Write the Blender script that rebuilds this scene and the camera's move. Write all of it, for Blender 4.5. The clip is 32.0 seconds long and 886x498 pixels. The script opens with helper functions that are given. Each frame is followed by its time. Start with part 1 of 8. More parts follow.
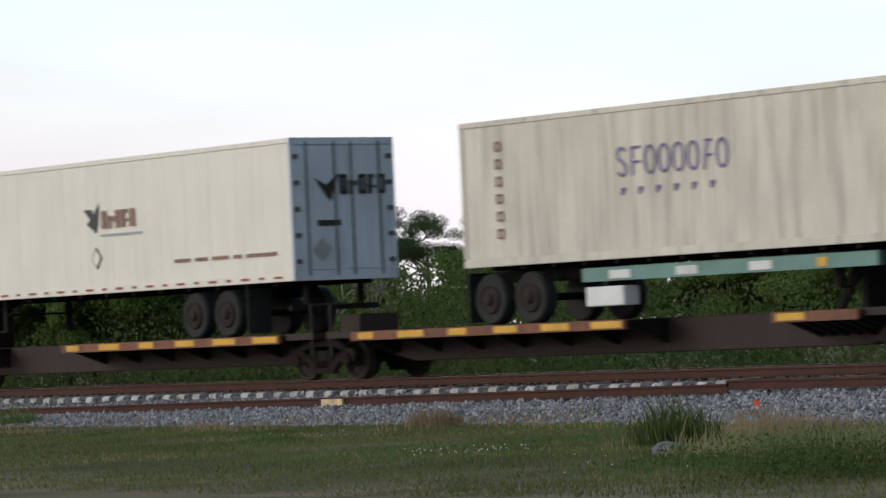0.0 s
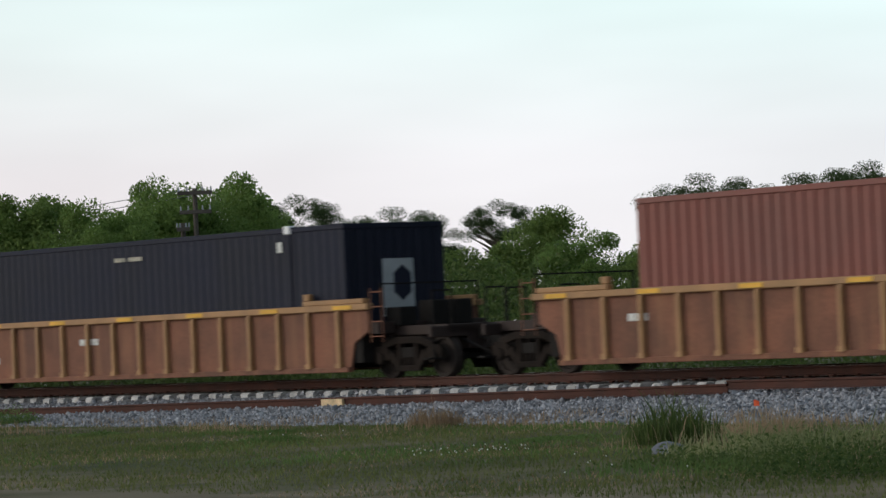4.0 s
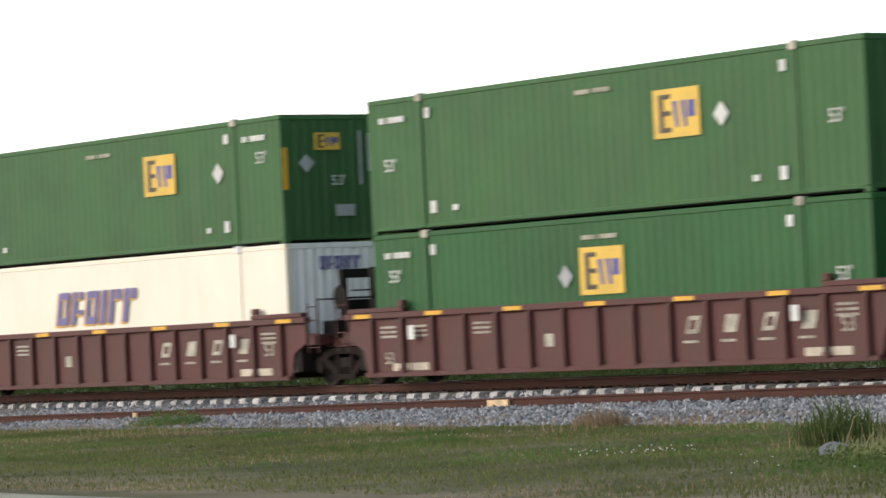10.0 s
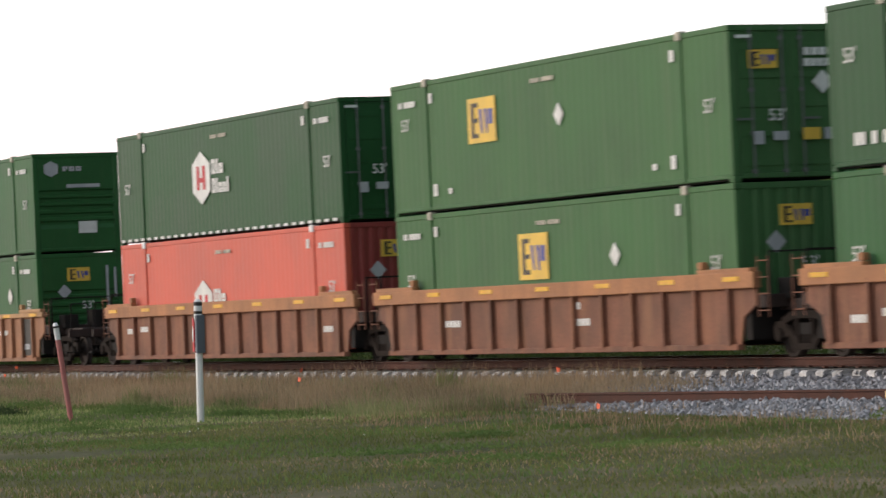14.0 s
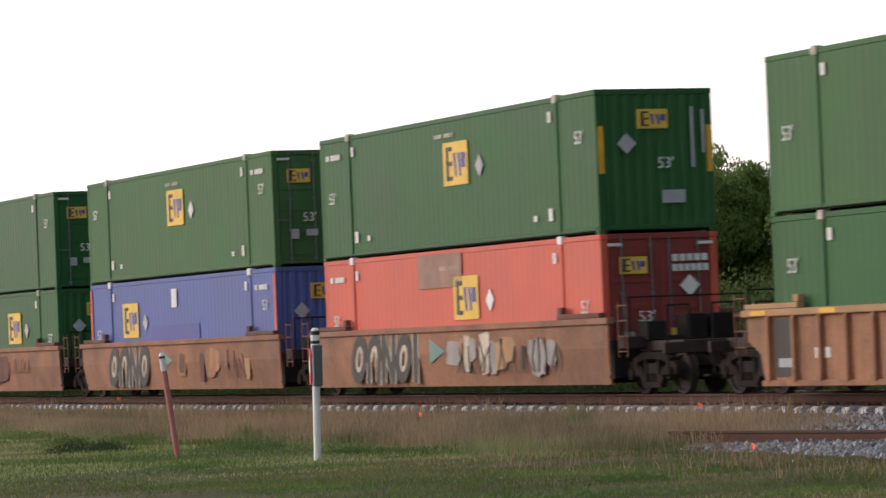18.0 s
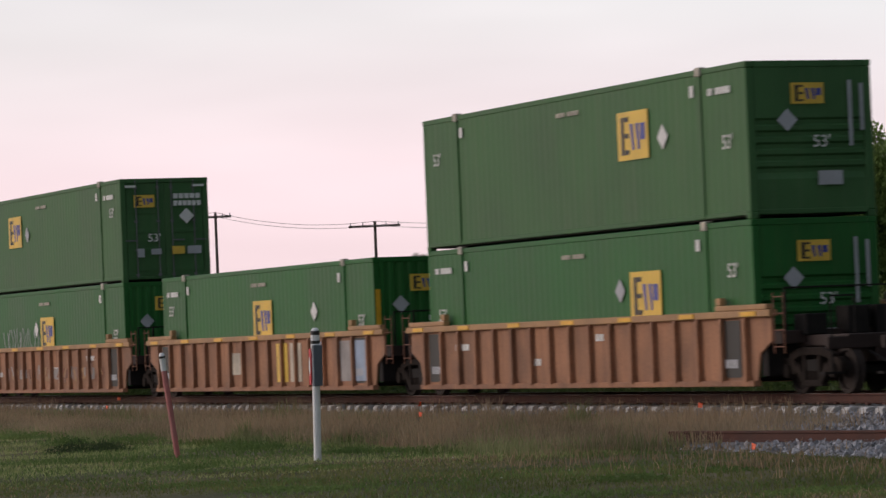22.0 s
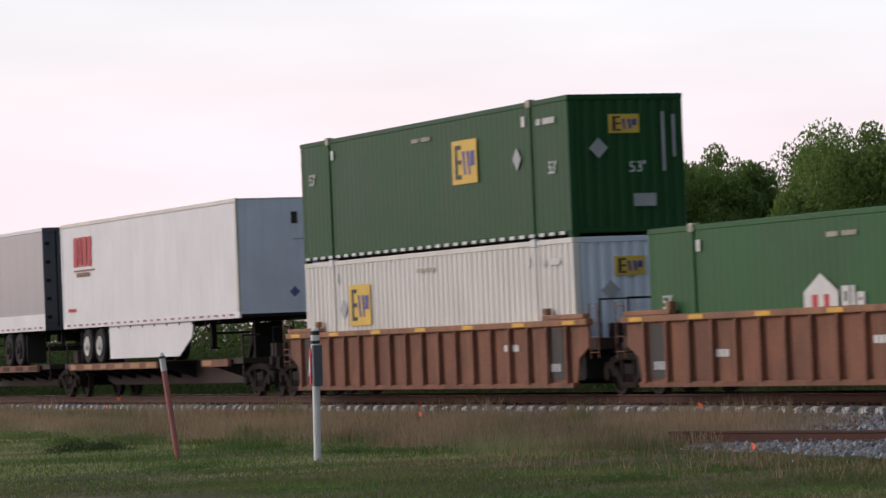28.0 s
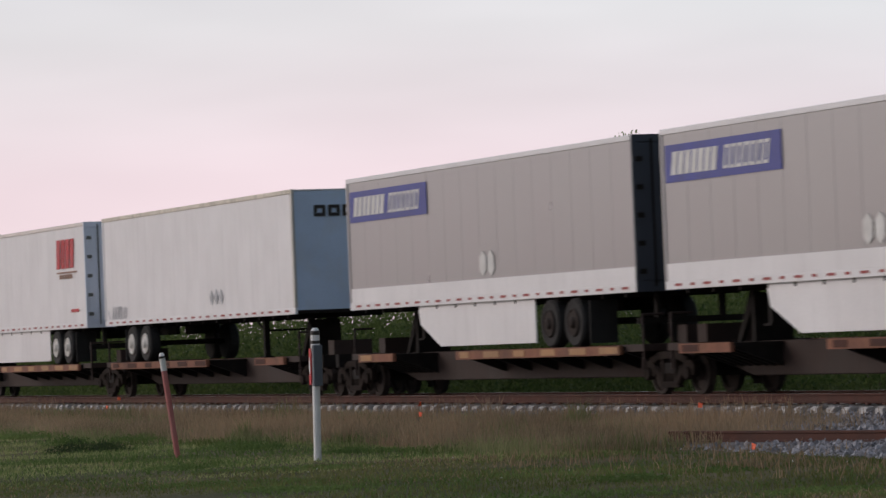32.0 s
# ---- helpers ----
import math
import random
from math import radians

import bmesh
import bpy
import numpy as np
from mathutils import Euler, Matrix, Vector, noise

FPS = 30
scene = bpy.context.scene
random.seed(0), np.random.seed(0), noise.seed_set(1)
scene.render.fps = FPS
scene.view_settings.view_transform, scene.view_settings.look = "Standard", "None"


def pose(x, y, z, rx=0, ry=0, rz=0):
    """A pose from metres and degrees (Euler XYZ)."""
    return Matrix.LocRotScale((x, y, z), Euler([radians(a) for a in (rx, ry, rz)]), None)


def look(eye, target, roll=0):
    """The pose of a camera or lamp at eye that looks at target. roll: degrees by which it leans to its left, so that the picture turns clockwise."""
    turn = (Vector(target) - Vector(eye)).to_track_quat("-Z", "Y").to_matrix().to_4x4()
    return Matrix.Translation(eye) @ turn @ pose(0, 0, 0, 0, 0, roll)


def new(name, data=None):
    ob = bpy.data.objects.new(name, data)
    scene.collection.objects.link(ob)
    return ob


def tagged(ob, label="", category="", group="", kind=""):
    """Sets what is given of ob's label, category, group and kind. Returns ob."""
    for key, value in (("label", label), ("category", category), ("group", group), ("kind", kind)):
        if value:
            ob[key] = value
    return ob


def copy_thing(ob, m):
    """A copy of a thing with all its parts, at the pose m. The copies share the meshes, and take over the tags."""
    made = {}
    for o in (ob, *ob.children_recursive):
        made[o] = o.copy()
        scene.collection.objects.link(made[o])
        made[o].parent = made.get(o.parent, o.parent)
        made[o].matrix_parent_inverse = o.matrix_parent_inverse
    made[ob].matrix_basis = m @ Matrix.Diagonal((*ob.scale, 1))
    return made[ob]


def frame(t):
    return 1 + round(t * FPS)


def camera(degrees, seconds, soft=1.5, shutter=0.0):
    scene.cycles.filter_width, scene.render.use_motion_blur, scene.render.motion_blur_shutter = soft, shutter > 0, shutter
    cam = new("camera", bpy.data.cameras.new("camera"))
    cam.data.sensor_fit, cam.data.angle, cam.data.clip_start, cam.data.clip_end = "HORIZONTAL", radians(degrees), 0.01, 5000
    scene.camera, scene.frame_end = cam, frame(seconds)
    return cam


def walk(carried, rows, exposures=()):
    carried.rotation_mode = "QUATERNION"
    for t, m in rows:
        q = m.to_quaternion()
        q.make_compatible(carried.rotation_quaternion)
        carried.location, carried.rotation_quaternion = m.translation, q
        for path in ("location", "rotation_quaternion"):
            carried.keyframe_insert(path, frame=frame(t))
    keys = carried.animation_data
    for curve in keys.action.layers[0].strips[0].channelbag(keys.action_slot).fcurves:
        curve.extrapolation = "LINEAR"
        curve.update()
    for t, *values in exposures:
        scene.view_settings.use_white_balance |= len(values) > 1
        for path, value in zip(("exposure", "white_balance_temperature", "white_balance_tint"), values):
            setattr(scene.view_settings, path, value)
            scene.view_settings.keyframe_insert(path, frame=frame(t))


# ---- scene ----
cam = camera(13.4, 32.0, soft=1.5, shutter=0.2)
PATH = [
    (0.0, pose(18.539, -47.019, 0.941, 91.228, 2.599, 52.361)),
    (6.0, pose(18.539, -47.019, 0.941, 91.228, 2.599, 52.361)),
    (6.5, pose(18.539, -47.019, 0.941, 91.229, 2.597, 52.387)),
    (7.0, pose(18.539, -47.019, 0.941, 91.244, 2.418, 52.498)),
    (7.5, pose(18.539, -47.019, 0.941, 91.261, 2.533, 52.982)),
    (8.0, pose(18.539, -47.019, 0.941, 91.345, 2.544, 53.957)),
    (8.5, pose(18.539, -47.019, 0.941, 91.403, 2.564, 54.530)),
    (9.0, pose(18.539, -47.019, 0.941, 91.355, 2.626, 54.492)),
    (9.5, pose(18.539, -47.019, 0.941, 91.380, 2.708, 54.495)),
    (10.0, pose(18.539, -47.019, 0.941, 91.355, 2.722, 54.879)),
    (10.5, pose(20.887, -46.156, 0.939, 91.365, 2.773, 57.980)),
    (11.0, pose(22.740, -45.931, 0.940, 91.260, 2.773, 60.242)),
    (11.5, pose(23.153, -44.674, 0.945, 91.156, 2.880, 62.728)),
    (12.0, pose(18.826, -41.563, 0.993, 91.201, 2.804, 64.924)),
    (12.5, pose(12.805, -39.162, 1.043, 91.148, 2.797, 65.638)),
    (13.0, pose(7.056, -37.107, 1.094, 91.063, 2.607, 66.321)),
    (13.5, pose(0.992, -35.036, 1.139, 90.910, 2.557, 66.426)),
    (15.5, pose(-8.215, -32.171, 1.199, 91.188, 2.557, 68.219)),
    (16.0, pose(-8.215, -32.171, 1.199, 91.214, 2.592, 68.364)),
    (16.5, pose(-8.215, -32.171, 1.199, 91.275, 2.408, 68.308)),
    (17.0, pose(-8.215, -32.171, 1.199, 91.413, 2.315, 68.232)),
    (20.0, pose(-8.215, -32.171, 1.199, 91.413, 2.315, 68.232)),
    (32.0, pose(-8.215, -32.171, 1.199, 91.413, 2.315, 68.232)),
]
EXPOSURES = [
    (0.0, 0.05, 6500, 7), (1.0, -0.1, 6500, 8), (3.0, -0.08, 6500, 4), (6.0, -0.2, 6450, 4), (7.0, -0.32, 6500, 5), (8.0, -0.3, 6500, 5), (9.0, 0.4, 6700, 9), (10.0, 0.9, 6900, 9),
    (11.0, 0.05, 6900, 9), (12.0, 0.0, 7000, 12), (13.0, 0.35, 7000, 12), (16.0, 0.8, 7000, 14), (17.0, 0.78, 7000, 15), (19.0, 0.42, 7000, 18),
    (21.0, 0.5, 7000, 17), (22.0, -0.1, 6900, 19), (23.0, 0.12, 6800, 20), (24.0, 0.48, 6900, 17), (25.0, 0.52, 6900, 17), (28.0, 0.06, 6700, 17),
    (29.0, -0.26, 6700, 17), (30.0, -0.26, 6700, 17), (32.0, -0.24, 6700, 17),
]
walk(cam, PATH, EXPOSURES)

# ---- sky and light: a pale, thinly clouded evening sky with the glow behind the camera ----
SUN_DIR = Vector((-0.58, -0.74, 0.35)).normalized()
world = bpy.data.worlds.new("evening_sky")
scene.world = world
world.use_nodes = True
wn, wl = world.node_tree.nodes, world.node_tree.links
wn.clear()
w_out = wn.new("ShaderNodeOutputWorld")
w_bg = wn.new("ShaderNodeBackground")
w_sky = wn.new("ShaderNodeTexSky")
w_sky.sky_type = "NISHITA"
w_sky.sun_disc = False
w_sky.sun_elevation = math.asin(SUN_DIR.z)
w_sky.sun_rotation = math.atan2(SUN_DIR.x, SUN_DIR.y)
w_tc = wn.new("ShaderNodeTexCoord")
w_sep = wn.new("ShaderNodeSeparateXYZ")
w_ramp = wn.new("ShaderNodeValToRGB")
el = w_ramp.color_ramp.elements
el[0].position, el[0].color = 0.0, (0.93, 0.80, 0.86, 1)
el[1].position, el[1].color = 1.0, (0.34, 0.41, 0.50, 1)
for pos_, col_ in ((0.045, (0.94, 0.84, 0.90, 1)), (0.085, (0.88, 0.93, 0.95, 1)), (0.16, (0.76, 0.90, 0.96, 1)), (0.35, (0.50, 0.60, 0.69, 1))):
    e_ = el.new(pos_)
    e_.color = col_
w_noise = wn.new("ShaderNodeTexNoise")
w_noise.inputs["Scale"].default_value = 5.0
w_noise.inputs["Detail"].default_value = 3.0
w_map = wn.new("ShaderNodeMapping")
w_map.inputs["Scale"].default_value = (1.0, 1.0, 5.0)
w_cl = wn.new("ShaderNodeMapRange")
w_cl.inputs["From Min"].default_value, w_cl.inputs["From Max"].default_value = 0.35, 0.7
w_cl.inputs["To Min"].default_value, w_cl.inputs["To Max"].default_value = 0.88, 1.04
w_mul = wn.new("ShaderNodeMix")
w_mul.data_type, w_mul.blend_type = "RGBA", "MULTIPLY"
w_mul.inputs["Factor"].default_value = 1.0
w_sc = wn.new("ShaderNodeMix")
w_sc.data_type, w_sc.blend_type = "RGBA", "MULTIPLY"
w_sc.inputs["Factor"].default_value = 1.0
w_sc.inputs["B"].default_value = (0.1, 0.1, 0.1, 1)
w_mix = wn.new("ShaderNodeMix")
w_mix.data_type, w_mix.blend_type = "RGBA", "MIX"
w_mix.inputs["Factor"].default_value = 0.88
wl.new(w_tc.outputs["Generated"], w_sep.inputs[0])
wl.new(w_sep.outputs["Z"], w_ramp.inputs[0])
wl.new(w_tc.outputs["Generated"], w_map.inputs["Vector"])
wl.new(w_map.outputs[0], w_noise.inputs["Vector"])
wl.new(w_noise.outputs["Fac"], w_cl.inputs["Value"])
wl.new(w_ramp.outputs[0], w_mul.inputs["A"])
wl.new(w_cl.outputs[0], w_mul.inputs["B"])
wl.new(w_sky.outputs[0], w_sc.inputs["A"])
wl.new(w_sc.outputs["Result"], w_mix.inputs["A"])
wl.new(w_mul.outputs["Result"], w_mix.inputs["B"])
# the sky is brighter towards the glow behind the camera than on the far side
w_dot = wn.new("ShaderNodeVectorMath")
w_dot.operation = "DOT_PRODUCT"
w_dot.inputs[1].default_value = (-0.8, -0.6, 0.0)
w_az = wn.new("ShaderNodeMapRange")
w_az.inputs["From Min"].default_value, w_az.inputs["From Max"].default_value = -1.0, 0.25
w_az.inputs["To Min"].default_value, w_az.inputs["To Max"].default_value = 0.19, 1.14
w_fin = wn.new("ShaderNodeMix")
w_fin.data_type, w_fin.blend_type = "RGBA", "MULTIPLY"
w_fin.inputs["Factor"].default_value = 1.0
wl.new(w_tc.outputs["Generated"], w_dot.inputs[0])
wl.new(w_dot.outputs["Value"], w_az.inputs["Value"])
wl.new(w_mix.outputs["Result"], w_fin.inputs["A"])
wl.new(w_az.outputs[0], w_fin.inputs["B"])
# cooler and clearer away from the glow, warmer towards it
w_dot2 = wn.new("ShaderNodeVectorMath")
w_dot2.operation = "DOT_PRODUCT"
w_dot2.inputs[1].default_value = (0.5, 0.87, 0.0)
w_side = wn.new("ShaderNodeMapRange")
w_side.inputs["From Min"].default_value, w_side.inputs["From Max"].default_value = -0.15, 0.3
w_cool = wn.new("ShaderNodeMix")
w_cool.data_type = "RGBA"
w_cool.inputs["A"].default_value, w_cool.inputs["B"].default_value = (1.01, 0.98, 0.985, 1), (1.03, 1.14, 1.15, 1)
w_out2 = wn.new("ShaderNodeMix")
w_out2.data_type, w_out2.blend_type = "RGBA", "MULTIPLY"
w_out2.inputs["Factor"].default_value = 1.0
wl.new(w_tc.outputs["Generated"], w_dot2.inputs[0])
wl.new(w_dot2.outputs["Value"], w_side.inputs["Value"])
wl.new(w_side.outputs[0], w_cool.inputs["Factor"])
wl.new(w_fin.outputs["Result"], w_out2.inputs["A"])
wl.new(w_cool.outputs["Result"], w_out2.inputs["B"])
wl.new(w_out2.outputs["Result"], w_bg.inputs[0])
w_bg.inputs[1].default_value = 1.0
wl.new(w_bg.outputs[0], w_out.inputs[0])
sun = new("sun", bpy.data.lights.new("sun", "SUN"))
sun.data.energy, sun.data.angle, sun.data.color = 1.12, radians(30), (1.0, 0.88, 0.76)
sun.matrix_world = look(SUN_DIR * 100, (0, 0, 0))


# ---- materials ----
def mat(name, rgb, rough=0.6, metal=0.0, vary=0.25, scale=3.0, fine=40.0, bump=0.1, streak=0.0, dirt=(0.09, 0.06, 0.045), dirt_amt=0.0,
        rand=0.0, tint=None, spec=0.5):
    """A painted, rusted or natural surface: base colour, two scales of variation, streaks that run down, and dirt in patches."""
    m = bpy.data.materials.new(name)
    m.use_nodes = True
    n, k = m.node_tree.nodes, m.node_tree.links
    b = n["Principled BSDF"]
    b.inputs["Roughness"].default_value, b.inputs["Metallic"].default_value = rough, metal
    b.inputs["Specular IOR Level"].default_value = spec
    tc = n.new("ShaderNodeTexCoord")
    big = n.new("ShaderNodeTexNoise")
    big.inputs["Scale"].default_value, big.inputs["Detail"].default_value = scale, 4.0
    small = n.new("ShaderNodeTexNoise")
    small.inputs["Scale"].default_value, small.inputs["Detail"].default_value = fine, 3.0
    info = n.new("ShaderNodeObjectInfo")
    shift = n.new("ShaderNodeVectorMath")
    shift.operation = "MULTIPLY_ADD"
    shift.inputs[1].default_value = (37.0, 11.0, 5.0)
    k.new(info.outputs["Random"], shift.inputs[0])
    k.new(tc.outputs["Object"], shift.inputs[2])
    k.new(shift.outputs[0], big.inputs["Vector"])
    k.new(shift.outputs[0], small.inputs["Vector"])
    lo = tuple(c * (1 - vary) for c in rgb)
    hi = tuple(min(1, c * (1 + vary * 0.7)) for c in rgb)
    if tint:
        hi = tint
    ramp = n.new("ShaderNodeMix")
    ramp.data_type = "RGBA"
    ramp.inputs["A"].default_value, ramp.inputs["B"].default_value = (*lo, 1), (*hi, 1)
    r1 = n.new("ShaderNodeMapRange")
    r1.inputs["From Min"].default_value, r1.inputs["From Max"].default_value = 0.32, 0.68
    k.new(big.outputs["Fac"], r1.inputs["Value"])
    k.new(r1.outputs[0], ramp.inputs["Factor"])
    col = ramp.outputs["Result"]
    f2 = n.new("ShaderNodeMix")
    f2.data_type, f2.blend_type = "RGBA", "MULTIPLY"
    f2.inputs["Factor"].default_value = 1.0
    r2 = n.new("ShaderNodeMapRange")
    r2.inputs["From Min"].default_value, r2.inputs["From Max"].default_value = 0.3, 0.7
    r2.inputs["To Min"].default_value, r2.inputs["To Max"].default_value = 1 - vary * 0.5, 1 + vary * 0.35
    k.new(small.outputs["Fac"], r2.inputs["Value"])
    k.new(col, f2.inputs["A"])
    k.new(r2.outputs[0], f2.inputs["B"])
    col = f2.outputs["Result"]
    if streak > 0 or dirt_amt > 0:
        mp = n.new("ShaderNodeMapping")
        mp.inputs["Scale"].default_value = (2.6, 2.6, 0.22) if streak > 0 else (0.9, 0.9, 0.9)
        k.new(shift.outputs[0], mp.inputs["Vector"])
        st = n.new("ShaderNodeTexNoise")
        st.inputs["Scale"].default_value, st.inputs["Detail"].default_value = 1.6, 5.0
        k.new(mp.outputs[0], st.inputs["Vector"])
        r3 = n.new("ShaderNodeMapRange")
        r3.inputs["From Min"].default_value, r3.inputs["From Max"].default_value = 0.5, 0.78
        r3.inputs["To Max"].default_value = max(streak, dirt_amt)
        k.new(st.outputs["Fac"], r3.inputs["Value"])
        mx = n.new("ShaderNodeMix")
        mx.data_type = "RGBA"
        mx.inputs["B"].default_value = (*dirt, 1)
        k.new(r3.outputs[0], mx.inputs["Factor"])
        k.new(col, mx.inputs["A"])
        col = mx.outputs["Result"]
    if rand > 0:
        hs = n.new("ShaderNodeHueSaturation")
        r4 = n.new("ShaderNodeMapRange")
        r4.inputs["To Min"].default_value, r4.inputs["To Max"].default_value = 1 - rand, 1 + rand
        k.new(info.outputs["Random"], r4.inputs["Value"])
        k.new(r4.outputs[0], hs.inputs["Value"])
        k.new(col, hs.inputs["Color"])
        col = hs.outputs["Color"]
    k.new(col, b.inputs["Base Color"])
    if bump > 0:
        bp = n.new("ShaderNodeBump")
        bp.inputs["Strength"].default_value, bp.inputs["Distance"].default_value = bump, 0.02
        k.new(small.outputs["Fac"], bp.inputs["Height"])
        k.new(bp.outputs[0], b.inputs["Normal"])
    rr = n.new("ShaderNodeMapRange")
    rr.inputs["To Min"].default_value, rr.inputs["To Max"].default_value = max(0.05, rough - 0.1), min(1, rough + 0.12)
    k.new(big.outputs["Fac"], rr.inputs["Value"])
    k.new(rr.outputs[0], b.inputs["Roughness"])
    return m


def leaf_mat(name, a, b_, island=True):
    """Leaves or blades whose colour differs from one to the next, and which let some light through."""
    m = bpy.data.materials.new(name)
    m.use_nodes = True
    n, k = m.node_tree.nodes, m.node_tree.links
    b = n["Principled BSDF"]
    b.inputs["Roughness"].default_value = 0.65
    b.inputs["Specular IOR Level"].default_value = 0.25
    g = n.new("ShaderNodeNewGeometry")
    mx = n.new("ShaderNodeMix")
    mx.data_type = "RGBA"
    mx.inputs["A"].default_value, mx.inputs["B"].default_value = (*a, 1), (*b_, 1)
    nz = n.new("ShaderNodeTexNoise")
    nz.inputs["Scale"].default_value = 0.35
    tc = n.new("ShaderNodeTexCoord")
    k.new(tc.outputs["Object"], nz.inputs["Vector"])
    ad = n.new("ShaderNodeMath")
    ad.operation = "MULTIPLY_ADD"
    ad.inputs[1].default_value = 0.5
    k.new(g.outputs["Random Per Island"], ad.inputs[0])
    r = n.new("ShaderNodeMapRange")
    r.inputs["From Min"].default_value, r.inputs["From Max"].default_value = 0.3, 0.7
    r.inputs["To Min"].default_value, r.inputs["To Max"].default_value = -0.1, 0.6
    k.new(nz.outputs["Fac"], r.inputs["Value"])
    k.new(r.outputs[0], ad.inputs[2])
    k.new(ad.outputs[0], mx.inputs["Factor"])
    k.new(mx.outputs["Result"], b.inputs["Base Color"])
    tr = n.new("ShaderNodeBsdfTranslucent")
    k.new(mx.outputs["Result"], tr.inputs["Color"])
    ms = n.new("ShaderNodeMixShader")
    ms.inputs[0].default_value = 0.5
    k.new(b.outputs[0], ms.inputs[1])
    k.new(tr.outputs[0], ms.inputs[2])
    k.new(ms.outputs[0], n["Material Output"].inputs[0])
    return m


GREENS = {
    "green": mat("green_container_paint", (0.024, 0.112, 0.034), 0.45, 0, 0.18, 0.5, 30, 0.05, streak=0.28, dirt=(0.07, 0.125, 0.055), spec=0.22),
    "green_bright": mat("bright_green_container_paint", (0.018, 0.130, 0.030), 0.45, 0, 0.15, 0.5, 30, 0.05, streak=0.25, dirt=(0.06, 0.13, 0.04), spec=0.22),
    "green_faded": mat("faded_green_container_paint", (0.052, 0.142, 0.052), 0.55, 0, 0.15, 0.5, 30, 0.05, streak=0.3, dirt=(0.11, 0.16, 0.085), spec=0.22),
    "green_dark": mat("dark_green_container_paint", (0.014, 0.078, 0.024), 0.45, 0, 0.15, 0.5, 30, 0.05, streak=0.2, dirt=(0.022, 0.085, 0.03), spec=0.22),
}
M = dict(GREENS)
M["black"] = mat("black_container_paint", (0.015, 0.017, 0.034), 0.6, 0, 0.2, 0.6, 30, 0.05, streak=0.2, dirt=(0.026, 0.027, 0.044), spec=0.2)
M["oxide"] = mat("red_oxide_container_paint", (0.22, 0.062, 0.047), 0.55, 0, 0.15, 0.6, 30, 0.05, streak=0.3, dirt=(0.25, 0.11, 0.09))
M["red"] = mat("bright_red_container_paint", (0.62, 0.10, 0.06), 0.5, 0, 0.12, 0.6, 30, 0.05, streak=0.25, dirt=(0.5, 0.16, 0.1))
M["blue"] = mat("blue_container_paint", (0.065, 0.11, 0.34), 0.5, 0, 0.15, 0.6, 30, 0.05, streak=0.25, dirt=(0.10, 0.13, 0.28))
M["cream"] = mat("cream_white_container_paint", (0.93, 0.85, 0.72), 0.45, 0, 0.04, 0.6, 30, 0.03, streak=0.08, dirt=(0.52, 0.45, 0.34))
M["white"] = mat("white_container_paint", (0.78, 0.75, 0.70), 0.5, 0, 0.08, 0.6, 30, 0.04, streak=0.3, dirt=(0.5, 0.45, 0.38))
M["white_cool"] = mat("white_panel_paint", (0.84, 0.83, 0.84), 0.4, 0, 0.06, 0.6, 30, 0.03, streak=0.15, dirt=(0.5, 0.5, 0.5))
M["ivory"] = mat("ivory_trailer_paint", (0.92, 0.87, 0.77), 0.4, 0, 0.05, 0.6, 30, 0.03, streak=0.15, dirt=(0.5, 0.48, 0.38))
M["dirty_white"] = mat("grimy_white_trailer_paint", (0.76, 0.70, 0.60), 0.6, 0, 0.14, 0.5, 30, 0.05, streak=0.6, dirt=(0.26, 0.23, 0.19))
M["orange"] = mat("orange_trailer_paint", (0.84, 0.165, 0.072), 0.45, 0, 0.08, 0.6, 30, 0.03, streak=0.15, dirt=(0.5, 0.16, 0.08))
# the trailer's orange at about two thirds strength, for its rear doors
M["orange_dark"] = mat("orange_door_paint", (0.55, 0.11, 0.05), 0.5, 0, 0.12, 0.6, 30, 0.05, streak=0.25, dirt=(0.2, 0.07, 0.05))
M["aluminium"] = mat("brushed_grey_trailer_skin", (0.37, 0.365, 0.37), 0.3, 0.6, 0.03, 0.3, 60, 0.0)
M["silver"] = mat("silver_trim", (0.6, 0.58, 0.54), 0.35, 0.7, 0.1, 1.0, 60, 0.03)
M["bluegrey"] = mat("blue_grey_nose_panel", (0.68, 0.74, 0.86), 0.45, 0, 0.1, 0.7, 30, 0.03, streak=0.2, dirt=(0.3, 0.34, 0.42))
M["skyblue"] = mat("pale_blue_nose_panel", (0.54, 0.68, 0.88), 0.45, 0, 0.1, 0.7, 30, 0.03, dirt_amt=0.5, dirt=(0.55, 0.6, 0.66))
M["nose_dark"] = mat("dark_slate_nose_panel", (0.045, 0.055, 0.075), 0.5, 0, 0.15, 0.7, 30, 0.03)
M["end_white"] = mat("white_end_panel", (0.93, 0.93, 0.95), 0.45, 0, 0.08, 0.7, 30, 0.03, streak=0.35, dirt=(0.45, 0.42, 0.40))
M["spray_lilac"] = mat("lilac_spray_paint", (0.5, 0.42, 0.55), 0.6, 0, 0.2, 1.5, 25, 0.0)
M["door_blue"] = mat("grey_blue_door_paint", (0.66, 0.73, 0.85), 0.5, 0, 0.12, 0.7, 30, 0.03, streak=0.2, dirt=(0.24, 0.27, 0.33))
M["tan"] = mat("tan_railcar_paint", (0.33, 0.150, 0.078), 0.7, 0, 0.34, 0.9, 18, 0.14, streak=0.65, dirt=(0.13, 0.055, 0.035))
M["tan_light"] = mat("yellow_tan_railcar_edge", (0.42, 0.23, 0.105), 0.65, 0, 0.2, 1.2, 25, 0.1, streak=0.3, dirt=(0.25, 0.13, 0.07))
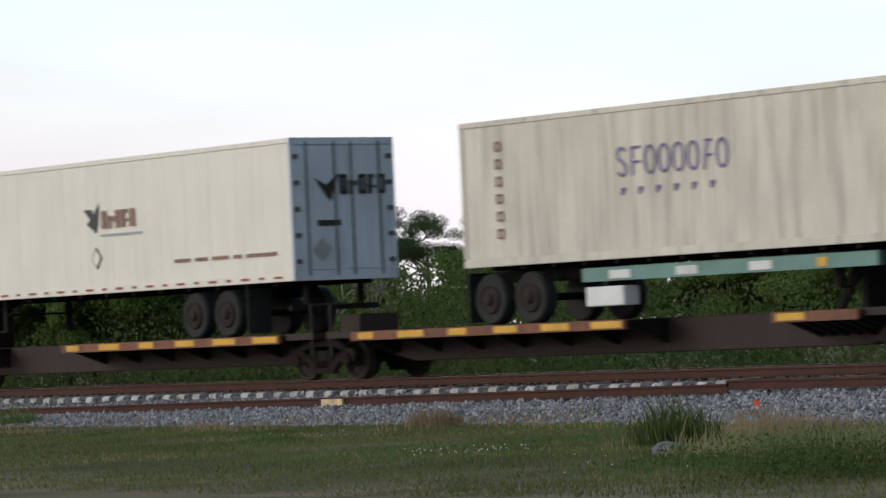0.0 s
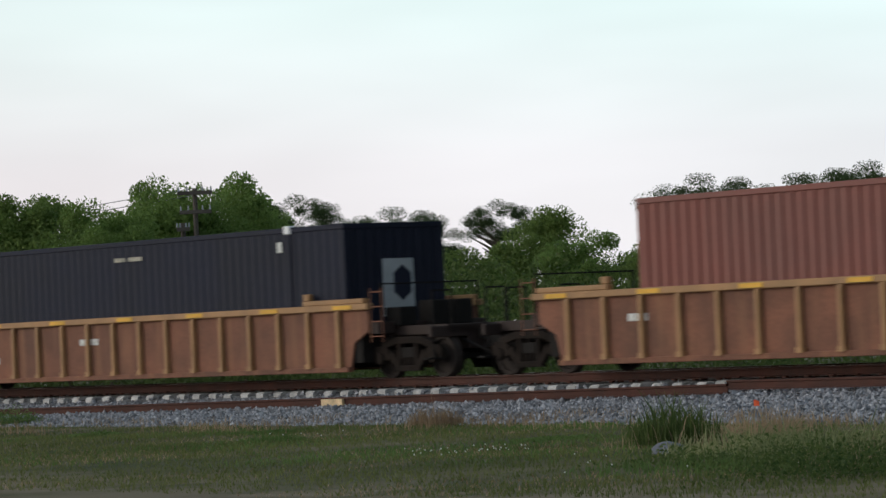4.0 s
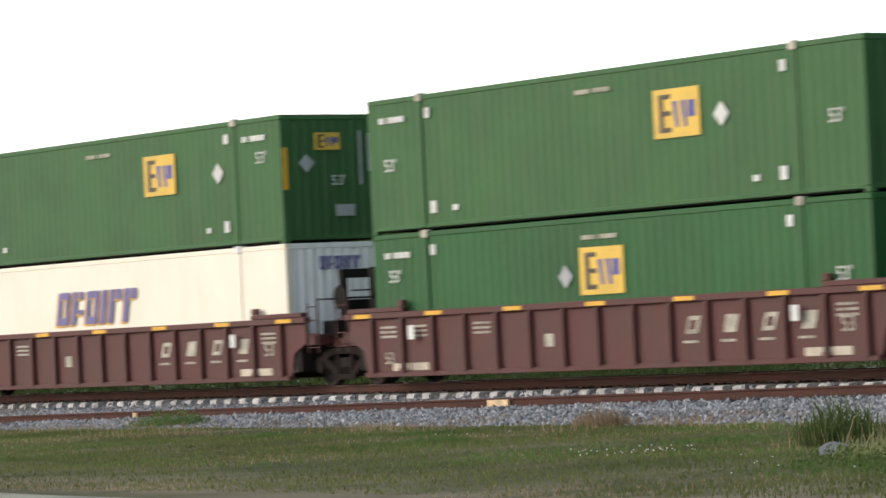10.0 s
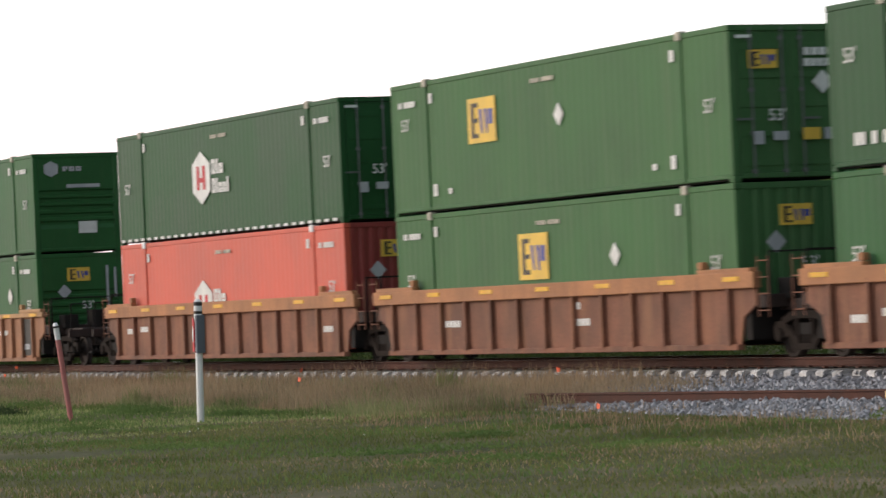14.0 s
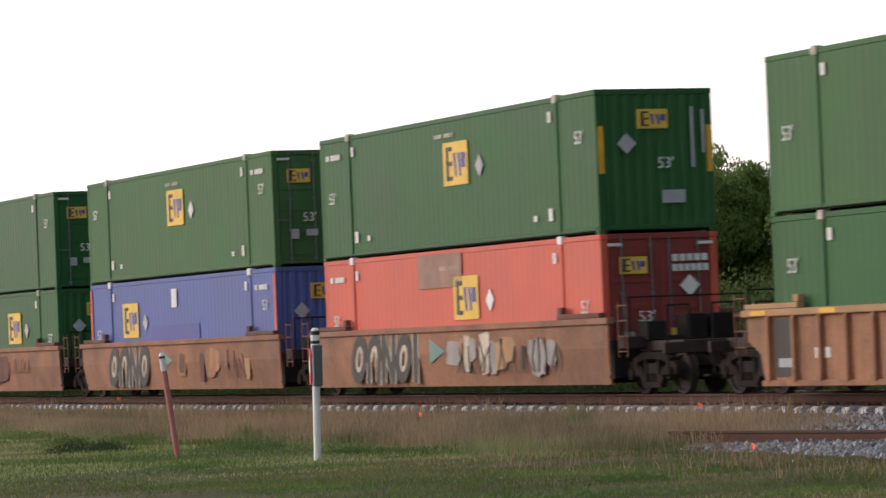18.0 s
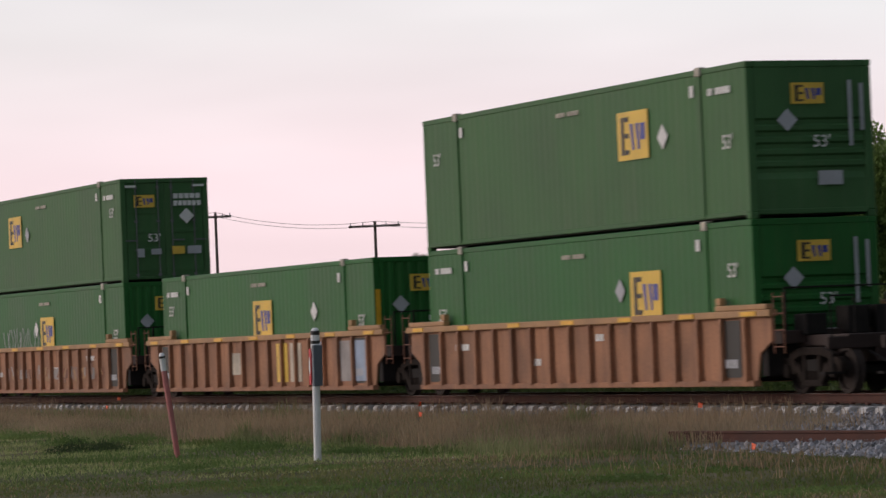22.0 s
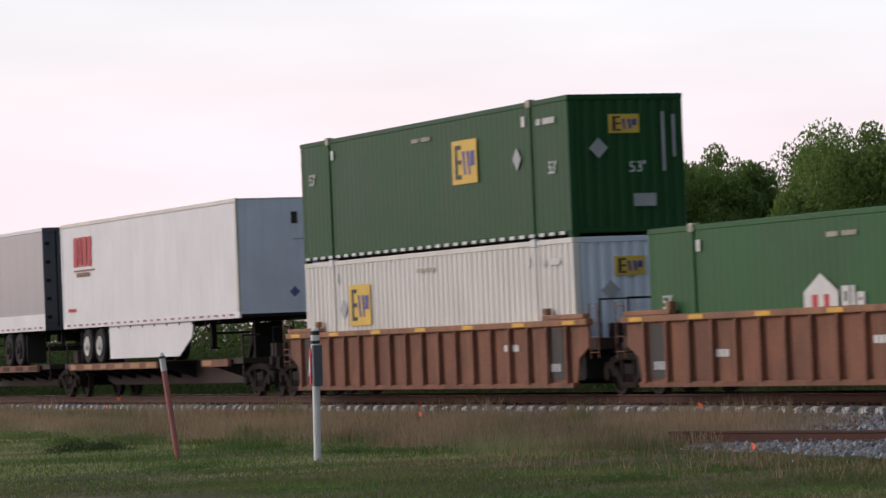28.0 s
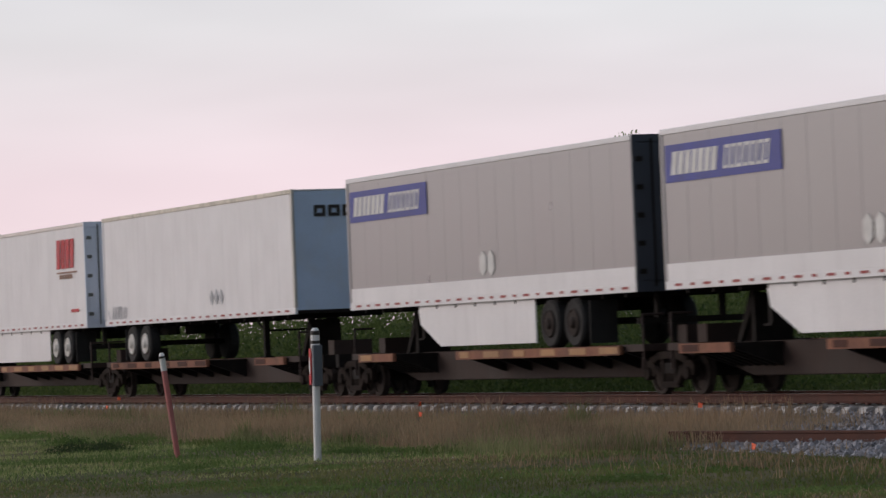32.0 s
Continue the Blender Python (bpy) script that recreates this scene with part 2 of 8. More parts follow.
M["tan_brown"] = mat("weathered_brown_railcar_paint", (0.215, 0.085, 0.050), 0.75, 0, 0.36, 0.9, 18, 0.14, streak=0.6, dirt=(0.34, 0.16, 0.08))
M["peach"] = mat("peach_brown_railcar_paint", (0.41, 0.178, 0.078), 0.7, 0, 0.26, 0.8, 18, 0.1, streak=0.5, dirt=(0.20, 0.075, 0.04))
M["peach_dirty"] = mat("grimy_tan_railcar_paint", (0.30, 0.135, 0.075), 0.75, 0, 0.36, 0.9, 14, 0.12, streak=0.7, dirt=(0.20, 0.15, 0.13))
M["maroon"] = mat("dark_red_brown_railcar_paint", (0.095, 0.026, 0.024), 0.65, 0, 0.2, 0.8, 25, 0.12, streak=0.3, dirt=(0.06, 0.035, 0.03))
M["brown_dark"] = mat("dark_brown_railcar_paint", (0.030, 0.015, 0.012), 0.75, 0, 0.25, 0.8, 25, 0.12, streak=0.3, dirt=(0.06, 0.035, 0.03))
# the container red at about 0.4 strength, for the front ends
M["red_dark"] = mat("dark_red_door_paint", (0.26, 0.035, 0.032), 0.5, 0, 0.15, 0.7, 30, 0.03, streak=0.2, dirt=(0.15, 0.04, 0.035))
M["brown_mid"] = mat("rusty_brown_railcar_paint", (0.125, 0.050, 0.036), 0.75, 0, 0.34, 0.8, 18, 0.12, streak=0.5, dirt=(0.24, 0.12, 0.08))
M["iron"] = mat("greasy_black_iron", (0.016, 0.013, 0.012), 0.8, 0.0, 0.35, 3.0, 40, 0.15, spec=0.2)
M["truck"] = mat("dusty_cast_steel", (0.024, 0.017, 0.014), 0.9, 0.0, 0.35, 3.0, 40, 0.15, spec=0.15)
M["wheel_steel"] = mat("worn_wheel_steel", (0.035, 0.026, 0.023), 0.75, 0.2, 0.3, 3.0, 40, 0.1, spec=0.25)
M["rust"] = mat("rusty_rail_steel", (0.080, 0.028, 0.019), 0.8, 0.2, 0.3, 2.0, 35, 0.2)
M["railhead"] = mat("polished_railhead", (0.32, 0.31, 0.31), 0.3, 0.9, 0.15, 2.0, 35, 0.05)
M["tyre"] = mat("black_rubber_tyre", (0.022, 0.021, 0.021), 0.85, 0, 0.25, 4, 40, 0.1)
M["hub_white"] = mat("white_wheel_hub", (0.62, 0.60, 0.56), 0.5, 0.0, 0.15, 4, 40, 0.05)
M["yellow"] = mat("faded_yellow_panel", (0.78, 0.50, 0.07), 0.5, 0, 0.12, 1.5, 30, 0.02)
M["yellow_reflect"] = mat("yellow_reflective_strip", (0.78, 0.42, 0.03), 0.4, 0, 0.15, 2, 30, 0.02)
M["decal_white"] = mat("white_marking_paint", (0.72, 0.72, 0.70), 0.5, 0, 0.15, 2, 30, 0.0)
M["decal_grey"] = mat("pale_grey_sticker", (0.42, 0.43, 0.46), 0.5, 0, 0.15, 2, 30, 0.0)
M["decal_pale"] = mat("worn_cream_stencil", (0.48, 0.44, 0.36), 0.6, 0, 0.4, 3, 30, 0.0)
M["decal_dark"] = mat("dark_marking_paint", (0.03, 0.026, 0.025), 0.5, 0, 0.15, 2, 30, 0.0)
M["decal_blue"] = mat("blue_marking_paint", (0.06, 0.075, 0.32), 0.5, 0, 0.15, 2, 30, 0.0)
M["decal_violet"] = mat("worn_violet_marking_paint", (0.15, 0.13, 0.32), 0.5, 0, 0.25, 2, 30, 0.0)
M["decal_red"] = mat("red_marking_paint", (0.55, 0.03, 0.04), 0.5, 0, 0.15, 2, 30, 0.0)
M["decal_green"] = mat("green_marking_paint", (0.03, 0.16, 0.05), 0.5, 0, 0.15, 2, 30, 0.0)
M["decal_tan"] = mat("brown_worn_marking_paint", (0.32, 0.18, 0.13), 0.6, 0, 0.25, 2, 30, 0.0)
M["tape_red"] = mat("red_reflective_tape", (0.34, 0.04, 0.035), 0.4, 0, 0.1, 2, 30, 0.0)
M["spray_pink"] = mat("pink_spray_paint", (0.62, 0.28, 0.30), 0.6, 0, 0.2, 1.5, 25, 0.0)
M["spray_lime"] = mat("lime_spray_paint", (0.42, 0.46, 0.04), 0.6, 0, 0.2, 1.5, 25, 0.0)
M["spray_cream"] = mat("cream_spray_paint", (0.55, 0.48, 0.38), 0.6, 0, 0.3, 1.5, 25, 0.0)
M["spray_grey"] = mat("grey_spray_paint", (0.32, 0.29, 0.28), 0.6, 0, 0.3, 1.5, 25, 0.0)
M["spray_mint"] = mat("mint_spray_paint", (0.34, 0.48, 0.30), 0.6, 0, 0.2, 1.5, 25, 0.0)
M["spray_blue"] = mat("pale_blue_spray_paint", (0.30, 0.38, 0.50), 0.6, 0, 0.25, 1.5, 25, 0.0)
M["spray_black"] = mat("black_spray_paint", (0.03, 0.028, 0.026), 0.6, 0, 0.25, 1.5, 25, 0.0)
M["spray_teal"] = mat("teal_spray_paint", (0.16, 0.30, 0.27), 0.6, 0, 0.2, 1.5, 25, 0.0)
M["concrete"] = mat("pale_concrete", (0.52, 0.50, 0.49), 0.85, 0, 0.35, 4, 40, 0.2, rand=0.15)
M["plastic_white"] = mat("white_plastic_post", (0.85, 0.85, 0.85), 0.4, 0, 0.06, 3, 40, 0.02, dirt_amt=0.2, dirt=(0.45, 0.42, 0.36))
M["post_red"] = mat("faded_red_post_paint", (0.46, 0.15, 0.14), 0.6, 0, 0.2, 3, 40, 0.05, dirt_amt=0.4, dirt=(0.5, 0.3, 0.26))
M["post_grey"] = mat("grey_box_paint", (0.12, 0.14, 0.17), 0.5, 0, 0.15, 3, 40, 0.02)
M["flag_orange"] = mat("fluorescent_orange_flag", (0.85, 0.10, 0.02), 0.5, 0, 0.1, 3, 40, 0.0)
M["wire"] = mat("grey_galvanised_wire", (0.16, 0.16, 0.16), 0.5, 0.4, 0.1, 3, 40, 0.0)
M["pole_wood"] = mat("weathered_pole_wood", (0.13, 0.105, 0.09), 0.85, 0, 0.25, 2, 30, 0.2)
M["bark"] = mat("grey_brown_bark", (0.12, 0.095, 0.075), 0.9, 0, 0.3, 3, 30, 0.3)
M["bark_pale"] = mat("pale_dead_wood", (0.30, 0.26, 0.21), 0.9, 0, 0.3, 3, 30, 0.3)
M["leaf_oak"] = leaf_mat("oak_leaves", (0.105, 0.175, 0.04), (0.27, 0.37, 0.11))
M["leaf_light"] = leaf_mat("light_green_leaves", (0.11, 0.17, 0.04), (0.25, 0.33, 0.10))
M["leaf_dark"] = leaf_mat("dark_pine_needles", (0.035, 0.06, 0.022), (0.10, 0.14, 0.055))
M["brush"] = leaf_mat("scrub_leaves", (0.04, 0.075, 0.018), (0.15, 0.19, 0.06))
M["grass"] = leaf_mat("lawn_grass", (0.08, 0.106, 0.030), (0.215, 0.222, 0.08))
M["grass_light"] = leaf_mat("pale_lawn_grass", (0.17, 0.22, 0.07), (0.46, 0.47, 0.22))
M["rod"] = mat("dull_steel_rod", (0.13, 0.14, 0.14), 0.5, 0.3, 0.2, 3, 40, 0.0)
M["grass_fresh"] = leaf_mat("fresh_weed_green", (0.075, 0.135, 0.036), (0.18, 0.255, 0.08))
M["grass_dry"] = leaf_mat("dry_grass_stalks", (0.21, 0.145, 0.09), (0.50, 0.36, 0.23))
M["bank_grass"] = leaf_mat("mixed_bank_grass", (0.15, 0.125, 0.075), (0.50, 0.37, 0.25))
M["tall_weed"] = leaf_mat("olive_weed_stalks", (0.12, 0.145, 0.055), (0.34, 0.34, 0.17))
M["path"] = mat("pale_gravel_path", (0.27, 0.26, 0.20), 0.95, 0, 0.3, 1.2, 30, 0.4)
M["petal"] = mat("white_petals", (0.7, 0.7, 0.66), 0.6, 0, 0.1, 5, 40, 0.0)


def ground_mat():
    m = mat("mown_grass_soil", (0.075, 0.088, 0.030), 0.95, 0, 0.4, 0.35, 9.0, 0.5, tint=(0.125, 0.11, 0.058), spec=0.1)
    n, k = m.node_tree.nodes, m.node_tree.links
    b = n["Principled BSDF"]
    src = b.inputs["Base Color"].links[0].from_socket
    tc = n.new("ShaderNodeTexCoord")
    nz = n.new("ShaderNodeTexNoise")
    nz.inputs["Scale"].default_value, nz.inputs["Detail"].default_value = 0.22, 6.0
    k.new(tc.outputs["Object"], nz.inputs["Vector"])
    r = n.new("ShaderNodeMapRange")
    r.inputs["From Min"].default_value, r.inputs["From Max"].default_value = 0.56, 0.68
    r.inputs["To Max"].default_value = 0.75
    k.new(nz.outputs["Fac"], r.inputs["Value"])
    mx = n.new("ShaderNodeMix")
    mx.data_type = "RGBA"
    mx.inputs["B"].default_value = (0.19, 0.15, 0.105, 1)
    # a worn belt of bare soil runs along the field beside the path
    sp = n.new("ShaderNodeSeparateXYZ")
    k.new(tc.outputs["Object"], sp.inputs[0])
    wob = n.new("ShaderNodeMath")
    wob.operation = "MULTIPLY_ADD"
    wob.inputs[1].default_value = 7.0
    k.new(nz.outputs["Fac"], wob.inputs[0])
    k.new(sp.outputs["Y"], wob.inputs[2])
    b1_ = n.new("ShaderNodeMapRange")
    b1_.inputs["From Min"].default_value, b1_.inputs["From Max"].default_value = -17.6, -20.4
    k.new(wob.outputs[0], b1_.inputs["Value"])
    nz2 = n.new("ShaderNodeTexNoise")
    nz2.inputs["Scale"].default_value, nz2.inputs["Detail"].default_value = 0.9, 5.0
    k.new(tc.outputs["Object"], nz2.inputs["Vector"])
    r5 = n.new("ShaderNodeMapRange")
    r5.inputs["From Min"].default_value, r5.inputs["From Max"].default_value = 0.38, 0.62
    k.new(nz2.outputs["Fac"], r5.inputs["Value"])
    mu = n.new("ShaderNodeMath")
    mu.operation = "MULTIPLY"
    edge = n.new("ShaderNodeMapRange")
    edge.inputs["From Min"].default_value, edge.inputs["From Max"].default_value = -25.9, -25.2
    k.new(sp.outputs["Y"], edge.inputs["Value"])
    mu0 = n.new("ShaderNodeMath")
    mu0.operation = "MULTIPLY"
    k.new(b1_.outputs[0], mu0.inputs[0])
    k.new(edge.outputs[0], mu0.inputs[1])
    k.new(mu0.outputs[0], mu.inputs[0])
    k.new(r5.outputs[0], mu.inputs[1])
    mxx = n.new("ShaderNodeMath")
    mxx.operation = "MAXIMUM"
    k.new(mu.outputs[0], mxx.inputs[0])
    k.new(r.outputs[0], mxx.inputs[1])
    k.new(mxx.outputs[0], mx.inputs["Factor"])
    k.new(src, mx.inputs["A"])
    k.new(mx.outputs["Result"], b.inputs["Base Color"])
    return m


def stone_mat():
    m = mat("crushed_granite_ballast", (0.27, 0.265, 0.285), 0.9, 0, 0.3, 6, 60, 0.2)
    n, k = m.node_tree.nodes, m.node_tree.links
    b = n["Principled BSDF"]
    src = b.inputs["Base Color"].links[0].from_socket
    g = n.new("ShaderNodeNewGeometry")
    r = n.new("ShaderNodeMapRange")
    r.inputs["To Min"].default_value, r.inputs["To Max"].default_value = 0.45, 1.65
    k.new(g.outputs["Random Per Island"], r.inputs["Value"])
    mx = n.new("ShaderNodeMix")
    mx.data_type, mx.blend_type = "RGBA", "MULTIPLY"
    mx.inputs["Factor"].default_value = 1.0
    k.new(src, mx.inputs["A"])
    k.new(r.outputs[0], mx.inputs["B"])
    k.new(mx.outputs["Result"], b.inputs["Base Color"])
    return m


M["ground"] = ground_mat()
M["stone"] = stone_mat()
M["ballast_bed"] = mat("ballast_bed", (0.15, 0.15, 0.16), 0.95, 0, 0.5, 8, 30, 0.6)


# ---- mesh helpers ----
def box(bm, x0, x1, y0, y1, z0, z1, taper=0.0):
    v = [bm.verts.new(p) for p in ((x0, y0, z0), (x1, y0, z0), (x1, y1, z0), (x0, y1, z0),
                                   (x0 + taper, y0 + taper, z1), (x1 - taper, y0 + taper, z1), (x1 - taper, y1 - taper, z1), (x0 + taper, y1 - taper, z1))]
    for f in ((3, 2, 1, 0), (4, 5, 6, 7), (0, 1, 5, 4), (1, 2, 6, 5), (2, 3, 7, 6), (3, 0, 4, 7)):
        bm.faces.new([v[i] for i in f])


def cbox(bm, x, y, z, dx, dy, dz):
    box(bm, x - dx / 2, x + dx / 2, y - dy / 2, y + dy / 2, z - dz / 2, z + dz / 2)


def prism_xz(bm, pts, y0, y1):
    """A polygon in the x-z plane, made solid from y0 to y1."""
    a = [bm.verts.new((x, y0, z)) for x, z in pts]
    b = [bm.verts.new((x, y1, z)) for x, z in pts]
    n = len(pts)
    bm.faces.new(a)
    bm.faces.new(list(reversed(b)))
    for i in range(n):
        j = (i + 1) % n
        bm.faces.new((a[j], a[i], b[i], b[j]))


def prism_yz(bm, pts, x0, x1):
    a = [bm.verts.new((x0, y, z)) for y, z in pts]
    b = [bm.verts.new((x1, y, z)) for y, z in pts]
    n = len(pts)
    bm.faces.new(list(reversed(a)))
    bm.faces.new(b)
    for i in range(n):
        j = (i + 1) % n
        bm.faces.new((a[i], a[j], b[j], b[i]))


def tube(bm, p0, p1, r0, r1=None, seg=8):
    p0, p1 = Vector(p0), Vector(p1)
    r1 = r0 if r1 is None else r1
    q = (p1 - p0).to_track_quat("Z", "Y")
    ring = []
    for p, r in ((p0, r0), (p1, r1)):
        ring.append([bm.verts.new(p + q @ Vector((r * math.cos(6.28319 * i / seg), r * math.sin(6.28319 * i / seg), 0))) for i in range(seg)])
    for i in range(seg):
        j = (i + 1) % seg
        bm.faces.new((ring[0][i], ring[0][j], ring[1][j], ring[1][i]))
    bm.faces.new(list(reversed(ring[0])))
    bm.faces.new(ring[1])


def lathe_y(bm, profile, x, z, seg=24):
    """Turns (radius, y) pairs round an axle along y."""
    rings = []
    for r, y in profile:
        rings.append([bm.verts.new((x + r * math.cos(6.28319 * i / seg), y, z + r * math.sin(6.28319 * i / seg))) for i in range(seg)])
    for a, b in zip(rings, rings[1:]):
        for i in range(seg):
            j = (i + 1) % seg
            bm.faces.new((a[i], a[j], b[j], b[i]))
    bm.faces.new(rings[0])
    bm.faces.new(list(reversed(rings[-1])))


def finish(name, bm, material, bevel=0.0):
    bmesh.ops.recalc_face_normals(bm, faces=bm.faces)
    if bevel > 0:
        bmesh.ops.bevel(bm, geom=list(bm.edges), offset=bevel, segments=1, affect="EDGES", clamp_overlap=True)
    me = bpy.data.meshes.new(name)
    bm.to_mesh(me)
    bm.free()
    me.materials.append(material)
    return me


def part(name, bm, material, parent, label="", bevel=0.0):
    """Links a bmesh, or a mesh that is shared, as one mesh object under a thing or under a part."""
    me = bm if isinstance(bm, bpy.types.Mesh) else finish(name, bm, material, bevel)
    ob = new(name, me)
    ob.parent = parent
    return tagged(ob, label=label)


def thing(name, label, category, group="", kind=""):
    return tagged(new(name), label, category, group, kind)


def B():
    return bmesh.new()


def pmesh(name, verts, faces, material):
    me = bpy.data.meshes.new(name)
    me.from_pydata(verts, [], faces)
    me.materials.append(material)
    me.update()
    return me


def text_mesh(text, size, material):
    """Lettering as a flat solid, standing in the x-z plane and facing -y, centred."""
    cu = bpy.data.curves.new("lettering", "FONT")
    cu.body, cu.size, cu.extrude, cu.align_x, cu.align_y = text, size, 0.004, "CENTER", "CENTER"
    cu.resolution_u = 3
    ob = bpy.data.objects.new("lettering", cu)
    scene.collection.objects.link(ob)
    bpy.context.view_layer.update()
    me = bpy.data.meshes.new_from_object(ob.evaluated_get(bpy.context.evaluated_depsgraph_get()))
    bpy.data.objects.remove(ob)
    me.transform(Matrix.Rotation(radians(90), 4, "X"))
    me.materials.clear()
    me.materials.append(material)
    return me


TEXT = {}


def lettering(parent, text, size, material, x, y, z, end=False):
    key = (text, size, material.name)
    if key not in TEXT:
        TEXT[key] = text_mesh(text, size, material)
    ob = part("lettering", TEXT[key], material, parent)
    ob.matrix_basis = pose(x, y, z, 0, 0, 90 if end else 0)
    return ob


# marks on the near side (plane y) or on the front end (plane x); all are thin solids that stand a little proud
def mark(parent, name, pts, material, off, end=False, label="", thick=0.006):
    """pts: a convex outline (a, z), a along the side or across the end."""
    bm = B()
    if end:
        prism_yz(bm, pts, off, off + thick)
    else:
        prism_xz(bm, pts, off - thick, off)
    return part(name, bm, material, parent, label)


def rect(a, z, w, h, slant=0.0):
    return [(a - w / 2, z - h / 2), (a + w / 2, z - h / 2), (a + w / 2 + slant, z + h / 2), (a - w / 2 + slant, z + h / 2)]


def diamond(a, z, w, h):
    return [(a - w / 2, z), (a, z - h / 2), (a + w / 2, z), (a, z + h / 2)]


def blob(a, z, w, h, seed):
    """An uneven, roughly rectangular patch of sprayed paint."""
    r = random.Random(seed)
    out = []
    for i in range(20):
        t = i * 0.31416
        c, q = math.cos(t), math.sin(t)
        k = r.uniform(0.84, 1.06)
        out.append((a + w / 2 * k * math.copysign(abs(c) ** 0.5, c), z + h / 2 * k * math.copysign(abs(q) ** 0.5, q)))
    return out


def hexagon(a, z, w, h):
    c = h * 0.24
    return [(a - w / 2, z - h / 2 + c), (a, z - h / 2), (a + w / 2, z - h / 2 + c), (a + w / 2, z + h / 2 - c), (a, z + h / 2), (a - w / 2, z + h / 2 - c)]


def bars(parent, name, pattern, a, z, h, w, material, off, end=False, slant=0.0, stroke=0.16):
    """Plain bars in place of words: T tall block, O tall ring, o low ring, x low block, i thin block, - dash, space."""
    bm = B()
    cur = a
    first = None

    def blk(a0, a1, z0, z1):
        s0, s1 = slant * (z0 - z), slant * (z1 - z)
        pts = [(a0 + s0, z0), (a1 + s0, z0), (a1 + s1, z1), (a0 + s1, z1)]
        if end:
            prism_yz(bm, pts, off, off + 0.006)
        else:
            prism_xz(bm, pts, off - 0.006, off)

    for ch in pattern:
        t = min(h * stroke, w * 0.4)
        top = z + h if ch in "TOiE" else z + h * 0.68
        if ch in "Oo":
            blk(cur, cur + w, z, z + t)
            blk(cur, cur + w, top - t, top)
            blk(cur, cur + t, z + t, top - t)
            blk(cur + w - t, cur + w, z + t, top - t)
        elif ch == "E":
            blk(cur, cur + t * 1.3, z, top)
            blk(cur + t * 1.7, cur + w, z + h * 0.3, z + h * 0.45)
            blk(cur + t * 1.7, cur + w * 0.9, top - t, top)
        elif ch in "Tx":
            blk(cur, cur + t * 1.4, z, top)
            blk(cur + t * 1.4 + 0.25 * t, cur + w, top - 1.4 * t, top)
        elif ch == "i":
            blk(cur, cur + t * 1.4, z, top)
            cur -= w - t * 1.4
        elif ch == "-":
            blk(cur, cur + w, z + h * 0.4, z + h * 0.6)
        elif ch == "B":
            blk(cur, cur + w, z, z + h)
        cur += w * 1.25
        if h > 0.38 and len(bm.verts):
            first = part(name, bm, material, parent)
            bm = B()
    if h > 0.38:
        bm.free()
        return first
    return part(name, bm, material, parent)


def ring(bm, x, z, w, h, t, y, slant=0.0, a0=0.0, a1=6.2832, seg=20):
    """A round painted stroke: an ellipse, or a stretch of it, as a thin solid band."""
    o, i = [], []
    closed = a1 - a0 > 6.28
    for k in range(seg if closed else seg + 1):
        a = a0 + (a1 - a0) * k / seg
        for lst, dw in ((o, 0.0), (i, t)):
            zz = (h / 2 - dw) * math.sin(a)
            lst.append((x + (w / 2 - dw) * math.cos(a) + slant * zz, z + zz))
    n = len(o)
    for k in range(n if closed else n - 1):
        j = (k + 1) % n
        prism_xz(bm, [o[k], o[j], i[j], i[k]], y - 0.004, y)


def stroke(bm, p0, p1, t, y):
    d = Vector((p1[0] - p0[0], p1[1] - p0[1]))
    q = Vector((-d.y, d.x)).normalized() * t / 2
    prism_xz(bm, [(p0[0] + q.x, p0[1] + q.y), (p0[0] - q.x, p0[1] - q.y), (p1[0] - q.x, p1[1] - q.y), (p1[0] + q.x, p1[1] + q.y)], y - 0.004, y)


def throw_up(ob, x, z, h, pattern, fill, edge, y, slant=0.25):
    """Round-handed spray letters as loops and strokes without words: a pale stroke over a wider dark one."""
    cur = x
    for ch in pattern:
        w = h * (0.86 if ch in "oaz" else 0.4)
        for t, m, yy in ((0.46 * h, edge, y), (0.31 * h, fill, y - 0.006)):
            bm = B()
            g = 0.05 * h if t > 0.3 * h else 0.0
            if ch == "o":
                ring(bm, cur + w / 2, z + h / 2, w + 2 * g, h + 2 * g, t * 0.8, yy, slant)
            elif ch == "a":
                ring(bm, cur + w / 2, z + h * 0.45, w + 2 * g, h * 1.1 + 2 * g, t * 0.8, yy, slant, 0.0, 3.1416)
                stroke(bm, (cur + w * 0.1, z - g), (cur + w * 0.12, z + h * 0.5), t * 0.8, yy - 0.001)
                stroke(bm, (cur + w * 0.8, z - g), (cur + w * 0.9, z + h * 0.5), t * 0.8, yy - 0.002)
            elif ch == "z":
                stroke(bm, (cur + 0.1 * w, z - g), (cur + 0.2 * w, z + h + g), t * 0.8, yy)
                stroke(bm, (cur + 0.2 * w, z + h), (cur + 0.8 * w, z), t * 0.7, yy - 0.001)
                stroke(bm, (cur + 0.8 * w, z - g), (cur + 0.95 * w, z + h + g), t * 0.8, yy - 0.002)
            else:
                stroke(bm, (cur + 0.5 * w, z - g), (cur + 0.7 * w, z + h + g), t * 0.9, yy)
            part("painted_loop", bm, M[m], ob)
        cur += w * 1.08


# ---- containers ----
CACHE = {}


def cached(key, make):
    if key not in CACHE:
        CACHE[key] = make()
    return CACHE[key]


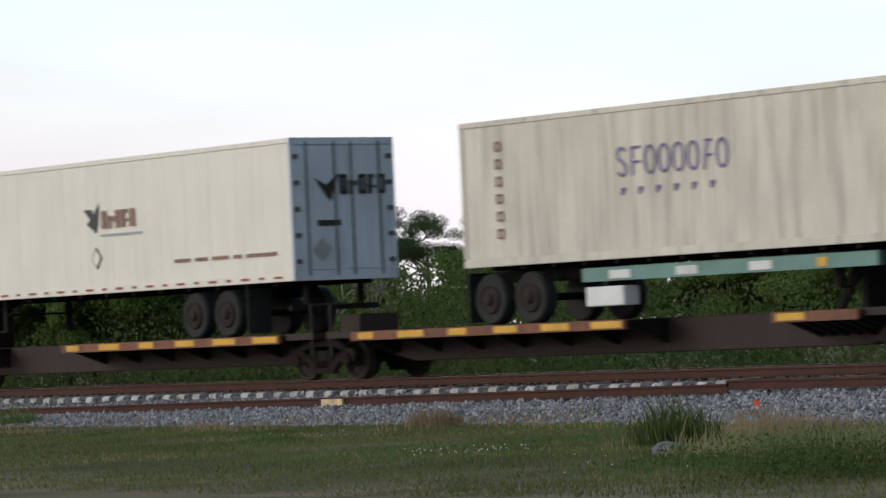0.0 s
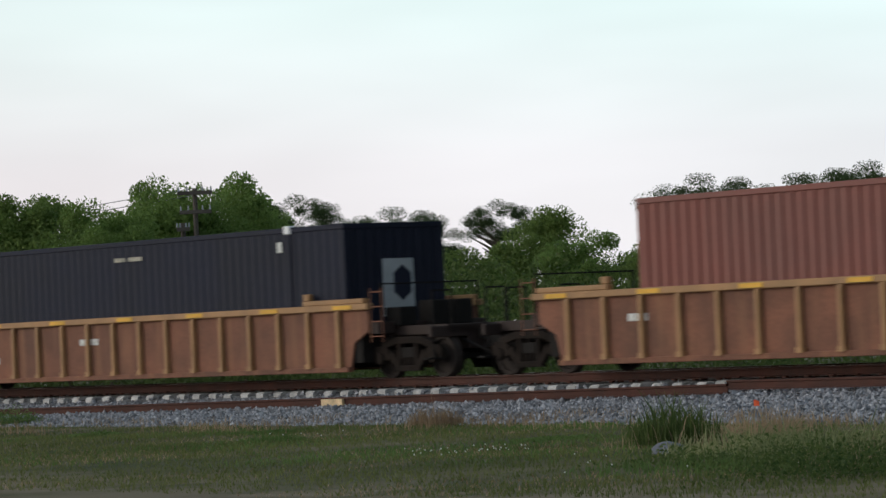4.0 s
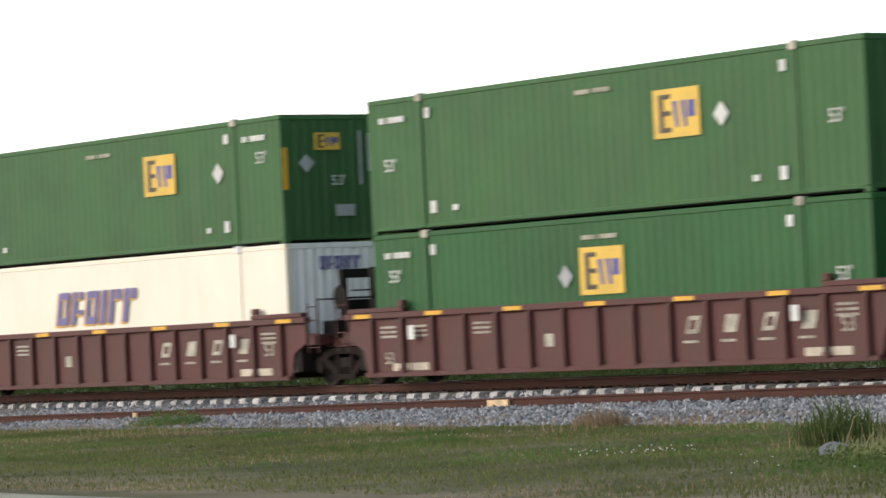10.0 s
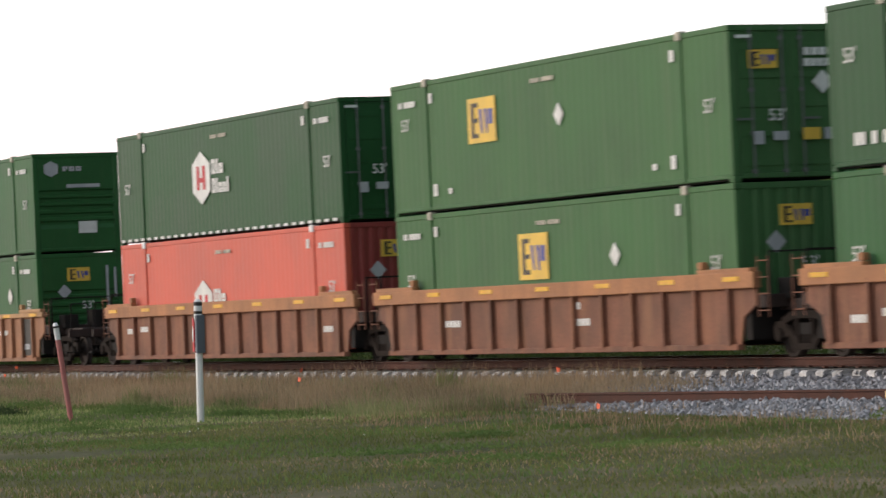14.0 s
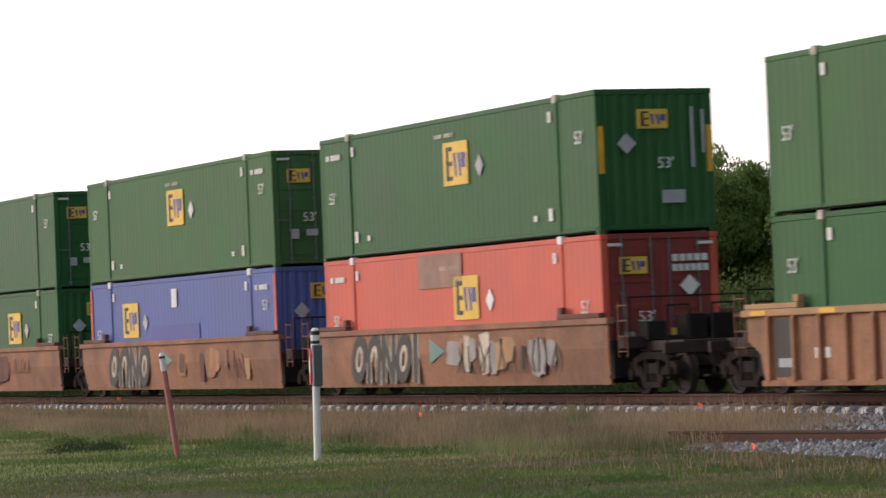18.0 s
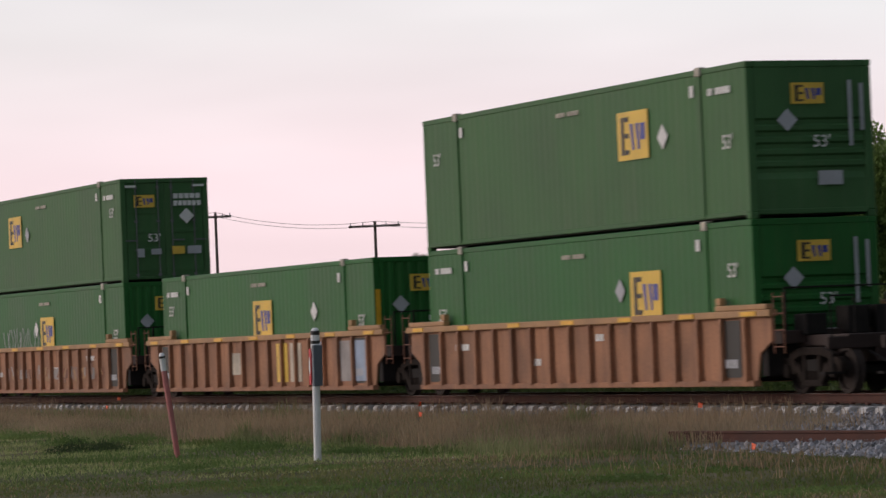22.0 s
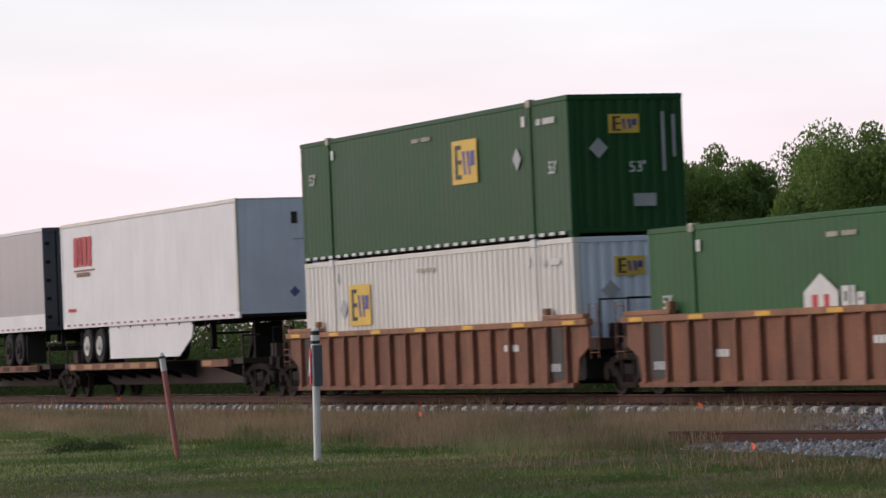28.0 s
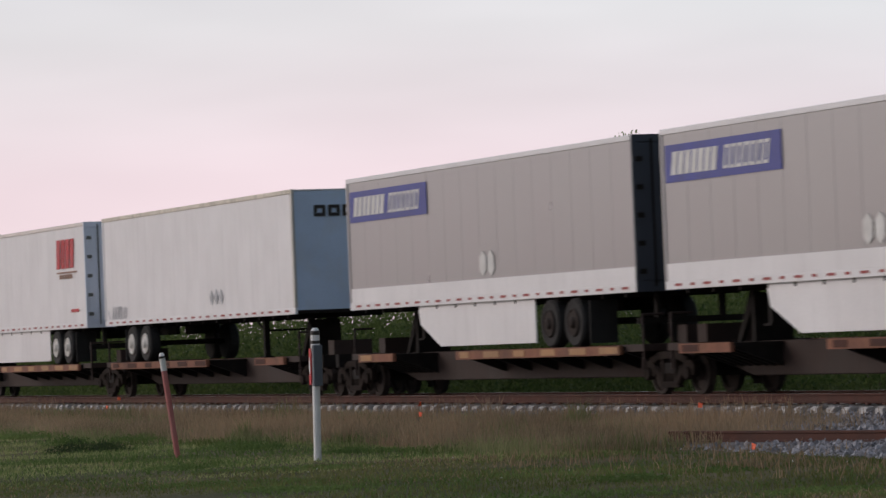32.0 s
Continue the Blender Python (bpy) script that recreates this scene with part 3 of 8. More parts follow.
def corrugated(name, length, z0, z1, pitch, depth, material, flip=False):
    """A pressed steel wall along x, from -length/2 to length/2, its outer ridges in the plane y = 0 and its troughs depth behind."""
    n = max(2, int(round(length / pitch)))
    p = length / n
    xs = []
    for i in range(n):
        x = -length / 2 + i * p
        xs += [(x, 0.0), (x + p * 0.40, 0.0), (x + p * 0.52, depth), (x + p * 0.88, depth)]
    xs.append((length / 2, 0.0))
    vs = [(x, y, z) for x, y in xs for z in (z0, z1)]
    fs = [(2 * i, 2 * i + 2, 2 * i + 3, 2 * i + 1) for i in range(len(xs) - 1)]
    me = pmesh(name, vs, fs, material)
    if flip:
        me.transform(Matrix.Rotation(math.pi, 4, "Z"))
    return me


def ribbed_end(name, w, z0, z1, material):
    """A container's front wall with deep level ribs, across y, outer face at x = 0."""
    vs, fs = [], []
    prof = [(0.0, z0), (0.0, z0 + 0.55)]
    z, n = z0 + 0.72, 5
    step = (z1 - 0.78 - z) / n
    for i in range(n):
        a = z + i * step
        prof += [(-0.05, a - step * 0.22), (-0.05, a + step * 0.12), (0.0, a + step * 0.3), (0.0, a + step * 0.62)]
    prof += [(0.0, z1)]
    for x, zz in prof:
        vs += [(x, -w / 2, zz), (x, w / 2, zz)]
    for i in range(len(prof) - 1):
        fs.append((2 * i, 2 * i + 1, 2 * i + 3, 2 * i + 2))
    return pmesh(name, vs, fs, material)


def container(colour, end="ribs", length=16.15, height=2.90, pitch=0.29, depth=0.015, rib_tops=None, end_colour=None, posts=True, base_rail=None):
    """A steel freight container: base at z = 0, long side along x, front end at +x."""
    m = M[colour]
    me_ = M[end_colour or colour]
    root = thing("shipping_container", "", "container")
    L, W = length, 2.59
    h2 = L / 2
    y0 = -W / 2
    key = (colour, length, height, pitch, depth)
    side = cached(("side",) + key, lambda: corrugated("side_wall", L - 0.3, 0.16, height - 0.11, pitch, depth, m))
    s = part("side_wall", side, m, root)
    s.location = (0, y0 + 0.012, 0)
    s = part("side_wall", side, m, root)
    s.matrix_basis = pose(0, -y0 - 0.012, 0, 0, 0, 180)

    def rails():
        bm = B()
        box(bm, -h2 + 0.16, h2 - 0.16, -0.03, 0.05, height - 0.11, height)
        return finish("top_rail", bm, m, 0.012)

    def low_rails():
        bm = B()
        box(bm, -h2 + 0.16, h2 - 0.16, -0.03, 0.05, 0.075, 0.165)
        return finish("bottom_rail", bm, m, 0.012)

    tr, lr = cached(("tr",) + key, rails), cached(("lr",) + key, low_rails)
    for sy in (-1, 1):
        o = part("top_rail", tr, m, root)
        o.matrix_basis = pose(0, sy * (W / 2 - 0.03), 0, 0, 0, 0 if sy < 0 else 180)
        o = part("bottom_rail", lr, m, root)
        o.matrix_basis = pose(0, sy * (W / 2 - 0.03), 0, 0, 0, 0 if sy < 0 else 180)

    def corner():
        bm = B()
        box(bm, -0.08, 0.08, -0.08, 0.08, 0.12, height - 0.12)
        return finish("corner_post", bm, m, 0.015)

    def casting():
        bm = B()
        box(bm, -0.09, 0.09, -0.085, 0.085, -0.06, 0.06)
        return finish("corner_casting", bm, m, 0.014)

    def lift():
        bm = B()
        box(bm, -0.11, 0.11, -0.06, 0.10, -0.09, 0.085)
        return finish("lift_casting", bm, M["decal_pale"] if colour.startswith("green") else M["white_cool"], 0.014)

    cp, cc = cached(("cp",) + key, corner), cached(("cc",) + key, casting)
    for sx in (-1, 1):
        for sy in (-1, 1):
            o = part("corner_post", cp, m, root)
            o.location = (sx * (h2 - 0.085), sy * (W / 2 - 0.085), 0)
            for zz in (0.06, height - 0.06):
                o = part("corner_casting", cc, m, root)
                o.location = (sx * (h2 - 0.09), sy * (W / 2 - 0.082), zz)
    if posts:
        def mid():
            bm = B()
            box(bm, -0.085, 0.085, -0.02, 0.07, 0.1, height - 0.11)
            return finish("lifting_post", bm, m, 0.012)
        mp, lc = cached(("mp",) + key, mid), cached(("lc",) + key, lift)
        for sx in (-1, 1):
            o = part("lifting_post", mp, m, root)
            o.location = (sx * 6.1, y0 + 0.0, 0)
            o = part("lift_casting", lc, m, root)
            o.location = (sx * 6.1, y0 + 0.02, height - 0.05)

    def roof():
        bm = B()
        box(bm, -h2 + 0.1, h2 - 0.1, -W / 2 + 0.05, W / 2 - 0.05, height - 0.06, height - 0.012)
        return finish("roof", bm, m)

    def floor_():
        bm = B()
        box(bm, -h2 + 0.1, h2 - 0.1, -W / 2 + 0.05, W / 2 - 0.05, 0.05, 0.14)
        return finish("underframe", bm, M["iron"])

    part("roof", cached(("rf",) + key, roof), m, root)
    part("underframe", cached(("fl",) + key, floor_), m, root)
    back = cached(("bk",) + key, lambda: corrugated("end_wall", W - 0.34, 0.16, height - 0.11, 0.3, 0.03, m))
    o = part("end_wall", back, m, root)
    o.matrix_basis = pose(-h2 + 0.02, 0, 0, 0, 0, -90)

    def cross(nm, z0, z1):
        bm = B()
        box(bm, -0.06, 0.0, -W / 2 + 0.17, W / 2 - 0.17, z0, z1)
        return finish(nm, bm, me_, 0.01)

    for sx in (1, -1):
        for nm, z0, z1 in (("end_header", height - 0.12, height), ("end_sill", 0.075, 0.17)):
            o = part(nm, cached((nm, me_.name) + key, lambda: cross(nm, z0, z1)), me_, root)
            o.matrix_basis = pose(sx * (h2 - 0.004), 0, 0, 0, 0, 0 if sx > 0 else 180)
    if end == "ribs":
        o = part("front_wall", cached(("re", me_.name, height), lambda: ribbed_end("front_wall", W - 0.34, 0.17, height - 0.12, me_)), me_, root)
        o.location = (h2 - 0.02, 0, 0)
    elif end == "corr":
        o = part("front_wall", cached(("ce", me_.name, height), lambda: corrugated("front_wall", W - 0.34, 0.16, height - 0.11, 0.26, 0.035, me_)), me_, root)
        o.matrix_basis = pose(h2 - 0.012, 0, 0, 0, 0, 90)
    else:
        def leaf():
            bm = B()
            w = (W - 0.36) / 2
            box(bm, -0.04, 0.0, 0.006, w, 0.175, height - 0.125)
            for i in range(5):
                z = 0.35 + i * (height - 0.75) / 4
                box(bm, 0.001, 0.022, 0.10, w - 0.10, z - 0.05, z + 0.05)
            return finish("door", bm, me_, 0.004)

        def rod():
            bm = B()
            tube(bm, (0.05, 0, 0.1), (0.05, 0, height - 0.05), 0.019, None, 6)
            for z in (0.2, 0.9, 1.7, height - 0.25):
                cbox(bm, 0.035, 0, z, 0.05, 0.09, 0.07)
            box(bm, 0.05, 0.07, -0.02, 0.34, 1.14, 1.18)
            return finish("locking_rod", bm, M["rod"])

        lf, rd = cached(("lf", me_.name, height), leaf), cached(("rd", height), rod)
        for sy in (1, -1):
            d = part("door", lf, me_, root)
            d.matrix_basis = pose(h2 - 0.035, 0, 0) @ (Matrix.Diagonal((1, sy, 1, 1)))
            for yy in (0.2, 0.85):
                r_ = part("locking_rod", rd, M["silver"], d)
                r_.location = (0, yy, 0)
    return root


PROTO = {}


def unit(name, label, group, *a, **k):
    """A container of a kind: the first is built, the rest are copies of it."""
    key = (a, tuple(sorted(k.items())))
    if key not in PROTO:
        PROTO[key] = container(*a, **k)
        PROTO[key].location = (0, 400, -60)
        STORE.append(PROTO[key])
    ob = copy_thing(PROTO[key], Matrix.Identity(4))
    ob.name = name
    return tagged(ob, label, "container", group)


STORE = []
NEAR = -1.31          # plane just outside the near side
HALF = 16.15 / 2


def square_logo(ob, x, z, mat_="yellow", s=1.0, end=False):
    """A yellow square panel with a dark block and blue wedges."""
    off = HALF + 0.012 if end else NEAR
    d = 1 if end else -1
    hh = 0.95 * s * (0.66 if end else 1.0)
    p = mark(ob, "logo_panel", rect(x, z, (1.1 if end else 1.42) * s, hh), M[mat_], off, end, "faded yellow square panel")
    s = s * (1.0 if end else 1.27)
    o2 = off + 0.008 * d
    bm = B()
    f = (lambda q: prism_yz(bm, q, o2, o2 + 0.006)) if end else (lambda q: prism_xz(bm, q, o2 - 0.006, o2))
    f(rect(x - 0.36 * s, z, 0.11 * s, hh * 0.78))
    for q in (-0.34, 0.0, 0.34):
        f(rect(x - 0.21 * s, z + q * hh, 0.15 * s, hh * 0.10))
    part("dark_block", bm, M["decal_dark"], p)
    bm = B()
    f = (lambda q: prism_yz(bm, q, o2, o2 + 0.006)) if end else (lambda q: prism_xz(bm, q, o2 - 0.006, o2))
    for dx in (-0.03, 0.17):
        f([(x + (dx - 0.06) * s, z + hh * 0.24), (x + (dx + 0.02) * s, z - hh * 0.30), (x + (dx + 0.09) * s, z - hh * 0.30), (x + (dx + 0.05) * s, z + hh * 0.24)])
    f(rect(x + 0.37 * s, z + hh * 0.06, 0.18 * s, hh * 0.34))
    part("blue_wedge", bm, M["decal_blue"], p)
    return p


def hex_logo(ob, x, z):
    p = mark(ob, "logo_hexagon", hexagon(x, z, 1.3, 1.35), M["decal_white"], NEAR, label="white hexagon panel")
    bm = B()
    for dx in (-0.22, 0.22):
        prism_xz(bm, rect(x + dx, z, 0.2, 0.6), NEAR - 0.014, NEAR - 0.008)
    prism_xz(bm, rect(x, z - 0.06, 0.2, 0.12), NEAR - 0.014, NEAR - 0.008)
    part("red_block", bm, M["decal_red"], p)
    bars(ob, "white_mark", "Oio", x + 0.78, z + 0.06, 0.37, 0.28, M["decal_white"], NEAR, stroke=0.26)
    bars(ob, "white_mark", "Oiooi", x + 0.78, z - 0.42, 0.37, 0.24, M["decal_white"], NEAR, stroke=0.24)


def small_marks(ob, seed, h=2.90, lx=None, side_no=True, stencil=True, dia=True, low=False, yellow_end=False, dash=False, fifty=True):
    """The small stencils and stickers that every box carries."""
    r = random.Random(seed)
    w = M["decal_white"]
    for sx in (-1, 1):
        mark(ob, "placard", rect(sx * 5.8, h - 0.40, 0.17, 0.22), w, NEAR)
        if fifty:
            lettering(ob, "53'", 0.38, w, sx * 7.25 + (0 if sx < 0 else 0.0), NEAR, h * (0.5 if r.random() < 0.6 else 0.68))
    if stencil:
        bars(ob, "stencil_mark", "BBBB BBBBB", -0.6, h - 0.45, 0.09, 0.09, M["decal_pale"], NEAR)
    if side_no:
        bars(ob, "number_mark", "BB BBBBBB", 6.5 if r.random() < 0.6 else -7.6, h - 0.53, 0.13, 0.085, w, NEAR)
    if dia:
        x = r.choice((-4.6, 1.4, 3.6, 4.4)) if lx is None else max(-5.4, min(5.4, lx + r.choice((1.35, 1.35, -1.2, 3.8))))
        if lx is not None and abs(x - lx) < 1.1:
            x = lx - 1.3
        mark(ob, "placard_diamond", diamond(x, h * 0.6, 0.46, 0.48), M["decal_white" if r.random() < 0.6 else "decal_grey"], NEAR)
    if low:
        for sx in (-1, 1):
            mark(ob, "placard", rect(sx * 5.7, 0.5, 0.2, 0.26), w, NEAR)
            mark(ob, "placard", rect(sx * 4.9, 0.45, 0.18, 0.12), w, NEAR)
    if dash:
        bm = B()
        for i in range(30):
            prism_xz(bm, rect(-7.7 + i * 0.53, 0.1, 0.26, 0.07), NEAR - 0.028, NEAR - 0.022)
        part("reflective_dash_row", bm, w, ob, "row of white reflective dashes")
    if yellow_end:
        for sy in (-1, 1):
            mark(ob, "yellow_strip", rect(sy * 1.2, h * 0.58, 0.12, 0.95), M["yellow_reflect"], HALF + 0.006, True)


def end_marks(ob, seed, logo=True, h=2.90, dia=True, gold=False, code=True):
    r = random.Random(seed)
    e = HALF + 0.012
    if logo:
        square_logo(ob, -0.05 if not gold else -0.3, h * 0.79, "yellow", 0.62 if not gold else 0.9, True)
    if dia:
        mark(ob, "placard_diamond", diamond(r.choice((-0.65, -0.5)), h * 0.62, 0.42, 0.42), M["decal_grey"], e + 0.03, True)
    lettering(ob, "53'", 0.32, M["decal_white"], e + 0.03, 0.2, h * 0.48, True)
    mark(ob, "label_plate", rect(0.35, h * 0.25, 0.5, 0.26), M["decal_grey"], e + 0.03, True)
    if code:
        bars(ob, "code_mark", "B", 0.78, h * 0.45, h * 0.42, 0.07, M["decal_grey"], e + 0.02, True)
        bars(ob, "code_mark", "B", 1.02, h * 0.55, h * 0.3, 0.07, M["decal_grey"], e + 0.02, True)


def door_marks(ob, seed, h=2.90, logo=True):
    r = random.Random(seed)
    e = HALF + 0.012
    if logo:
        square_logo(ob, -0.6, h * 0.78, "yellow", 0.55, True)
    lettering(ob, "53'", 0.32, M["decal_white"], e + 0.03, -0.35, h * 0.42, True)
    bars(ob, "number_mark", "BBBBB", 0.25, h * 0.80, 0.14, 0.13, M["decal_white"], e + 0.03, True)
    bars(ob, "number_mark", "BBBBBB", 0.25, h * 0.73, 0.14, 0.11, M["decal_white"], e + 0.03, True)
    mark(ob, "placard_diamond", diamond(0.62, h * 0.63, 0.44, 0.44), M["decal_white"], e + 0.03, True)
    mark(ob, "label_plate", rect(0.35, h * 0.30, 0.36, 0.22), M["yellow"], e + 0.03, True)
    mark(ob, "label_plate", rect(0.82, h * 0.30, 0.40, 0.22), M["decal_grey"], e + 0.03, True)
    mark(ob, "label_plate", rect(-0.75, h * 0.28, 0.2, 0.24), M["decal_grey"], e + 0.03, True)
    mark(ob, "label_plate", rect(-0.3, h * 0.29, 0.3, 0.16), M["decal_grey"], e + 0.03, True)
    for sy in (-1, 1):
        mark(ob, "white_strip", rect(sy * 1.0, h - 0.22, 0.32, 0.06), M["decal_white"], e + 0.03, True)


# ---- railcars ----
def side_frame_mesh():
    """A cast three-piece side frame, outline with two window openings, as joined bars."""
    bm = B()
    for pts in (
        [(-1.12, 0.38), (-0.62, 0.36), (-0.62, 0.56), (-0.70, 0.66), (-1.05, 0.66), (-1.15, 0.56)],
        [(1.12, 0.38), (0.62, 0.36), (0.62, 0.56), (0.70, 0.66), (1.05, 0.66), (1.15, 0.56)],
        [(-0.85, 0.58), (-0.36, 0.70), (0.36, 0.70), (0.85, 0.58), (0.85, 0.72), (0.42, 0.84), (-0.42, 0.84), (-0.85, 0.72)],
        [(-0.66, 0.46), (-0.40, 0.20), (-0.28, 0.26), (-0.52, 0.58)],
        [(0.66, 0.46), (0.40, 0.20), (0.28, 0.26), (0.52, 0.58)],
        [(-0.42, 0.14), (0.42, 0.14), (0.36, 0.26), (-0.36, 0.26)],
        [(-0.34, 0.25), (-0.24, 0.25), (-0.24, 0.70), (-0.34, 0.70)],
        [(0.24, 0.25), (0.34, 0.25), (0.34, 0.70), (0.24, 0.70)],
    ):
        prism_xz(bm, pts, -0.07, 0.07)
    for i in range(4):
        tube(bm, (-0.17 + i * 0.115, 0, 0.26), (-0.17 + i * 0.115, 0, 0.55), 0.045, None, 8)
    for x in (-0.89, 0.89):
        tube(bm, (x, -0.13, 0.42), (x, 0.0, 0.42), 0.13, None, 12)
    return finish("side_frame", bm, M["truck"], 0.012)


def wheel_mesh():
    bm = B()
    lathe_y(bm, [(0.06, -0.10), (0.12, -0.09), (0.15, -0.03), (0.33, -0.02), (0.35, -0.068), (0.418, -0.068), (0.422, 0.03), (0.448, 0.05), (0.448, 0.075), (0.36, 0.075), (0.33, 0.02), (0.15, 0.03), (0.10, 0.1)], 0, 0, 24)
    return finish("wheel", bm, M["wheel_steel"])


def bolster_mesh():
    bm = B()
    prism_yz(bm, [(-1.05, 0.42), (-0.5, 0.34), (0.5, 0.34), (1.05, 0.42), (1.05, 0.62), (-1.05, 0.62)], -0.2, 0.2)
    tube(bm, (0, 0, 0.6), (0, 0, 0.78), 0.2, None, 16)
    for x in (-0.89, 0.89):
        tube(bm, (x, -0.95, 0.42), (x, 0.95, 0.42), 0.075, None, 10)
        box(bm, x - 0.10 * (1 if x > 0 else -1) - 0.42 * (1 if x > 0 else -1) - 0.03, x - 0.52 * (1 if x > 0 else -1) + 0.03, -0.85, 0.85, 0.36, 0.5)
    return finish("bolster", bm, M["iron"])


def truck(root, x):
    """A freight truck at x under the car: bolster and axles, two side frames, four wheels."""
    t = part("truck", cached("bolster", bolster_mesh), M["iron"], root)
    t.location = (x, 0, 0)
    sf, wm = cached("sf", side_frame_mesh), cached("wheel", wheel_mesh)
    for sy in (-1, 1):
        o = part("side_frame", sf, M["truck"], t)
        o.matrix_basis = pose(0, sy * 1.0, 0, 0, 0, 0 if sy < 0 else 180)
        for dx in (-0.89, 0.89):
            w = part("wheel", wm, M["wheel_steel"], t)
            w.matrix_basis = pose(dx, sy * 0.755, 0.42, 0, 0, 0 if sy < 0 else 180)
    return t


def ladder_mesh(material, h=1.1):
    bm = B()
    for x in (-0.2, 0.2):
        tube(bm, (x, 0, 0), (x, 0, h), 0.014, None, 6)
    for i in range(4):
        z = 0.12 + i * (h - 0.2) / 3
        tube(bm, (-0.2, 0, z), (0.2, 0, z), 0.012, None, 6)
    return finish("ladder", bm, material)


def end_gear(root, sx, colour, mast, coupled):
    """What stands at the end of a well: platform, coupler, hand brake, grab irons, mast."""
    c = M[colour]
    x0, x1 = (8.9, 10.9) if coupled else (8.9, 9.9)
    bm = B()
    box(bm, x0, x1, -0.9, 0.9, 0.86, 1.06)
    box(bm, x0, x0 + 0.35, -1.38, 1.38, 0.92, 1.16)
    if coupled:
        box(bm, x1 - 0.12, x1, -1.3, 1.3, 0.80, 1.02)
        box(bm, x0 + 0.3, x1, -0.35, 0.35, 0.55, 0.86)
    o = part("end_platform", cached(("plat", colour, coupled), lambda: finish("end_platform", bm, c, 0.015)), c, root)
    o.matrix_basis = pose(0, 0, 0, 0, 0, 0 if sx > 0 else 180)
    turn = pose(0, 0, 0, 0, 0, 0 if sx > 0 else 180)

    def valve(y):
        q = B()
        box(q, x0 + 0.05, x0 + 0.55, y - 0.22, y + 0.22, 1.062, 1.45 + 0.12 * (y > 0))
        return finish("brake_box", q, M["iron"], 0.02)

    for y in (-0.75, 0.1, 0.7):
        part("brake_box", cached(("valve", y, x0), lambda: valve(y)), M["iron"], root).matrix_basis = turn

    def hoop():
        q = B()
        tube(q, (x0 + 0.3, -1.25, 1.16), (x0 + 0.3, -1.25, 1.95), 0.022, None, 6)
        tube(q, (x0 + 0.3, 1.25, 1.16), (x0 + 0.3, 1.25, 1.95), 0.022, None, 6)
        tube(q, (x0 + 0.3, -1.25, 1.93), (x0 + 0.3, 1.25, 1.93), 0.018, None, 6)
        return finish("hand_rail", q, M["iron"])

    part("hand_rail", cached(("hoop", x0), hoop), M["iron"], root).matrix_basis = turn

    def grab(y):
        q = B()
        tube(q, (x1 - 0.06, y, 0.4), (x1 - 0.06, y, 1.75), 0.02, None, 6)
        tube(q, (x1 - 0.06, y * 0.6, 1.02), (x1 - 0.06, y * 0.6, 1.75), 0.02, None, 6)
        tube(q, (x1 - 0.06, y, 1.74), (x1 - 0.06, y * 0.6, 1.74), 0.02, None, 6)
        box(q, x1 - 0.2, x1, y - 0.2, y + 0.2, 0.36, 0.40)
        return finish("step_iron", q, M["iron"])

    if coupled:
        for y in (-1.2, 1.2):
            part("step_iron", cached(("grab", y), lambda: grab(y)), M["iron"], root).matrix_basis = turn
    if coupled:
        def coupler():
            b2 = B()
            box(b2, 10.8, 11.45, -0.12, 0.12, 0.72, 0.95)
            prism_xz(b2, [(11.35, 0.62), (11.72, 0.62), (11.72, 1.05), (11.35, 1.05)], -0.2, 0.16)
            tube(b2, (10.9, -0.5, 0.75), (11.6, -0.35, 0.45), 0.03, None, 6)
            return finish("coupler", b2, M["iron"], 0.02)
        o = part("coupler", cached("coupler", coupler), M["iron"], root)
        o.matrix_basis = pose(0, 0, 0, 0, 0, 0 if sx > 0 else 180)
    if mast:
        def tower():
            b3 = B()
            for y in (-0.55, 0.55):
                box(b3, 9.15, 9.3, y - 0.07, y + 0.07, 1.06, 2.55)
            box(b3, 9.14, 9.31, -0.62, 0.62, 2.38, 2.58)
            box(b3, 9.16, 9.29, -0.5, 0.5, 1.5, 1.9)
            for z in (1.3, 1.6, 2.1):
                tube(b3, (9.4, -0.45, z), (9.4, 0.45, z), 0.02, None, 6)
            lathe_y(b3, [(0.05, -0.75), (0.28, -0.74), (0.28, -0.70), (0.05, -0.69)], 9.35, 1.95, 16)
            return finish("brake_mast", b3, M["iron"], 0.01)
        o = part("brake_mast", cached("mast", tower), M["iron"], root)
        o.matrix_basis = pose(0, 0, 0, 0, 0, 0 if sx > 0 else 180)


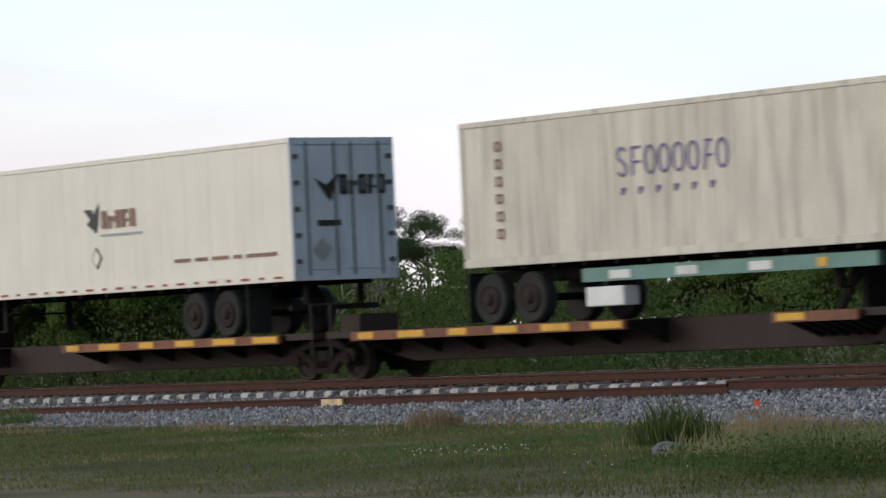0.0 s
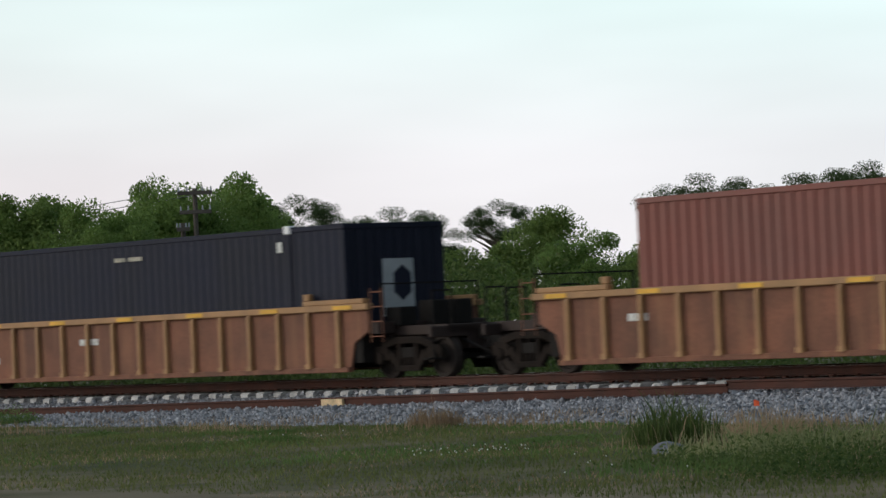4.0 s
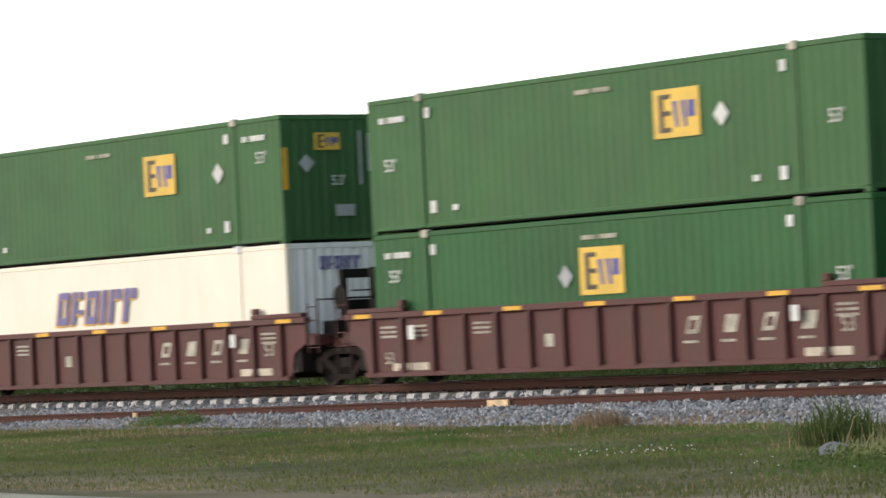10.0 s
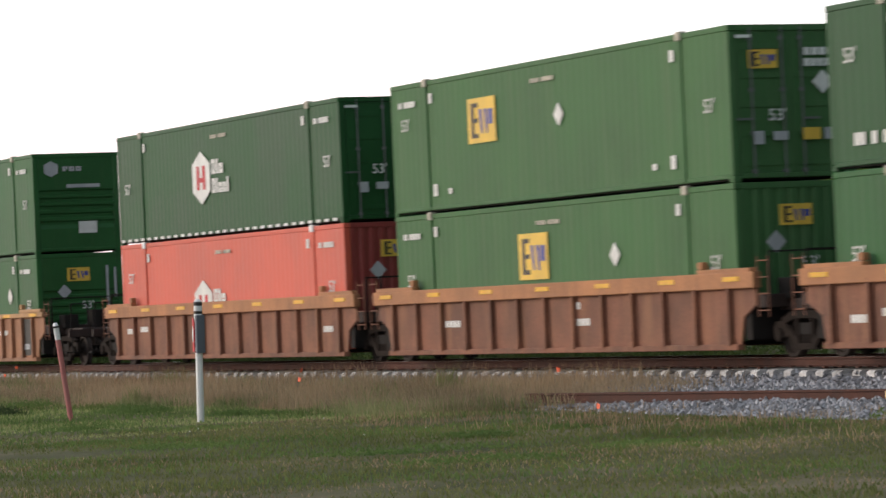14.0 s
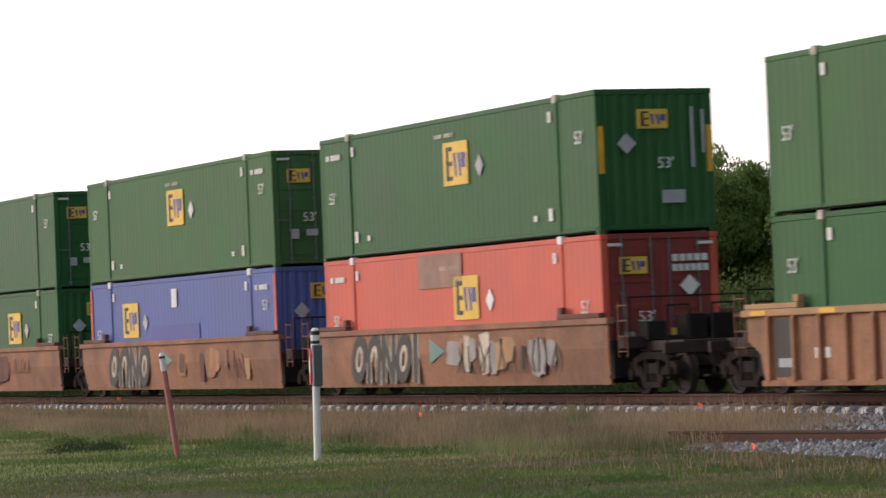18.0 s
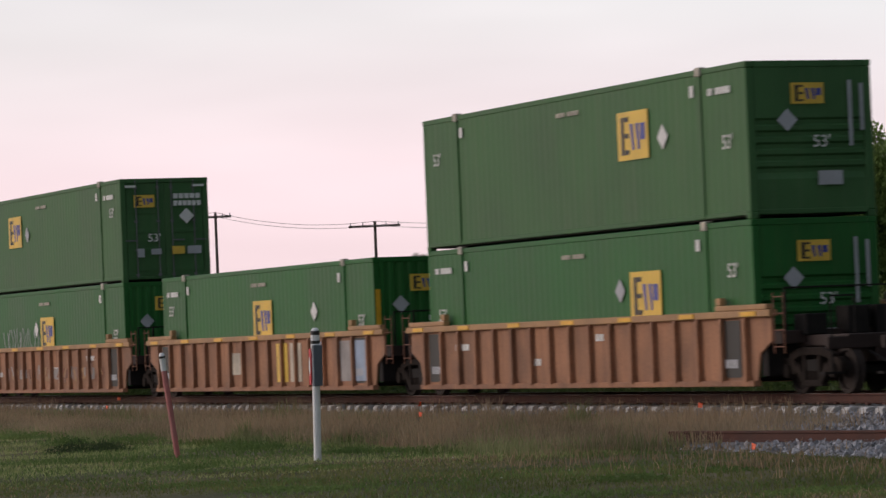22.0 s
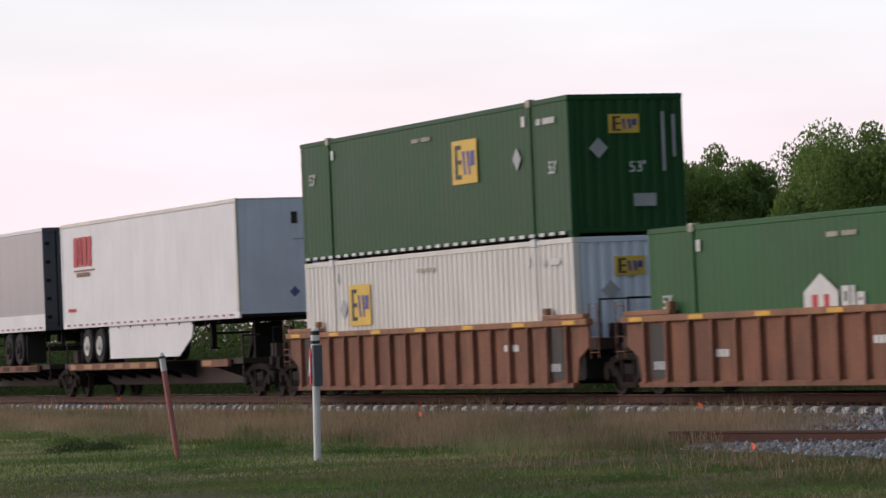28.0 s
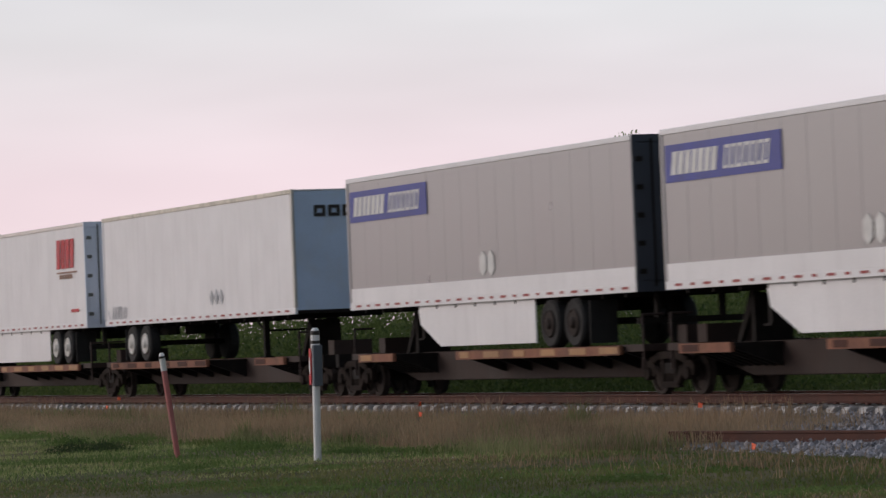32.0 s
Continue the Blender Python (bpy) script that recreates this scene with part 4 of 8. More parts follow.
def well_car(style, wall, edge, right_truck, left_coupled, right_coupled, ribs=16, mast=False):
    """A container well car. style: ribbed, smooth or deep (deep top chord with few ribs). Centre at x = 0, railhead at z = 0."""
    root = thing("well_car", "", "railcar")
    mw, me_ = M[wall], M[edge]
    yw = 1.40
    key = (style, wall, edge, ribs)
    high = 1.2 if style == "low" else 1.55
    if style in ("smooth", "low"):
        def panel():
            bm = B()
            e = 8.25 if wall == "peach" else 8.6
            top = [(-e, high - 0.05), (-e, 0.95), (e, 0.95), (e, high - 0.05)]
            prism_xz(bm, top, -0.05, 0.0)
            n = B()
            f = e - 0.14
            v = [(-e, 0.0, 0.95), (e, 0.0, 0.95), (f, 0.10, 0.22), (-f, 0.10, 0.22), (-e, -0.05, 0.95), (e, -0.05, 0.95), (f, 0.05, 0.22), (-f, 0.05, 0.22)]
            vv = [bm.verts.new(q) for q in v]
            for f in ((0, 1, 2, 3), (7, 6, 5, 4), (3, 2, 6, 7), (0, 3, 7, 4), (1, 5, 6, 2)):
                bm.faces.new([vv[i] for i in f])
            n.free()
            return finish("side_panel", bm, mw)
    else:
        def panel():
            bm = B()
            prism_xz(bm, [(-8.3, 0.22), (8.3, 0.22), (8.45, 0.75), (8.95, 0.98), (8.95, 1.42), (-8.95, 1.42), (-8.95, 0.98), (-8.45, 0.75)], -0.02, 0.02)
            return finish("side_panel", bm, mw)
    pm = cached(("panel",) + key, panel)

    def chord():
        bm = B()
        if style == "deep":
            box(bm, -9.05, 9.05, -0.12, 0.05, 1.28, 1.58)
        else:
            e = 9.05 if style not in ("smooth", "low") else 8.35 if wall == "peach" else 8.7
            box(bm, -e, e, -0.11, 0.06, high - 0.13, high)
        return finish("top_chord", bm, me_, 0.015)

    def sill():
        bm = B()
        box(bm, -8.3, 8.3, -0.10, 0.06, 0.16, 0.27)
        return finish("bottom_sill", bm, mw, 0.012)

    def seat_rail():
        bm = B()
        box(bm, -1.05, 1.05, -0.10, 0.06, high + 0.003, high + 0.105)
        box(bm, 0.85, 1.05, -0.08, 0.05, high + 0.11, high + 0.25)
        return finish("end_ledge", bm, M["brown_mid"] if style in ("smooth", "low") else me_, 0.015)

    ch, sl, sr = cached(("ch",) + key, chord), cached(("sill", wall), sill), cached(("seat", edge, style in ("smooth", "low"), high), seat_rail)

    def rib():
        bm = B()
        prism_yz(bm, [(0, 0.25), (-0.10, 0.27), (-0.10, 1.36), (-0.08, 1.43), (0, 1.43)], -0.045, 0.045)
        cbox(bm, 0, -0.06, 0.30, 0.16, 0.12, 0.10)
        return finish("rib", bm, me_ if edge == "tan_light" and wall == "tan_brown" and ribs == 16 else mw)

    for sy in (-1, 1):
        rot = 0 if sy < 0 else 180
        for nm, me in (("side_panel", pm), ("top_chord", ch)):
            o = part(nm, me, mw, root)
            o.matrix_basis = pose(0, sy * yw, 0, 0, 0, rot)
        if style not in ("smooth", "low"):
            o = part("bottom_sill", sl, mw, root)
            o.matrix_basis = pose(0, sy * yw, 0, 0, 0, rot)
        for sx in (-1, 1):
            o = part("end_ledge", sr, mw, root)
            o.matrix_basis = pose(sx * (7.85 if style not in ("smooth", "low") else 7.25), sy * yw, 0, 0, 0, rot) @ Matrix.Diagonal((-sx if sy < 0 else sx, 1, 1, 1))
    if style not in ("smooth", "low"):
        rb = cached(("rib", style, wall, edge), rib)
        for i in range(ribs):
            o = part("rib", rb, mw, root)
            o.matrix_basis = pose(-8.0 + 16.0 * i / (ribs - 1), -yw - 0.02, 0)

    def bearer():
        bm = B()
        box(bm, -0.3, 0.3, -1.26, 1.26, 0.24, 0.34)
        return finish("cross_bearer", bm, M["iron"])

    def bulkhead():
        bm = B()
        box(bm, -0.12, 0.12, -1.375, 1.375, 0.345, 1.1)
        return finish("bulkhead", bm, M["iron"])

    for i in range(7):
        part("cross_bearer", cached("bearer", bearer), M["iron"], root).location = (-7.5 + 2.5 * i, 0, 0)
    for sx in (-1, 1):
        part("bulkhead", cached("bulk", bulkhead), M["iron"], root).location = (sx * 8.55, 0, 0)

    def reflector():
        bm = B()
        prism_xz(bm, rect(0, 0, 0.62, 0.085), -0.02, 0.0)
        return finish("reflector_strip", bm, M["yellow_reflect"])
    for x in (() if style in ("smooth", "low") else (-8.3, -5.6, -2.8, 0.0, 2.8, 5.6, 8.2)):
        o = part("reflector_strip", cached("refl", reflector), M["yellow_reflect"], root)
        o.location = (x, -yw - (0.107 if style != "deep" else 0.117), 1.485 if style != "deep" else 1.46)
    lad = cached(("lad", edge), lambda: ladder_mesh(M["tan_brown"] if wall != "maroon" else mw))
    for sx in (-1, 1):
        o = part("ladder", lad, me_, root)
        o.location = (sx * 9.25, -1.42, 0.75)
    truck(root, -9.75)
    if right_truck:
        truck(root, 9.75)
    dark = "brown_dark" if wall != "maroon" else wall
    end_gear(root, -1, dark, mast, left_coupled)
    end_gear(root, 1, dark, mast, right_coupled)
    return root


def railcar(label, group, make, *a):
    key = (make,) + a
    if key not in PROTO:
        PROTO[key] = make(*a)
        STORE.append(PROTO[key])
    ob = copy_thing(PROTO[key], Matrix.Identity(4))
    ob.name = PROTO[key].name.split(".")[0]
    return tagged(ob, label, "railcar", group)


def spine_car(colour, edge, right_truck, left_coupled, right_coupled, plate_at=1, long=8.85):
    """A spine car: a deep centre sill, wheel platforms with coloured edges, a hitch for the trailer's nose."""
    root = thing("spine_car", "", "railcar")
    m, e = M[colour], M[edge]
    bm = B()
    prism_xz(bm, [(-long + 0.2, 0.75), (-long + 2.2, 0.33), (long - 2.2, 0.33), (long - 0.2, 0.75), (long - 0.2, 0.98), (-long + 0.2, 0.98)], -0.32, 0.32)
    part("centre_sill", bm, m, root, bevel=0.02)
    for sx, w in ((plate_at, 4.3), (-plate_at, 1.1)):
        bm = B()
        c = sx * (3.0 if w > 2 else long - 2.4)
        box(bm, c - w, c + w, -1.36, 1.36, 0.90, 0.97)
        for i in range(7):
            x = c - w + 0.1 + i * (2 * w - 0.2) / 6
            prism_yz(bm, [(-1.3, 0.86), (-0.3, 0.5), (0.3, 0.5), (1.3, 0.86), (1.3, 0.9), (-1.3, 0.9)], x - 0.06, x + 0.06)
        p = part("wheel_platform" if w > 2 else "hitch_platform", bm, M["iron"], root)
        for sy in (-1, 1):
            bm = B()
            box(bm, c - w, c + w, sy * 1.40 - 0.04, sy * 1.40 + 0.04, 0.80, 0.985)
            q = part("edge_beam", bm, M["tan_brown"], p)
            if sy < 0:
                r = random.Random(int(w * 10))
                k = 6 if w > 2 else 1
                for i in range(k):
                    x = c - w + 0.5 + i * (2 * w - 1.0) / max(1, k - 1)
                    bm = B()
                    prism_xz(bm, rect(x, 0.895, r.uniform(0.5, 1.0), 0.13), -1.452, -1.444)
                    part("reflector_patch", bm, e, p)
    bm = B()
    hx = -plate_at * (long - 2.3)
    prism_xz(bm, [(hx - 0.7, 0.97), (hx - 0.55, 0.97), (hx + 0.15, 1.85), (hx + 0.15, 2.0), (hx - 0.05, 2.0)], -0.35, -0.25)
    prism_xz(bm, [(hx - 0.7, 0.97), (hx - 0.55, 0.97), (hx + 0.15, 1.85), (hx + 0.15, 2.0), (hx - 0.05, 2.0)], 0.25, 0.35)
    box(bm, hx + 0.05, hx + 0.2, -0.4, 0.4, 0.97, 1.9)
    box(bm, hx - 0.25, hx + 0.45, -0.5, 0.5, 1.93, 2.02)
    part("trailer_hitch", bm, M["iron"], root)
    for sx in (-1, 1):
        bm = B()
        box(bm, sx * (long - 1.0) - 0.5, sx * (long - 1.0) + 0.5, -1.3, 1.3, 0.86, 1.0)
        tube(bm, (sx * (long - 0.6), -1.25, 0.5), (sx * (long - 0.6), -1.25, 1.6), 0.03, None, 6)
        tube(bm, (sx * (long - 0.6), -1.25, 1.58), (sx * (long - 0.6), -0.8, 1.58), 0.03, None, 6)
        box(bm, sx * (long - 0.4) - 0.2, sx * (long - 0.4) + 0.2, -0.5, 0.5, 0.98, 1.35)
        part("end_platform", bm, m, root)
    truck(root, -long)
    if right_truck:
        truck(root, long)
    for sx, cpl in ((-1, left_coupled), (1, right_coupled)):
        if cpl:
            bm = B()
            box(bm, sx * (long + 0.2) if sx > 0 else -(long + 2.2), (long + 2.2) if sx > 0 else -(long + 0.2), -0.25, 0.25, 0.66, 1.0)
            box(bm, sx * (long + 1.9) - 0.1, sx * (long + 1.9) + 0.1, -1.2, 1.2, 0.7, 1.0)
            part("draft_sill", bm, M["iron"], root)
    return root


# ---- highway trailers ----
def road_wheel(rim="hub_white"):
    bm = B()
    lathe_y(bm, [(0.28, -0.02), (0.30, 0.0), (0.46, -0.02), (0.50, 0.03), (0.50, 0.25), (0.46, 0.29), (0.28, 0.29)], 0, 0, 24)
    t = finish("tyre", bm, M["tyre"])
    bm = B()
    lathe_y(bm, [(0.06, -0.10), (0.10, -0.08), (0.13, -0.035), (0.24, -0.03), (0.265, -0.05), (0.285, -0.03), (0.285, 0.02)], 0, 0, 20)
    return t, finish("rim", bm, M[rim])


def trailer(name, label, group, body, end, nose_right, skirt=None, band=None, seams=13, tape=True, z0=2.02, z1=4.97, length=16.15, rim="hub_white", top="silver", gear_up=True, end_style="doors", tandem=None):
    """A box trailer, floor at z0 and roof at z1 above the railhead, wheels on the platform at z = 0.985."""
    root = tagged(new(name), label, "trailer", group)
    m = M[body]
    h2, y = length / 2, 1.295
    zb = z0 + 0.16
    band_h = 0.34 if band else 0.0
    n = seams
    for sy in (-1, 1):
        w = (length - 0.24) / n

        def sheet():
            bm = B()
            box(bm, -w / 2 + 0.004, w / 2 - 0.004, -0.014, 0.014, zb + band_h, z1 - 0.10)
            return finish("side_panel", bm, m, 0.004)

        def side():
            bm = B()
            box(bm, -h2 + 0.1, h2 - 0.1, -0.008, 0.012, zb + band_h, z1 - 0.10)
            return finish("side_skin", bm, m, 0.004)
        o = part("side_skin", cached(("skin", body, length, n, z0, z1, band_h), side), m, root)
        o.location = (0, sy * y, 0)
        if sy < 0:
            for i in range(n):
                q = part("side_panel", cached(("sheet", body, length, n, z0, z1, band_h), sheet), m, o)
                q.location = (-h2 + 0.12 + (i + 0.5) * w, 0, 0)
        bm = B()
        box(bm, -h2, h2, sy * y - 0.035, sy * y + 0.035, z1 - 0.11, z1)
        part("top_rail", bm, M[top], root, bevel=0.01)
        bm = B()
        box(bm, -h2, h2, sy * y - 0.032, sy * y + 0.032, z0, zb)
        part("bottom_rail", bm, M[band or "silver"] if band else m, root, bevel=0.01)
        if band:
            bm = B()
            box(bm, -h2 + 0.05, h2 - 0.05, sy * y - 0.026, sy * y + 0.026, zb, zb + band_h)
            part("wear_band", bm, M[band], root)
        for sx in (-1, 1):
            bm = B()
            box(bm, sx * (h2 - 0.06) - 0.06, sx * (h2 - 0.06) + 0.06, sy * y - 0.04, sy * y + 0.04, zb, z1 - 0.1)
            part("corner_post", bm, M["silver"] if sx > 0 and nose_right else m, root, bevel=0.02)
    bm = B()
    box(bm, -h2 + 0.02, h2 - 0.02, -y + 0.03, y - 0.03, z1 - 0.04, z1 - 0.008)
    part("roof", bm, M["white_cool"], root)
    bm = B()
    box(bm, -h2 + 0.02, h2 - 0.02, -y + 0.04, y - 0.04, z0 + 0.02, z0 + 0.10)
    uf = part("underframe", bm, M["iron"], root)

    def member():
        q = B()
        box(q, -0.04, 0.04, -y + 0.05, y - 0.05, z0 - 0.08, z0 + 0.02)
        return finish("cross_member", q, M["iron"])
    for i in range(14):
        part("cross_member", cached(("member", z0), member), M["iron"], uf).location = (-h2 + 0.8 + i * (length - 1.6) / 13, 0, 0)
    e = M[end]
    for sx in (1, -1):
        bm = B()
        x = sx * (h2 - 0.02)
        box(bm, min(x, x - sx * 0.05), max(x, x - sx * 0.05), -y + 0.03, y - 0.03, z0 + 0.1, z1 - 0.05)
        wallp = part("end_wall", bm, e if sx > 0 else m, root)
        if sx > 0 and not nose_right:
            for sy in (-1, 1):
                bm = B()
                box(bm, x, x + 0.03, sy * 0.64 - 0.60, sy * 0.64 + 0.60, z0 + 0.22, z1 - 0.16)
                d = part("door", bm, e, wallp, bevel=0.01)
            bm = B()
            for yy in (-0.95, -0.22, 0.22, 0.95):
                tube(bm, (x + 0.06, yy, z0 + 0.1), (x + 0.06, yy, z1 - 0.08), 0.02, None, 6)
            for yy in (-1.22, 1.22):
                for i in range(5):
                    cbox(bm, x + 0.04, yy, z0 + 0.4 + i * 0.55, 0.06, 0.14, 0.1)
            part("lock_gear", bm, M["rod"] if end != "nose_dark" else M["iron"], wallp)
            bm = B()
            box(bm, x - 0.02, x + 0.045, -y, y, z1 - 0.14, z1)
            box(bm, x - 0.02, x + 0.045, -y, y, z0, z0 + 0.2)
            for sy in (-1, 1):
                box(bm, x - 0.02, x + 0.045, sy * y - 0.06, sy * y + 0.06, z0, z1)
            part("rear_frame", bm, M["nose_dark"] if end == "nose_dark" else e, wallp)
            bm = B()
            box(bm, x - 0.5, x - 0.4, -1.15, 1.15, z0 - 0.62, z0 - 0.5)
            for yy in (-0.7, 0.7):
                box(bm, x - 0.52, x - 0.38, yy - 0.05, yy + 0.05, z0 - 0.6, z0 + 0.02)
            part("underride_guard", bm, M["iron"], root)
    rx = (-1 if nose_right else 1)
    wx = rx * (h2 - (tandem or 3.1))
    ty, rm = cached(("tyre", rim), lambda: road_wheel(rim))
    bm = B()
    box(bm, wx - 1.35, wx + 1.35, -0.62, -0.5, z0 - 0.32, z0 - 0.08)
    box(bm, wx - 1.35, wx + 1.35, 0.5, 0.62, z0 - 0.32, z0 - 0.08)
    for dx in (-0.62, 0.62):
        tube(bm, (wx + dx, -1.0, 1.487), (wx + dx, 1.0, 1.487), 0.07, None, 8)
    bg = part("bogie_frame", bm, M["iron"], root)
    for dx in (-0.62, 0.62):
        for sy in (-1, 1):
            w_ = part("road_wheel", ty, M["tyre"], bg)
            w_.matrix_basis = pose(wx + dx, sy * 1.27, 1.487, 0, 0, 0 if sy < 0 else 180)
            w_ = part("wheel_rim", rm, M[rim], bg)
            w_.matrix_basis = pose(wx + dx, sy * 1.27, 1.487, 0, 0, 0 if sy < 0 else 180)
    bm = B()
    box(bm, wx + rx * 1.35 - 0.02, wx + rx * 1.35 + 0.02, -1.25, -0.65, 1.05, z0 - 0.1)
    part("mud_flap", bm, M["tyre"], root)
    lx = -rx * (h2 - 3.6)
    bm = B()
    for sy in (-1, 1):
        box(bm, lx - 0.07, lx + 0.07, sy * 0.85 - 0.07, sy * 0.85 + 0.07, z0 - 0.72 if gear_up else 1.02, z0 + 0.05)
        cbox(bm, lx, sy * 0.85, z0 - 0.74 if gear_up else 1.0, 0.3, 0.28, 0.04)
        tube(bm, (lx, sy * 0.85, z0 - 0.4), (lx - rx * -0.9, sy * 0.85, z0), 0.03, None, 6)
    tube(bm, (lx, -0.85, z0 - 0.35), (lx, 0.85, z0 - 0.35), 0.03, None, 6)
    part("landing_gear", bm, M["iron"], root)
    if skirt:
        bm = B()
        a, b = wx - rx * 1.45, -rx * (h2 - 4.1)
        lo, hi = min(a, b), max(a, b)
        cut = 1.3
        if rx > 0:
            pts = [(lo, z0 + 0.02), (lo + 0.15, z0 - 0.42), (lo + cut, z0 - 0.92), (hi, z0 - 0.92), (hi, z0 + 0.02)]
        else:
            pts = [(lo, z0 + 0.02), (lo, z0 - 0.92), (hi - cut, z0 - 0.92), (hi - 0.15, z0 - 0.42), (hi, z0 + 0.02)]
        prism_xz(bm, pts, -1.24, -1.21)
        part("side_skirt", bm, M[skirt], root, "white aerodynamic side skirt", 0.006)
    if tape:
        for i in range(13):
            x = -h2 + 0.6 + i * (length - 1.2) / 12
            for dx, w in ((0.0, 0.30), (0.62, 0.17)):
                if x + dx < h2 - 0.2:
                    bm = B()
                    prism_xz(bm, rect(x + dx, z0 + 0.09, w, 0.05), -y - 0.044, -y - 0.036)
                    part("reflective_dash", bm, M["tape_red"], root)
    return root


# ---- ground, track ----
def hill(x, y):
    """The height of the ground: flat grass, a low bank of ballast under the track, scrub behind."""
    d = abs(y)
    if d < 3.0:
        z = -0.50
    elif d < 6.3:
        z = -0.50 - 0.12 * (d - 3.0) / 3.3
    else:
        z = -0.62
    z += 0.05 * noise.noise(Vector((x * 0.13, y * 0.13, 0))) * min(1.0, max(0.0, (d - 4) / 4))
    return z


def build_ground():
    xs = sorted(set([-2500, -1200, -600, -350, -250, -200] + [-180 + 2.0 * i for i in range(106)] + [60, 100, 200, 400, 900, 2500]))
    ys = sorted(set([-2500, -900, -300, -120, -70, -50] + [-40 + 1.0 * i for i in range(61)] + [28, 40, 60, 100, 200, 500, 1200, 2500]
                    + [-6.3, -4.6, 4.6, 6.3]))
    vs = [(x, y, hill(x, y)) for x in xs for y in ys]
    n = len(ys)
    fs = [(i * n + j, (i + 1) * n + j, (i + 1) * n + j + 1, i * n + j + 1) for i in range(len(xs) - 1) for j in range(n - 1)]
    me = pmesh("ground", vs, fs, M["ground"])
    for p in me.polygons:
        p.use_smooth = True
    return tagged(new("ground", me), "mown grass field with bare dirt patches", "ground", kind="structure")


build_ground()


def shoulder(x):
    """Where the loose stones end on the near side, as a y; the bank of stones widens along the track."""
    return float(np.interp(x, [-65, -55, -45, -35, -24, -10], [-6.4, -7.5, -7.7, -8.6, -9.8, -11.2]))


def build_bed():
    vs, fs = [], []
    ys = [-6.4, -5.0, -3.6, -2.2, -1.42, -1.22, 1.22, 2.2, 3.6, 5.2]
    zs = [-0.67, -0.56, -0.46, -0.40, -0.375, -0.28, -0.28, -0.40, -0.46, -0.56]
    xs = [-200 + 1.0 * i for i in range(240)]
    for x in xs:
        e = shoulder(x) + 0.3 * noise.noise(Vector((x * 0.4, 7, 1)))
        for y, z in zip([e, e * 0.55 - 2.1, -3.6] + ys[3:], [-0.68, -0.565, -0.46] + zs[3:]):
            vs.append((x, y + 0.03 * noise.noise(Vector((x * 0.7, y, 3))), z + 0.03 * noise.noise(Vector((x * 1.3, y * 2, 0)))))
    n = len(ys)
    fs = [(i * n + j, (i + 1) * n + j, (i + 1) * n + j + 1, i * n + j + 1) for i in range(len(xs) - 1) for j in range(n - 1)]
    return tagged(new("ballast_bed", pmesh("ballast_bed", vs, fs, M["ballast_bed"])), "grey crushed-stone track bed", "track bed", kind="structure")


build_bed()


def rail_mesh(name, length, material):
    """A flat-bottomed rail, 0.172 m high, top at z = 0."""
    pts = [(-0.075, -0.172), (0.075, -0.172), (0.075, -0.16), (0.012, -0.142), (0.012, -0.045), (0.036, -0.034), (0.036, -0.004), (0.028, 0.0), (-0.028, 0.0), (-0.036, -0.004), (-0.036, -0.034), (-0.012, -0.045), (-0.012, -0.142), (-0.075, -0.16)]
    bm = B()
    a = [bm.verts.new((-length / 2, y, z)) for y, z in pts]
    b = [bm.verts.new((length / 2, y, z)) for y, z in pts]
    for i in range(len(pts)):
        j = (i + 1) % len(pts)
        bm.faces.new((a[i], a[j], b[j], b[i]))
    return finish(name, bm, material)


track = thing("railway_track", "railway track with rusty rails on pale concrete ties", "track", kind="structure")
rm_ = rail_mesh("rail", 300.0, M["rust"])
for sy in (-1, 1):
    r_ = part("rail", rm_, M["rust"], track)
    r_.location = (-100, sy * 0.755, 0)
    bm_ = B()
    box(bm_, -150, 150, -0.024, 0.024, 0.0005, 0.0025)
    h_ = part("running_surface", bm_, M["railhead"], r_, "bright worn running surface")


def tie_mesh():
    bm = B()
    prism_yz(bm, [(-1.32, -0.42), (1.32, -0.42), (1.32, -0.25), (1.26, -0.215), (0.4, -0.205), (-0.4, -0.205), (-1.26, -0.215), (-1.32, -0.25)], -0.13, 0.13)
    n0 = len(bm.faces)
    for y in (-0.86, -0.64, 0.64, 0.86):
        cbox(bm, 0, y, -0.175, 0.10, 0.08, 0.03)
    bm.faces.ensure_lookup_table()
    for f in bm.faces[n0:]:
        f.material_index = 1
    me = finish("tie", bm, M["concrete"])
    me.materials.append(M["rust"])
    return me


tm_ = tie_mesh()
rng = random.Random(5)
for i in range(280):
    x = -24 - i * 0.61
    o = part("tie", tm_, M["concrete"], track)
    o.matrix_basis = pose(x + rng.uniform(-0.02, 0.02), rng.uniform(-0.03, 0.03), rng.uniform(-0.012, 0.012), 0, 0, rng.uniform(-0.7, 0.7))

# a pale worn path that runs beside the field
def path_line(x):
    return float(np.interp(x, [-75, -45, -37, -31, -28, -17, -8], [-21.6, -23.0, -23.7, -24.6, -25.6, -26.5, -27.6]))


def build_path():
    vs, fs = [], []
    for i in range(60):
        x = -75 + i * 1.3
        c = path_line(x) + 0.12 * noise.noise(Vector((x * 0.3, 0, 9)))
        w = 0.3 + 0.12 * noise.noise(Vector((x * 0.5, 4, 0)))
        for f in (-1, -0.3, 0.3, 1):
            vs.append((x, c + f * w, hill(x, c + f * w) + (0.004 if abs(f) > 0.5 else 0.022)))
    for i in range(59):
        for j in range(3):
            fs.append((i * 4 + j, i * 4 + 4 + j, i * 4 + 5 + j, i * 4 + 1 + j))
    return tagged(new("path", pmesh("path", vs, fs, M["path"])), "pale worn gravel path at the edge of the grass", "path", kind="structure")


build_path()

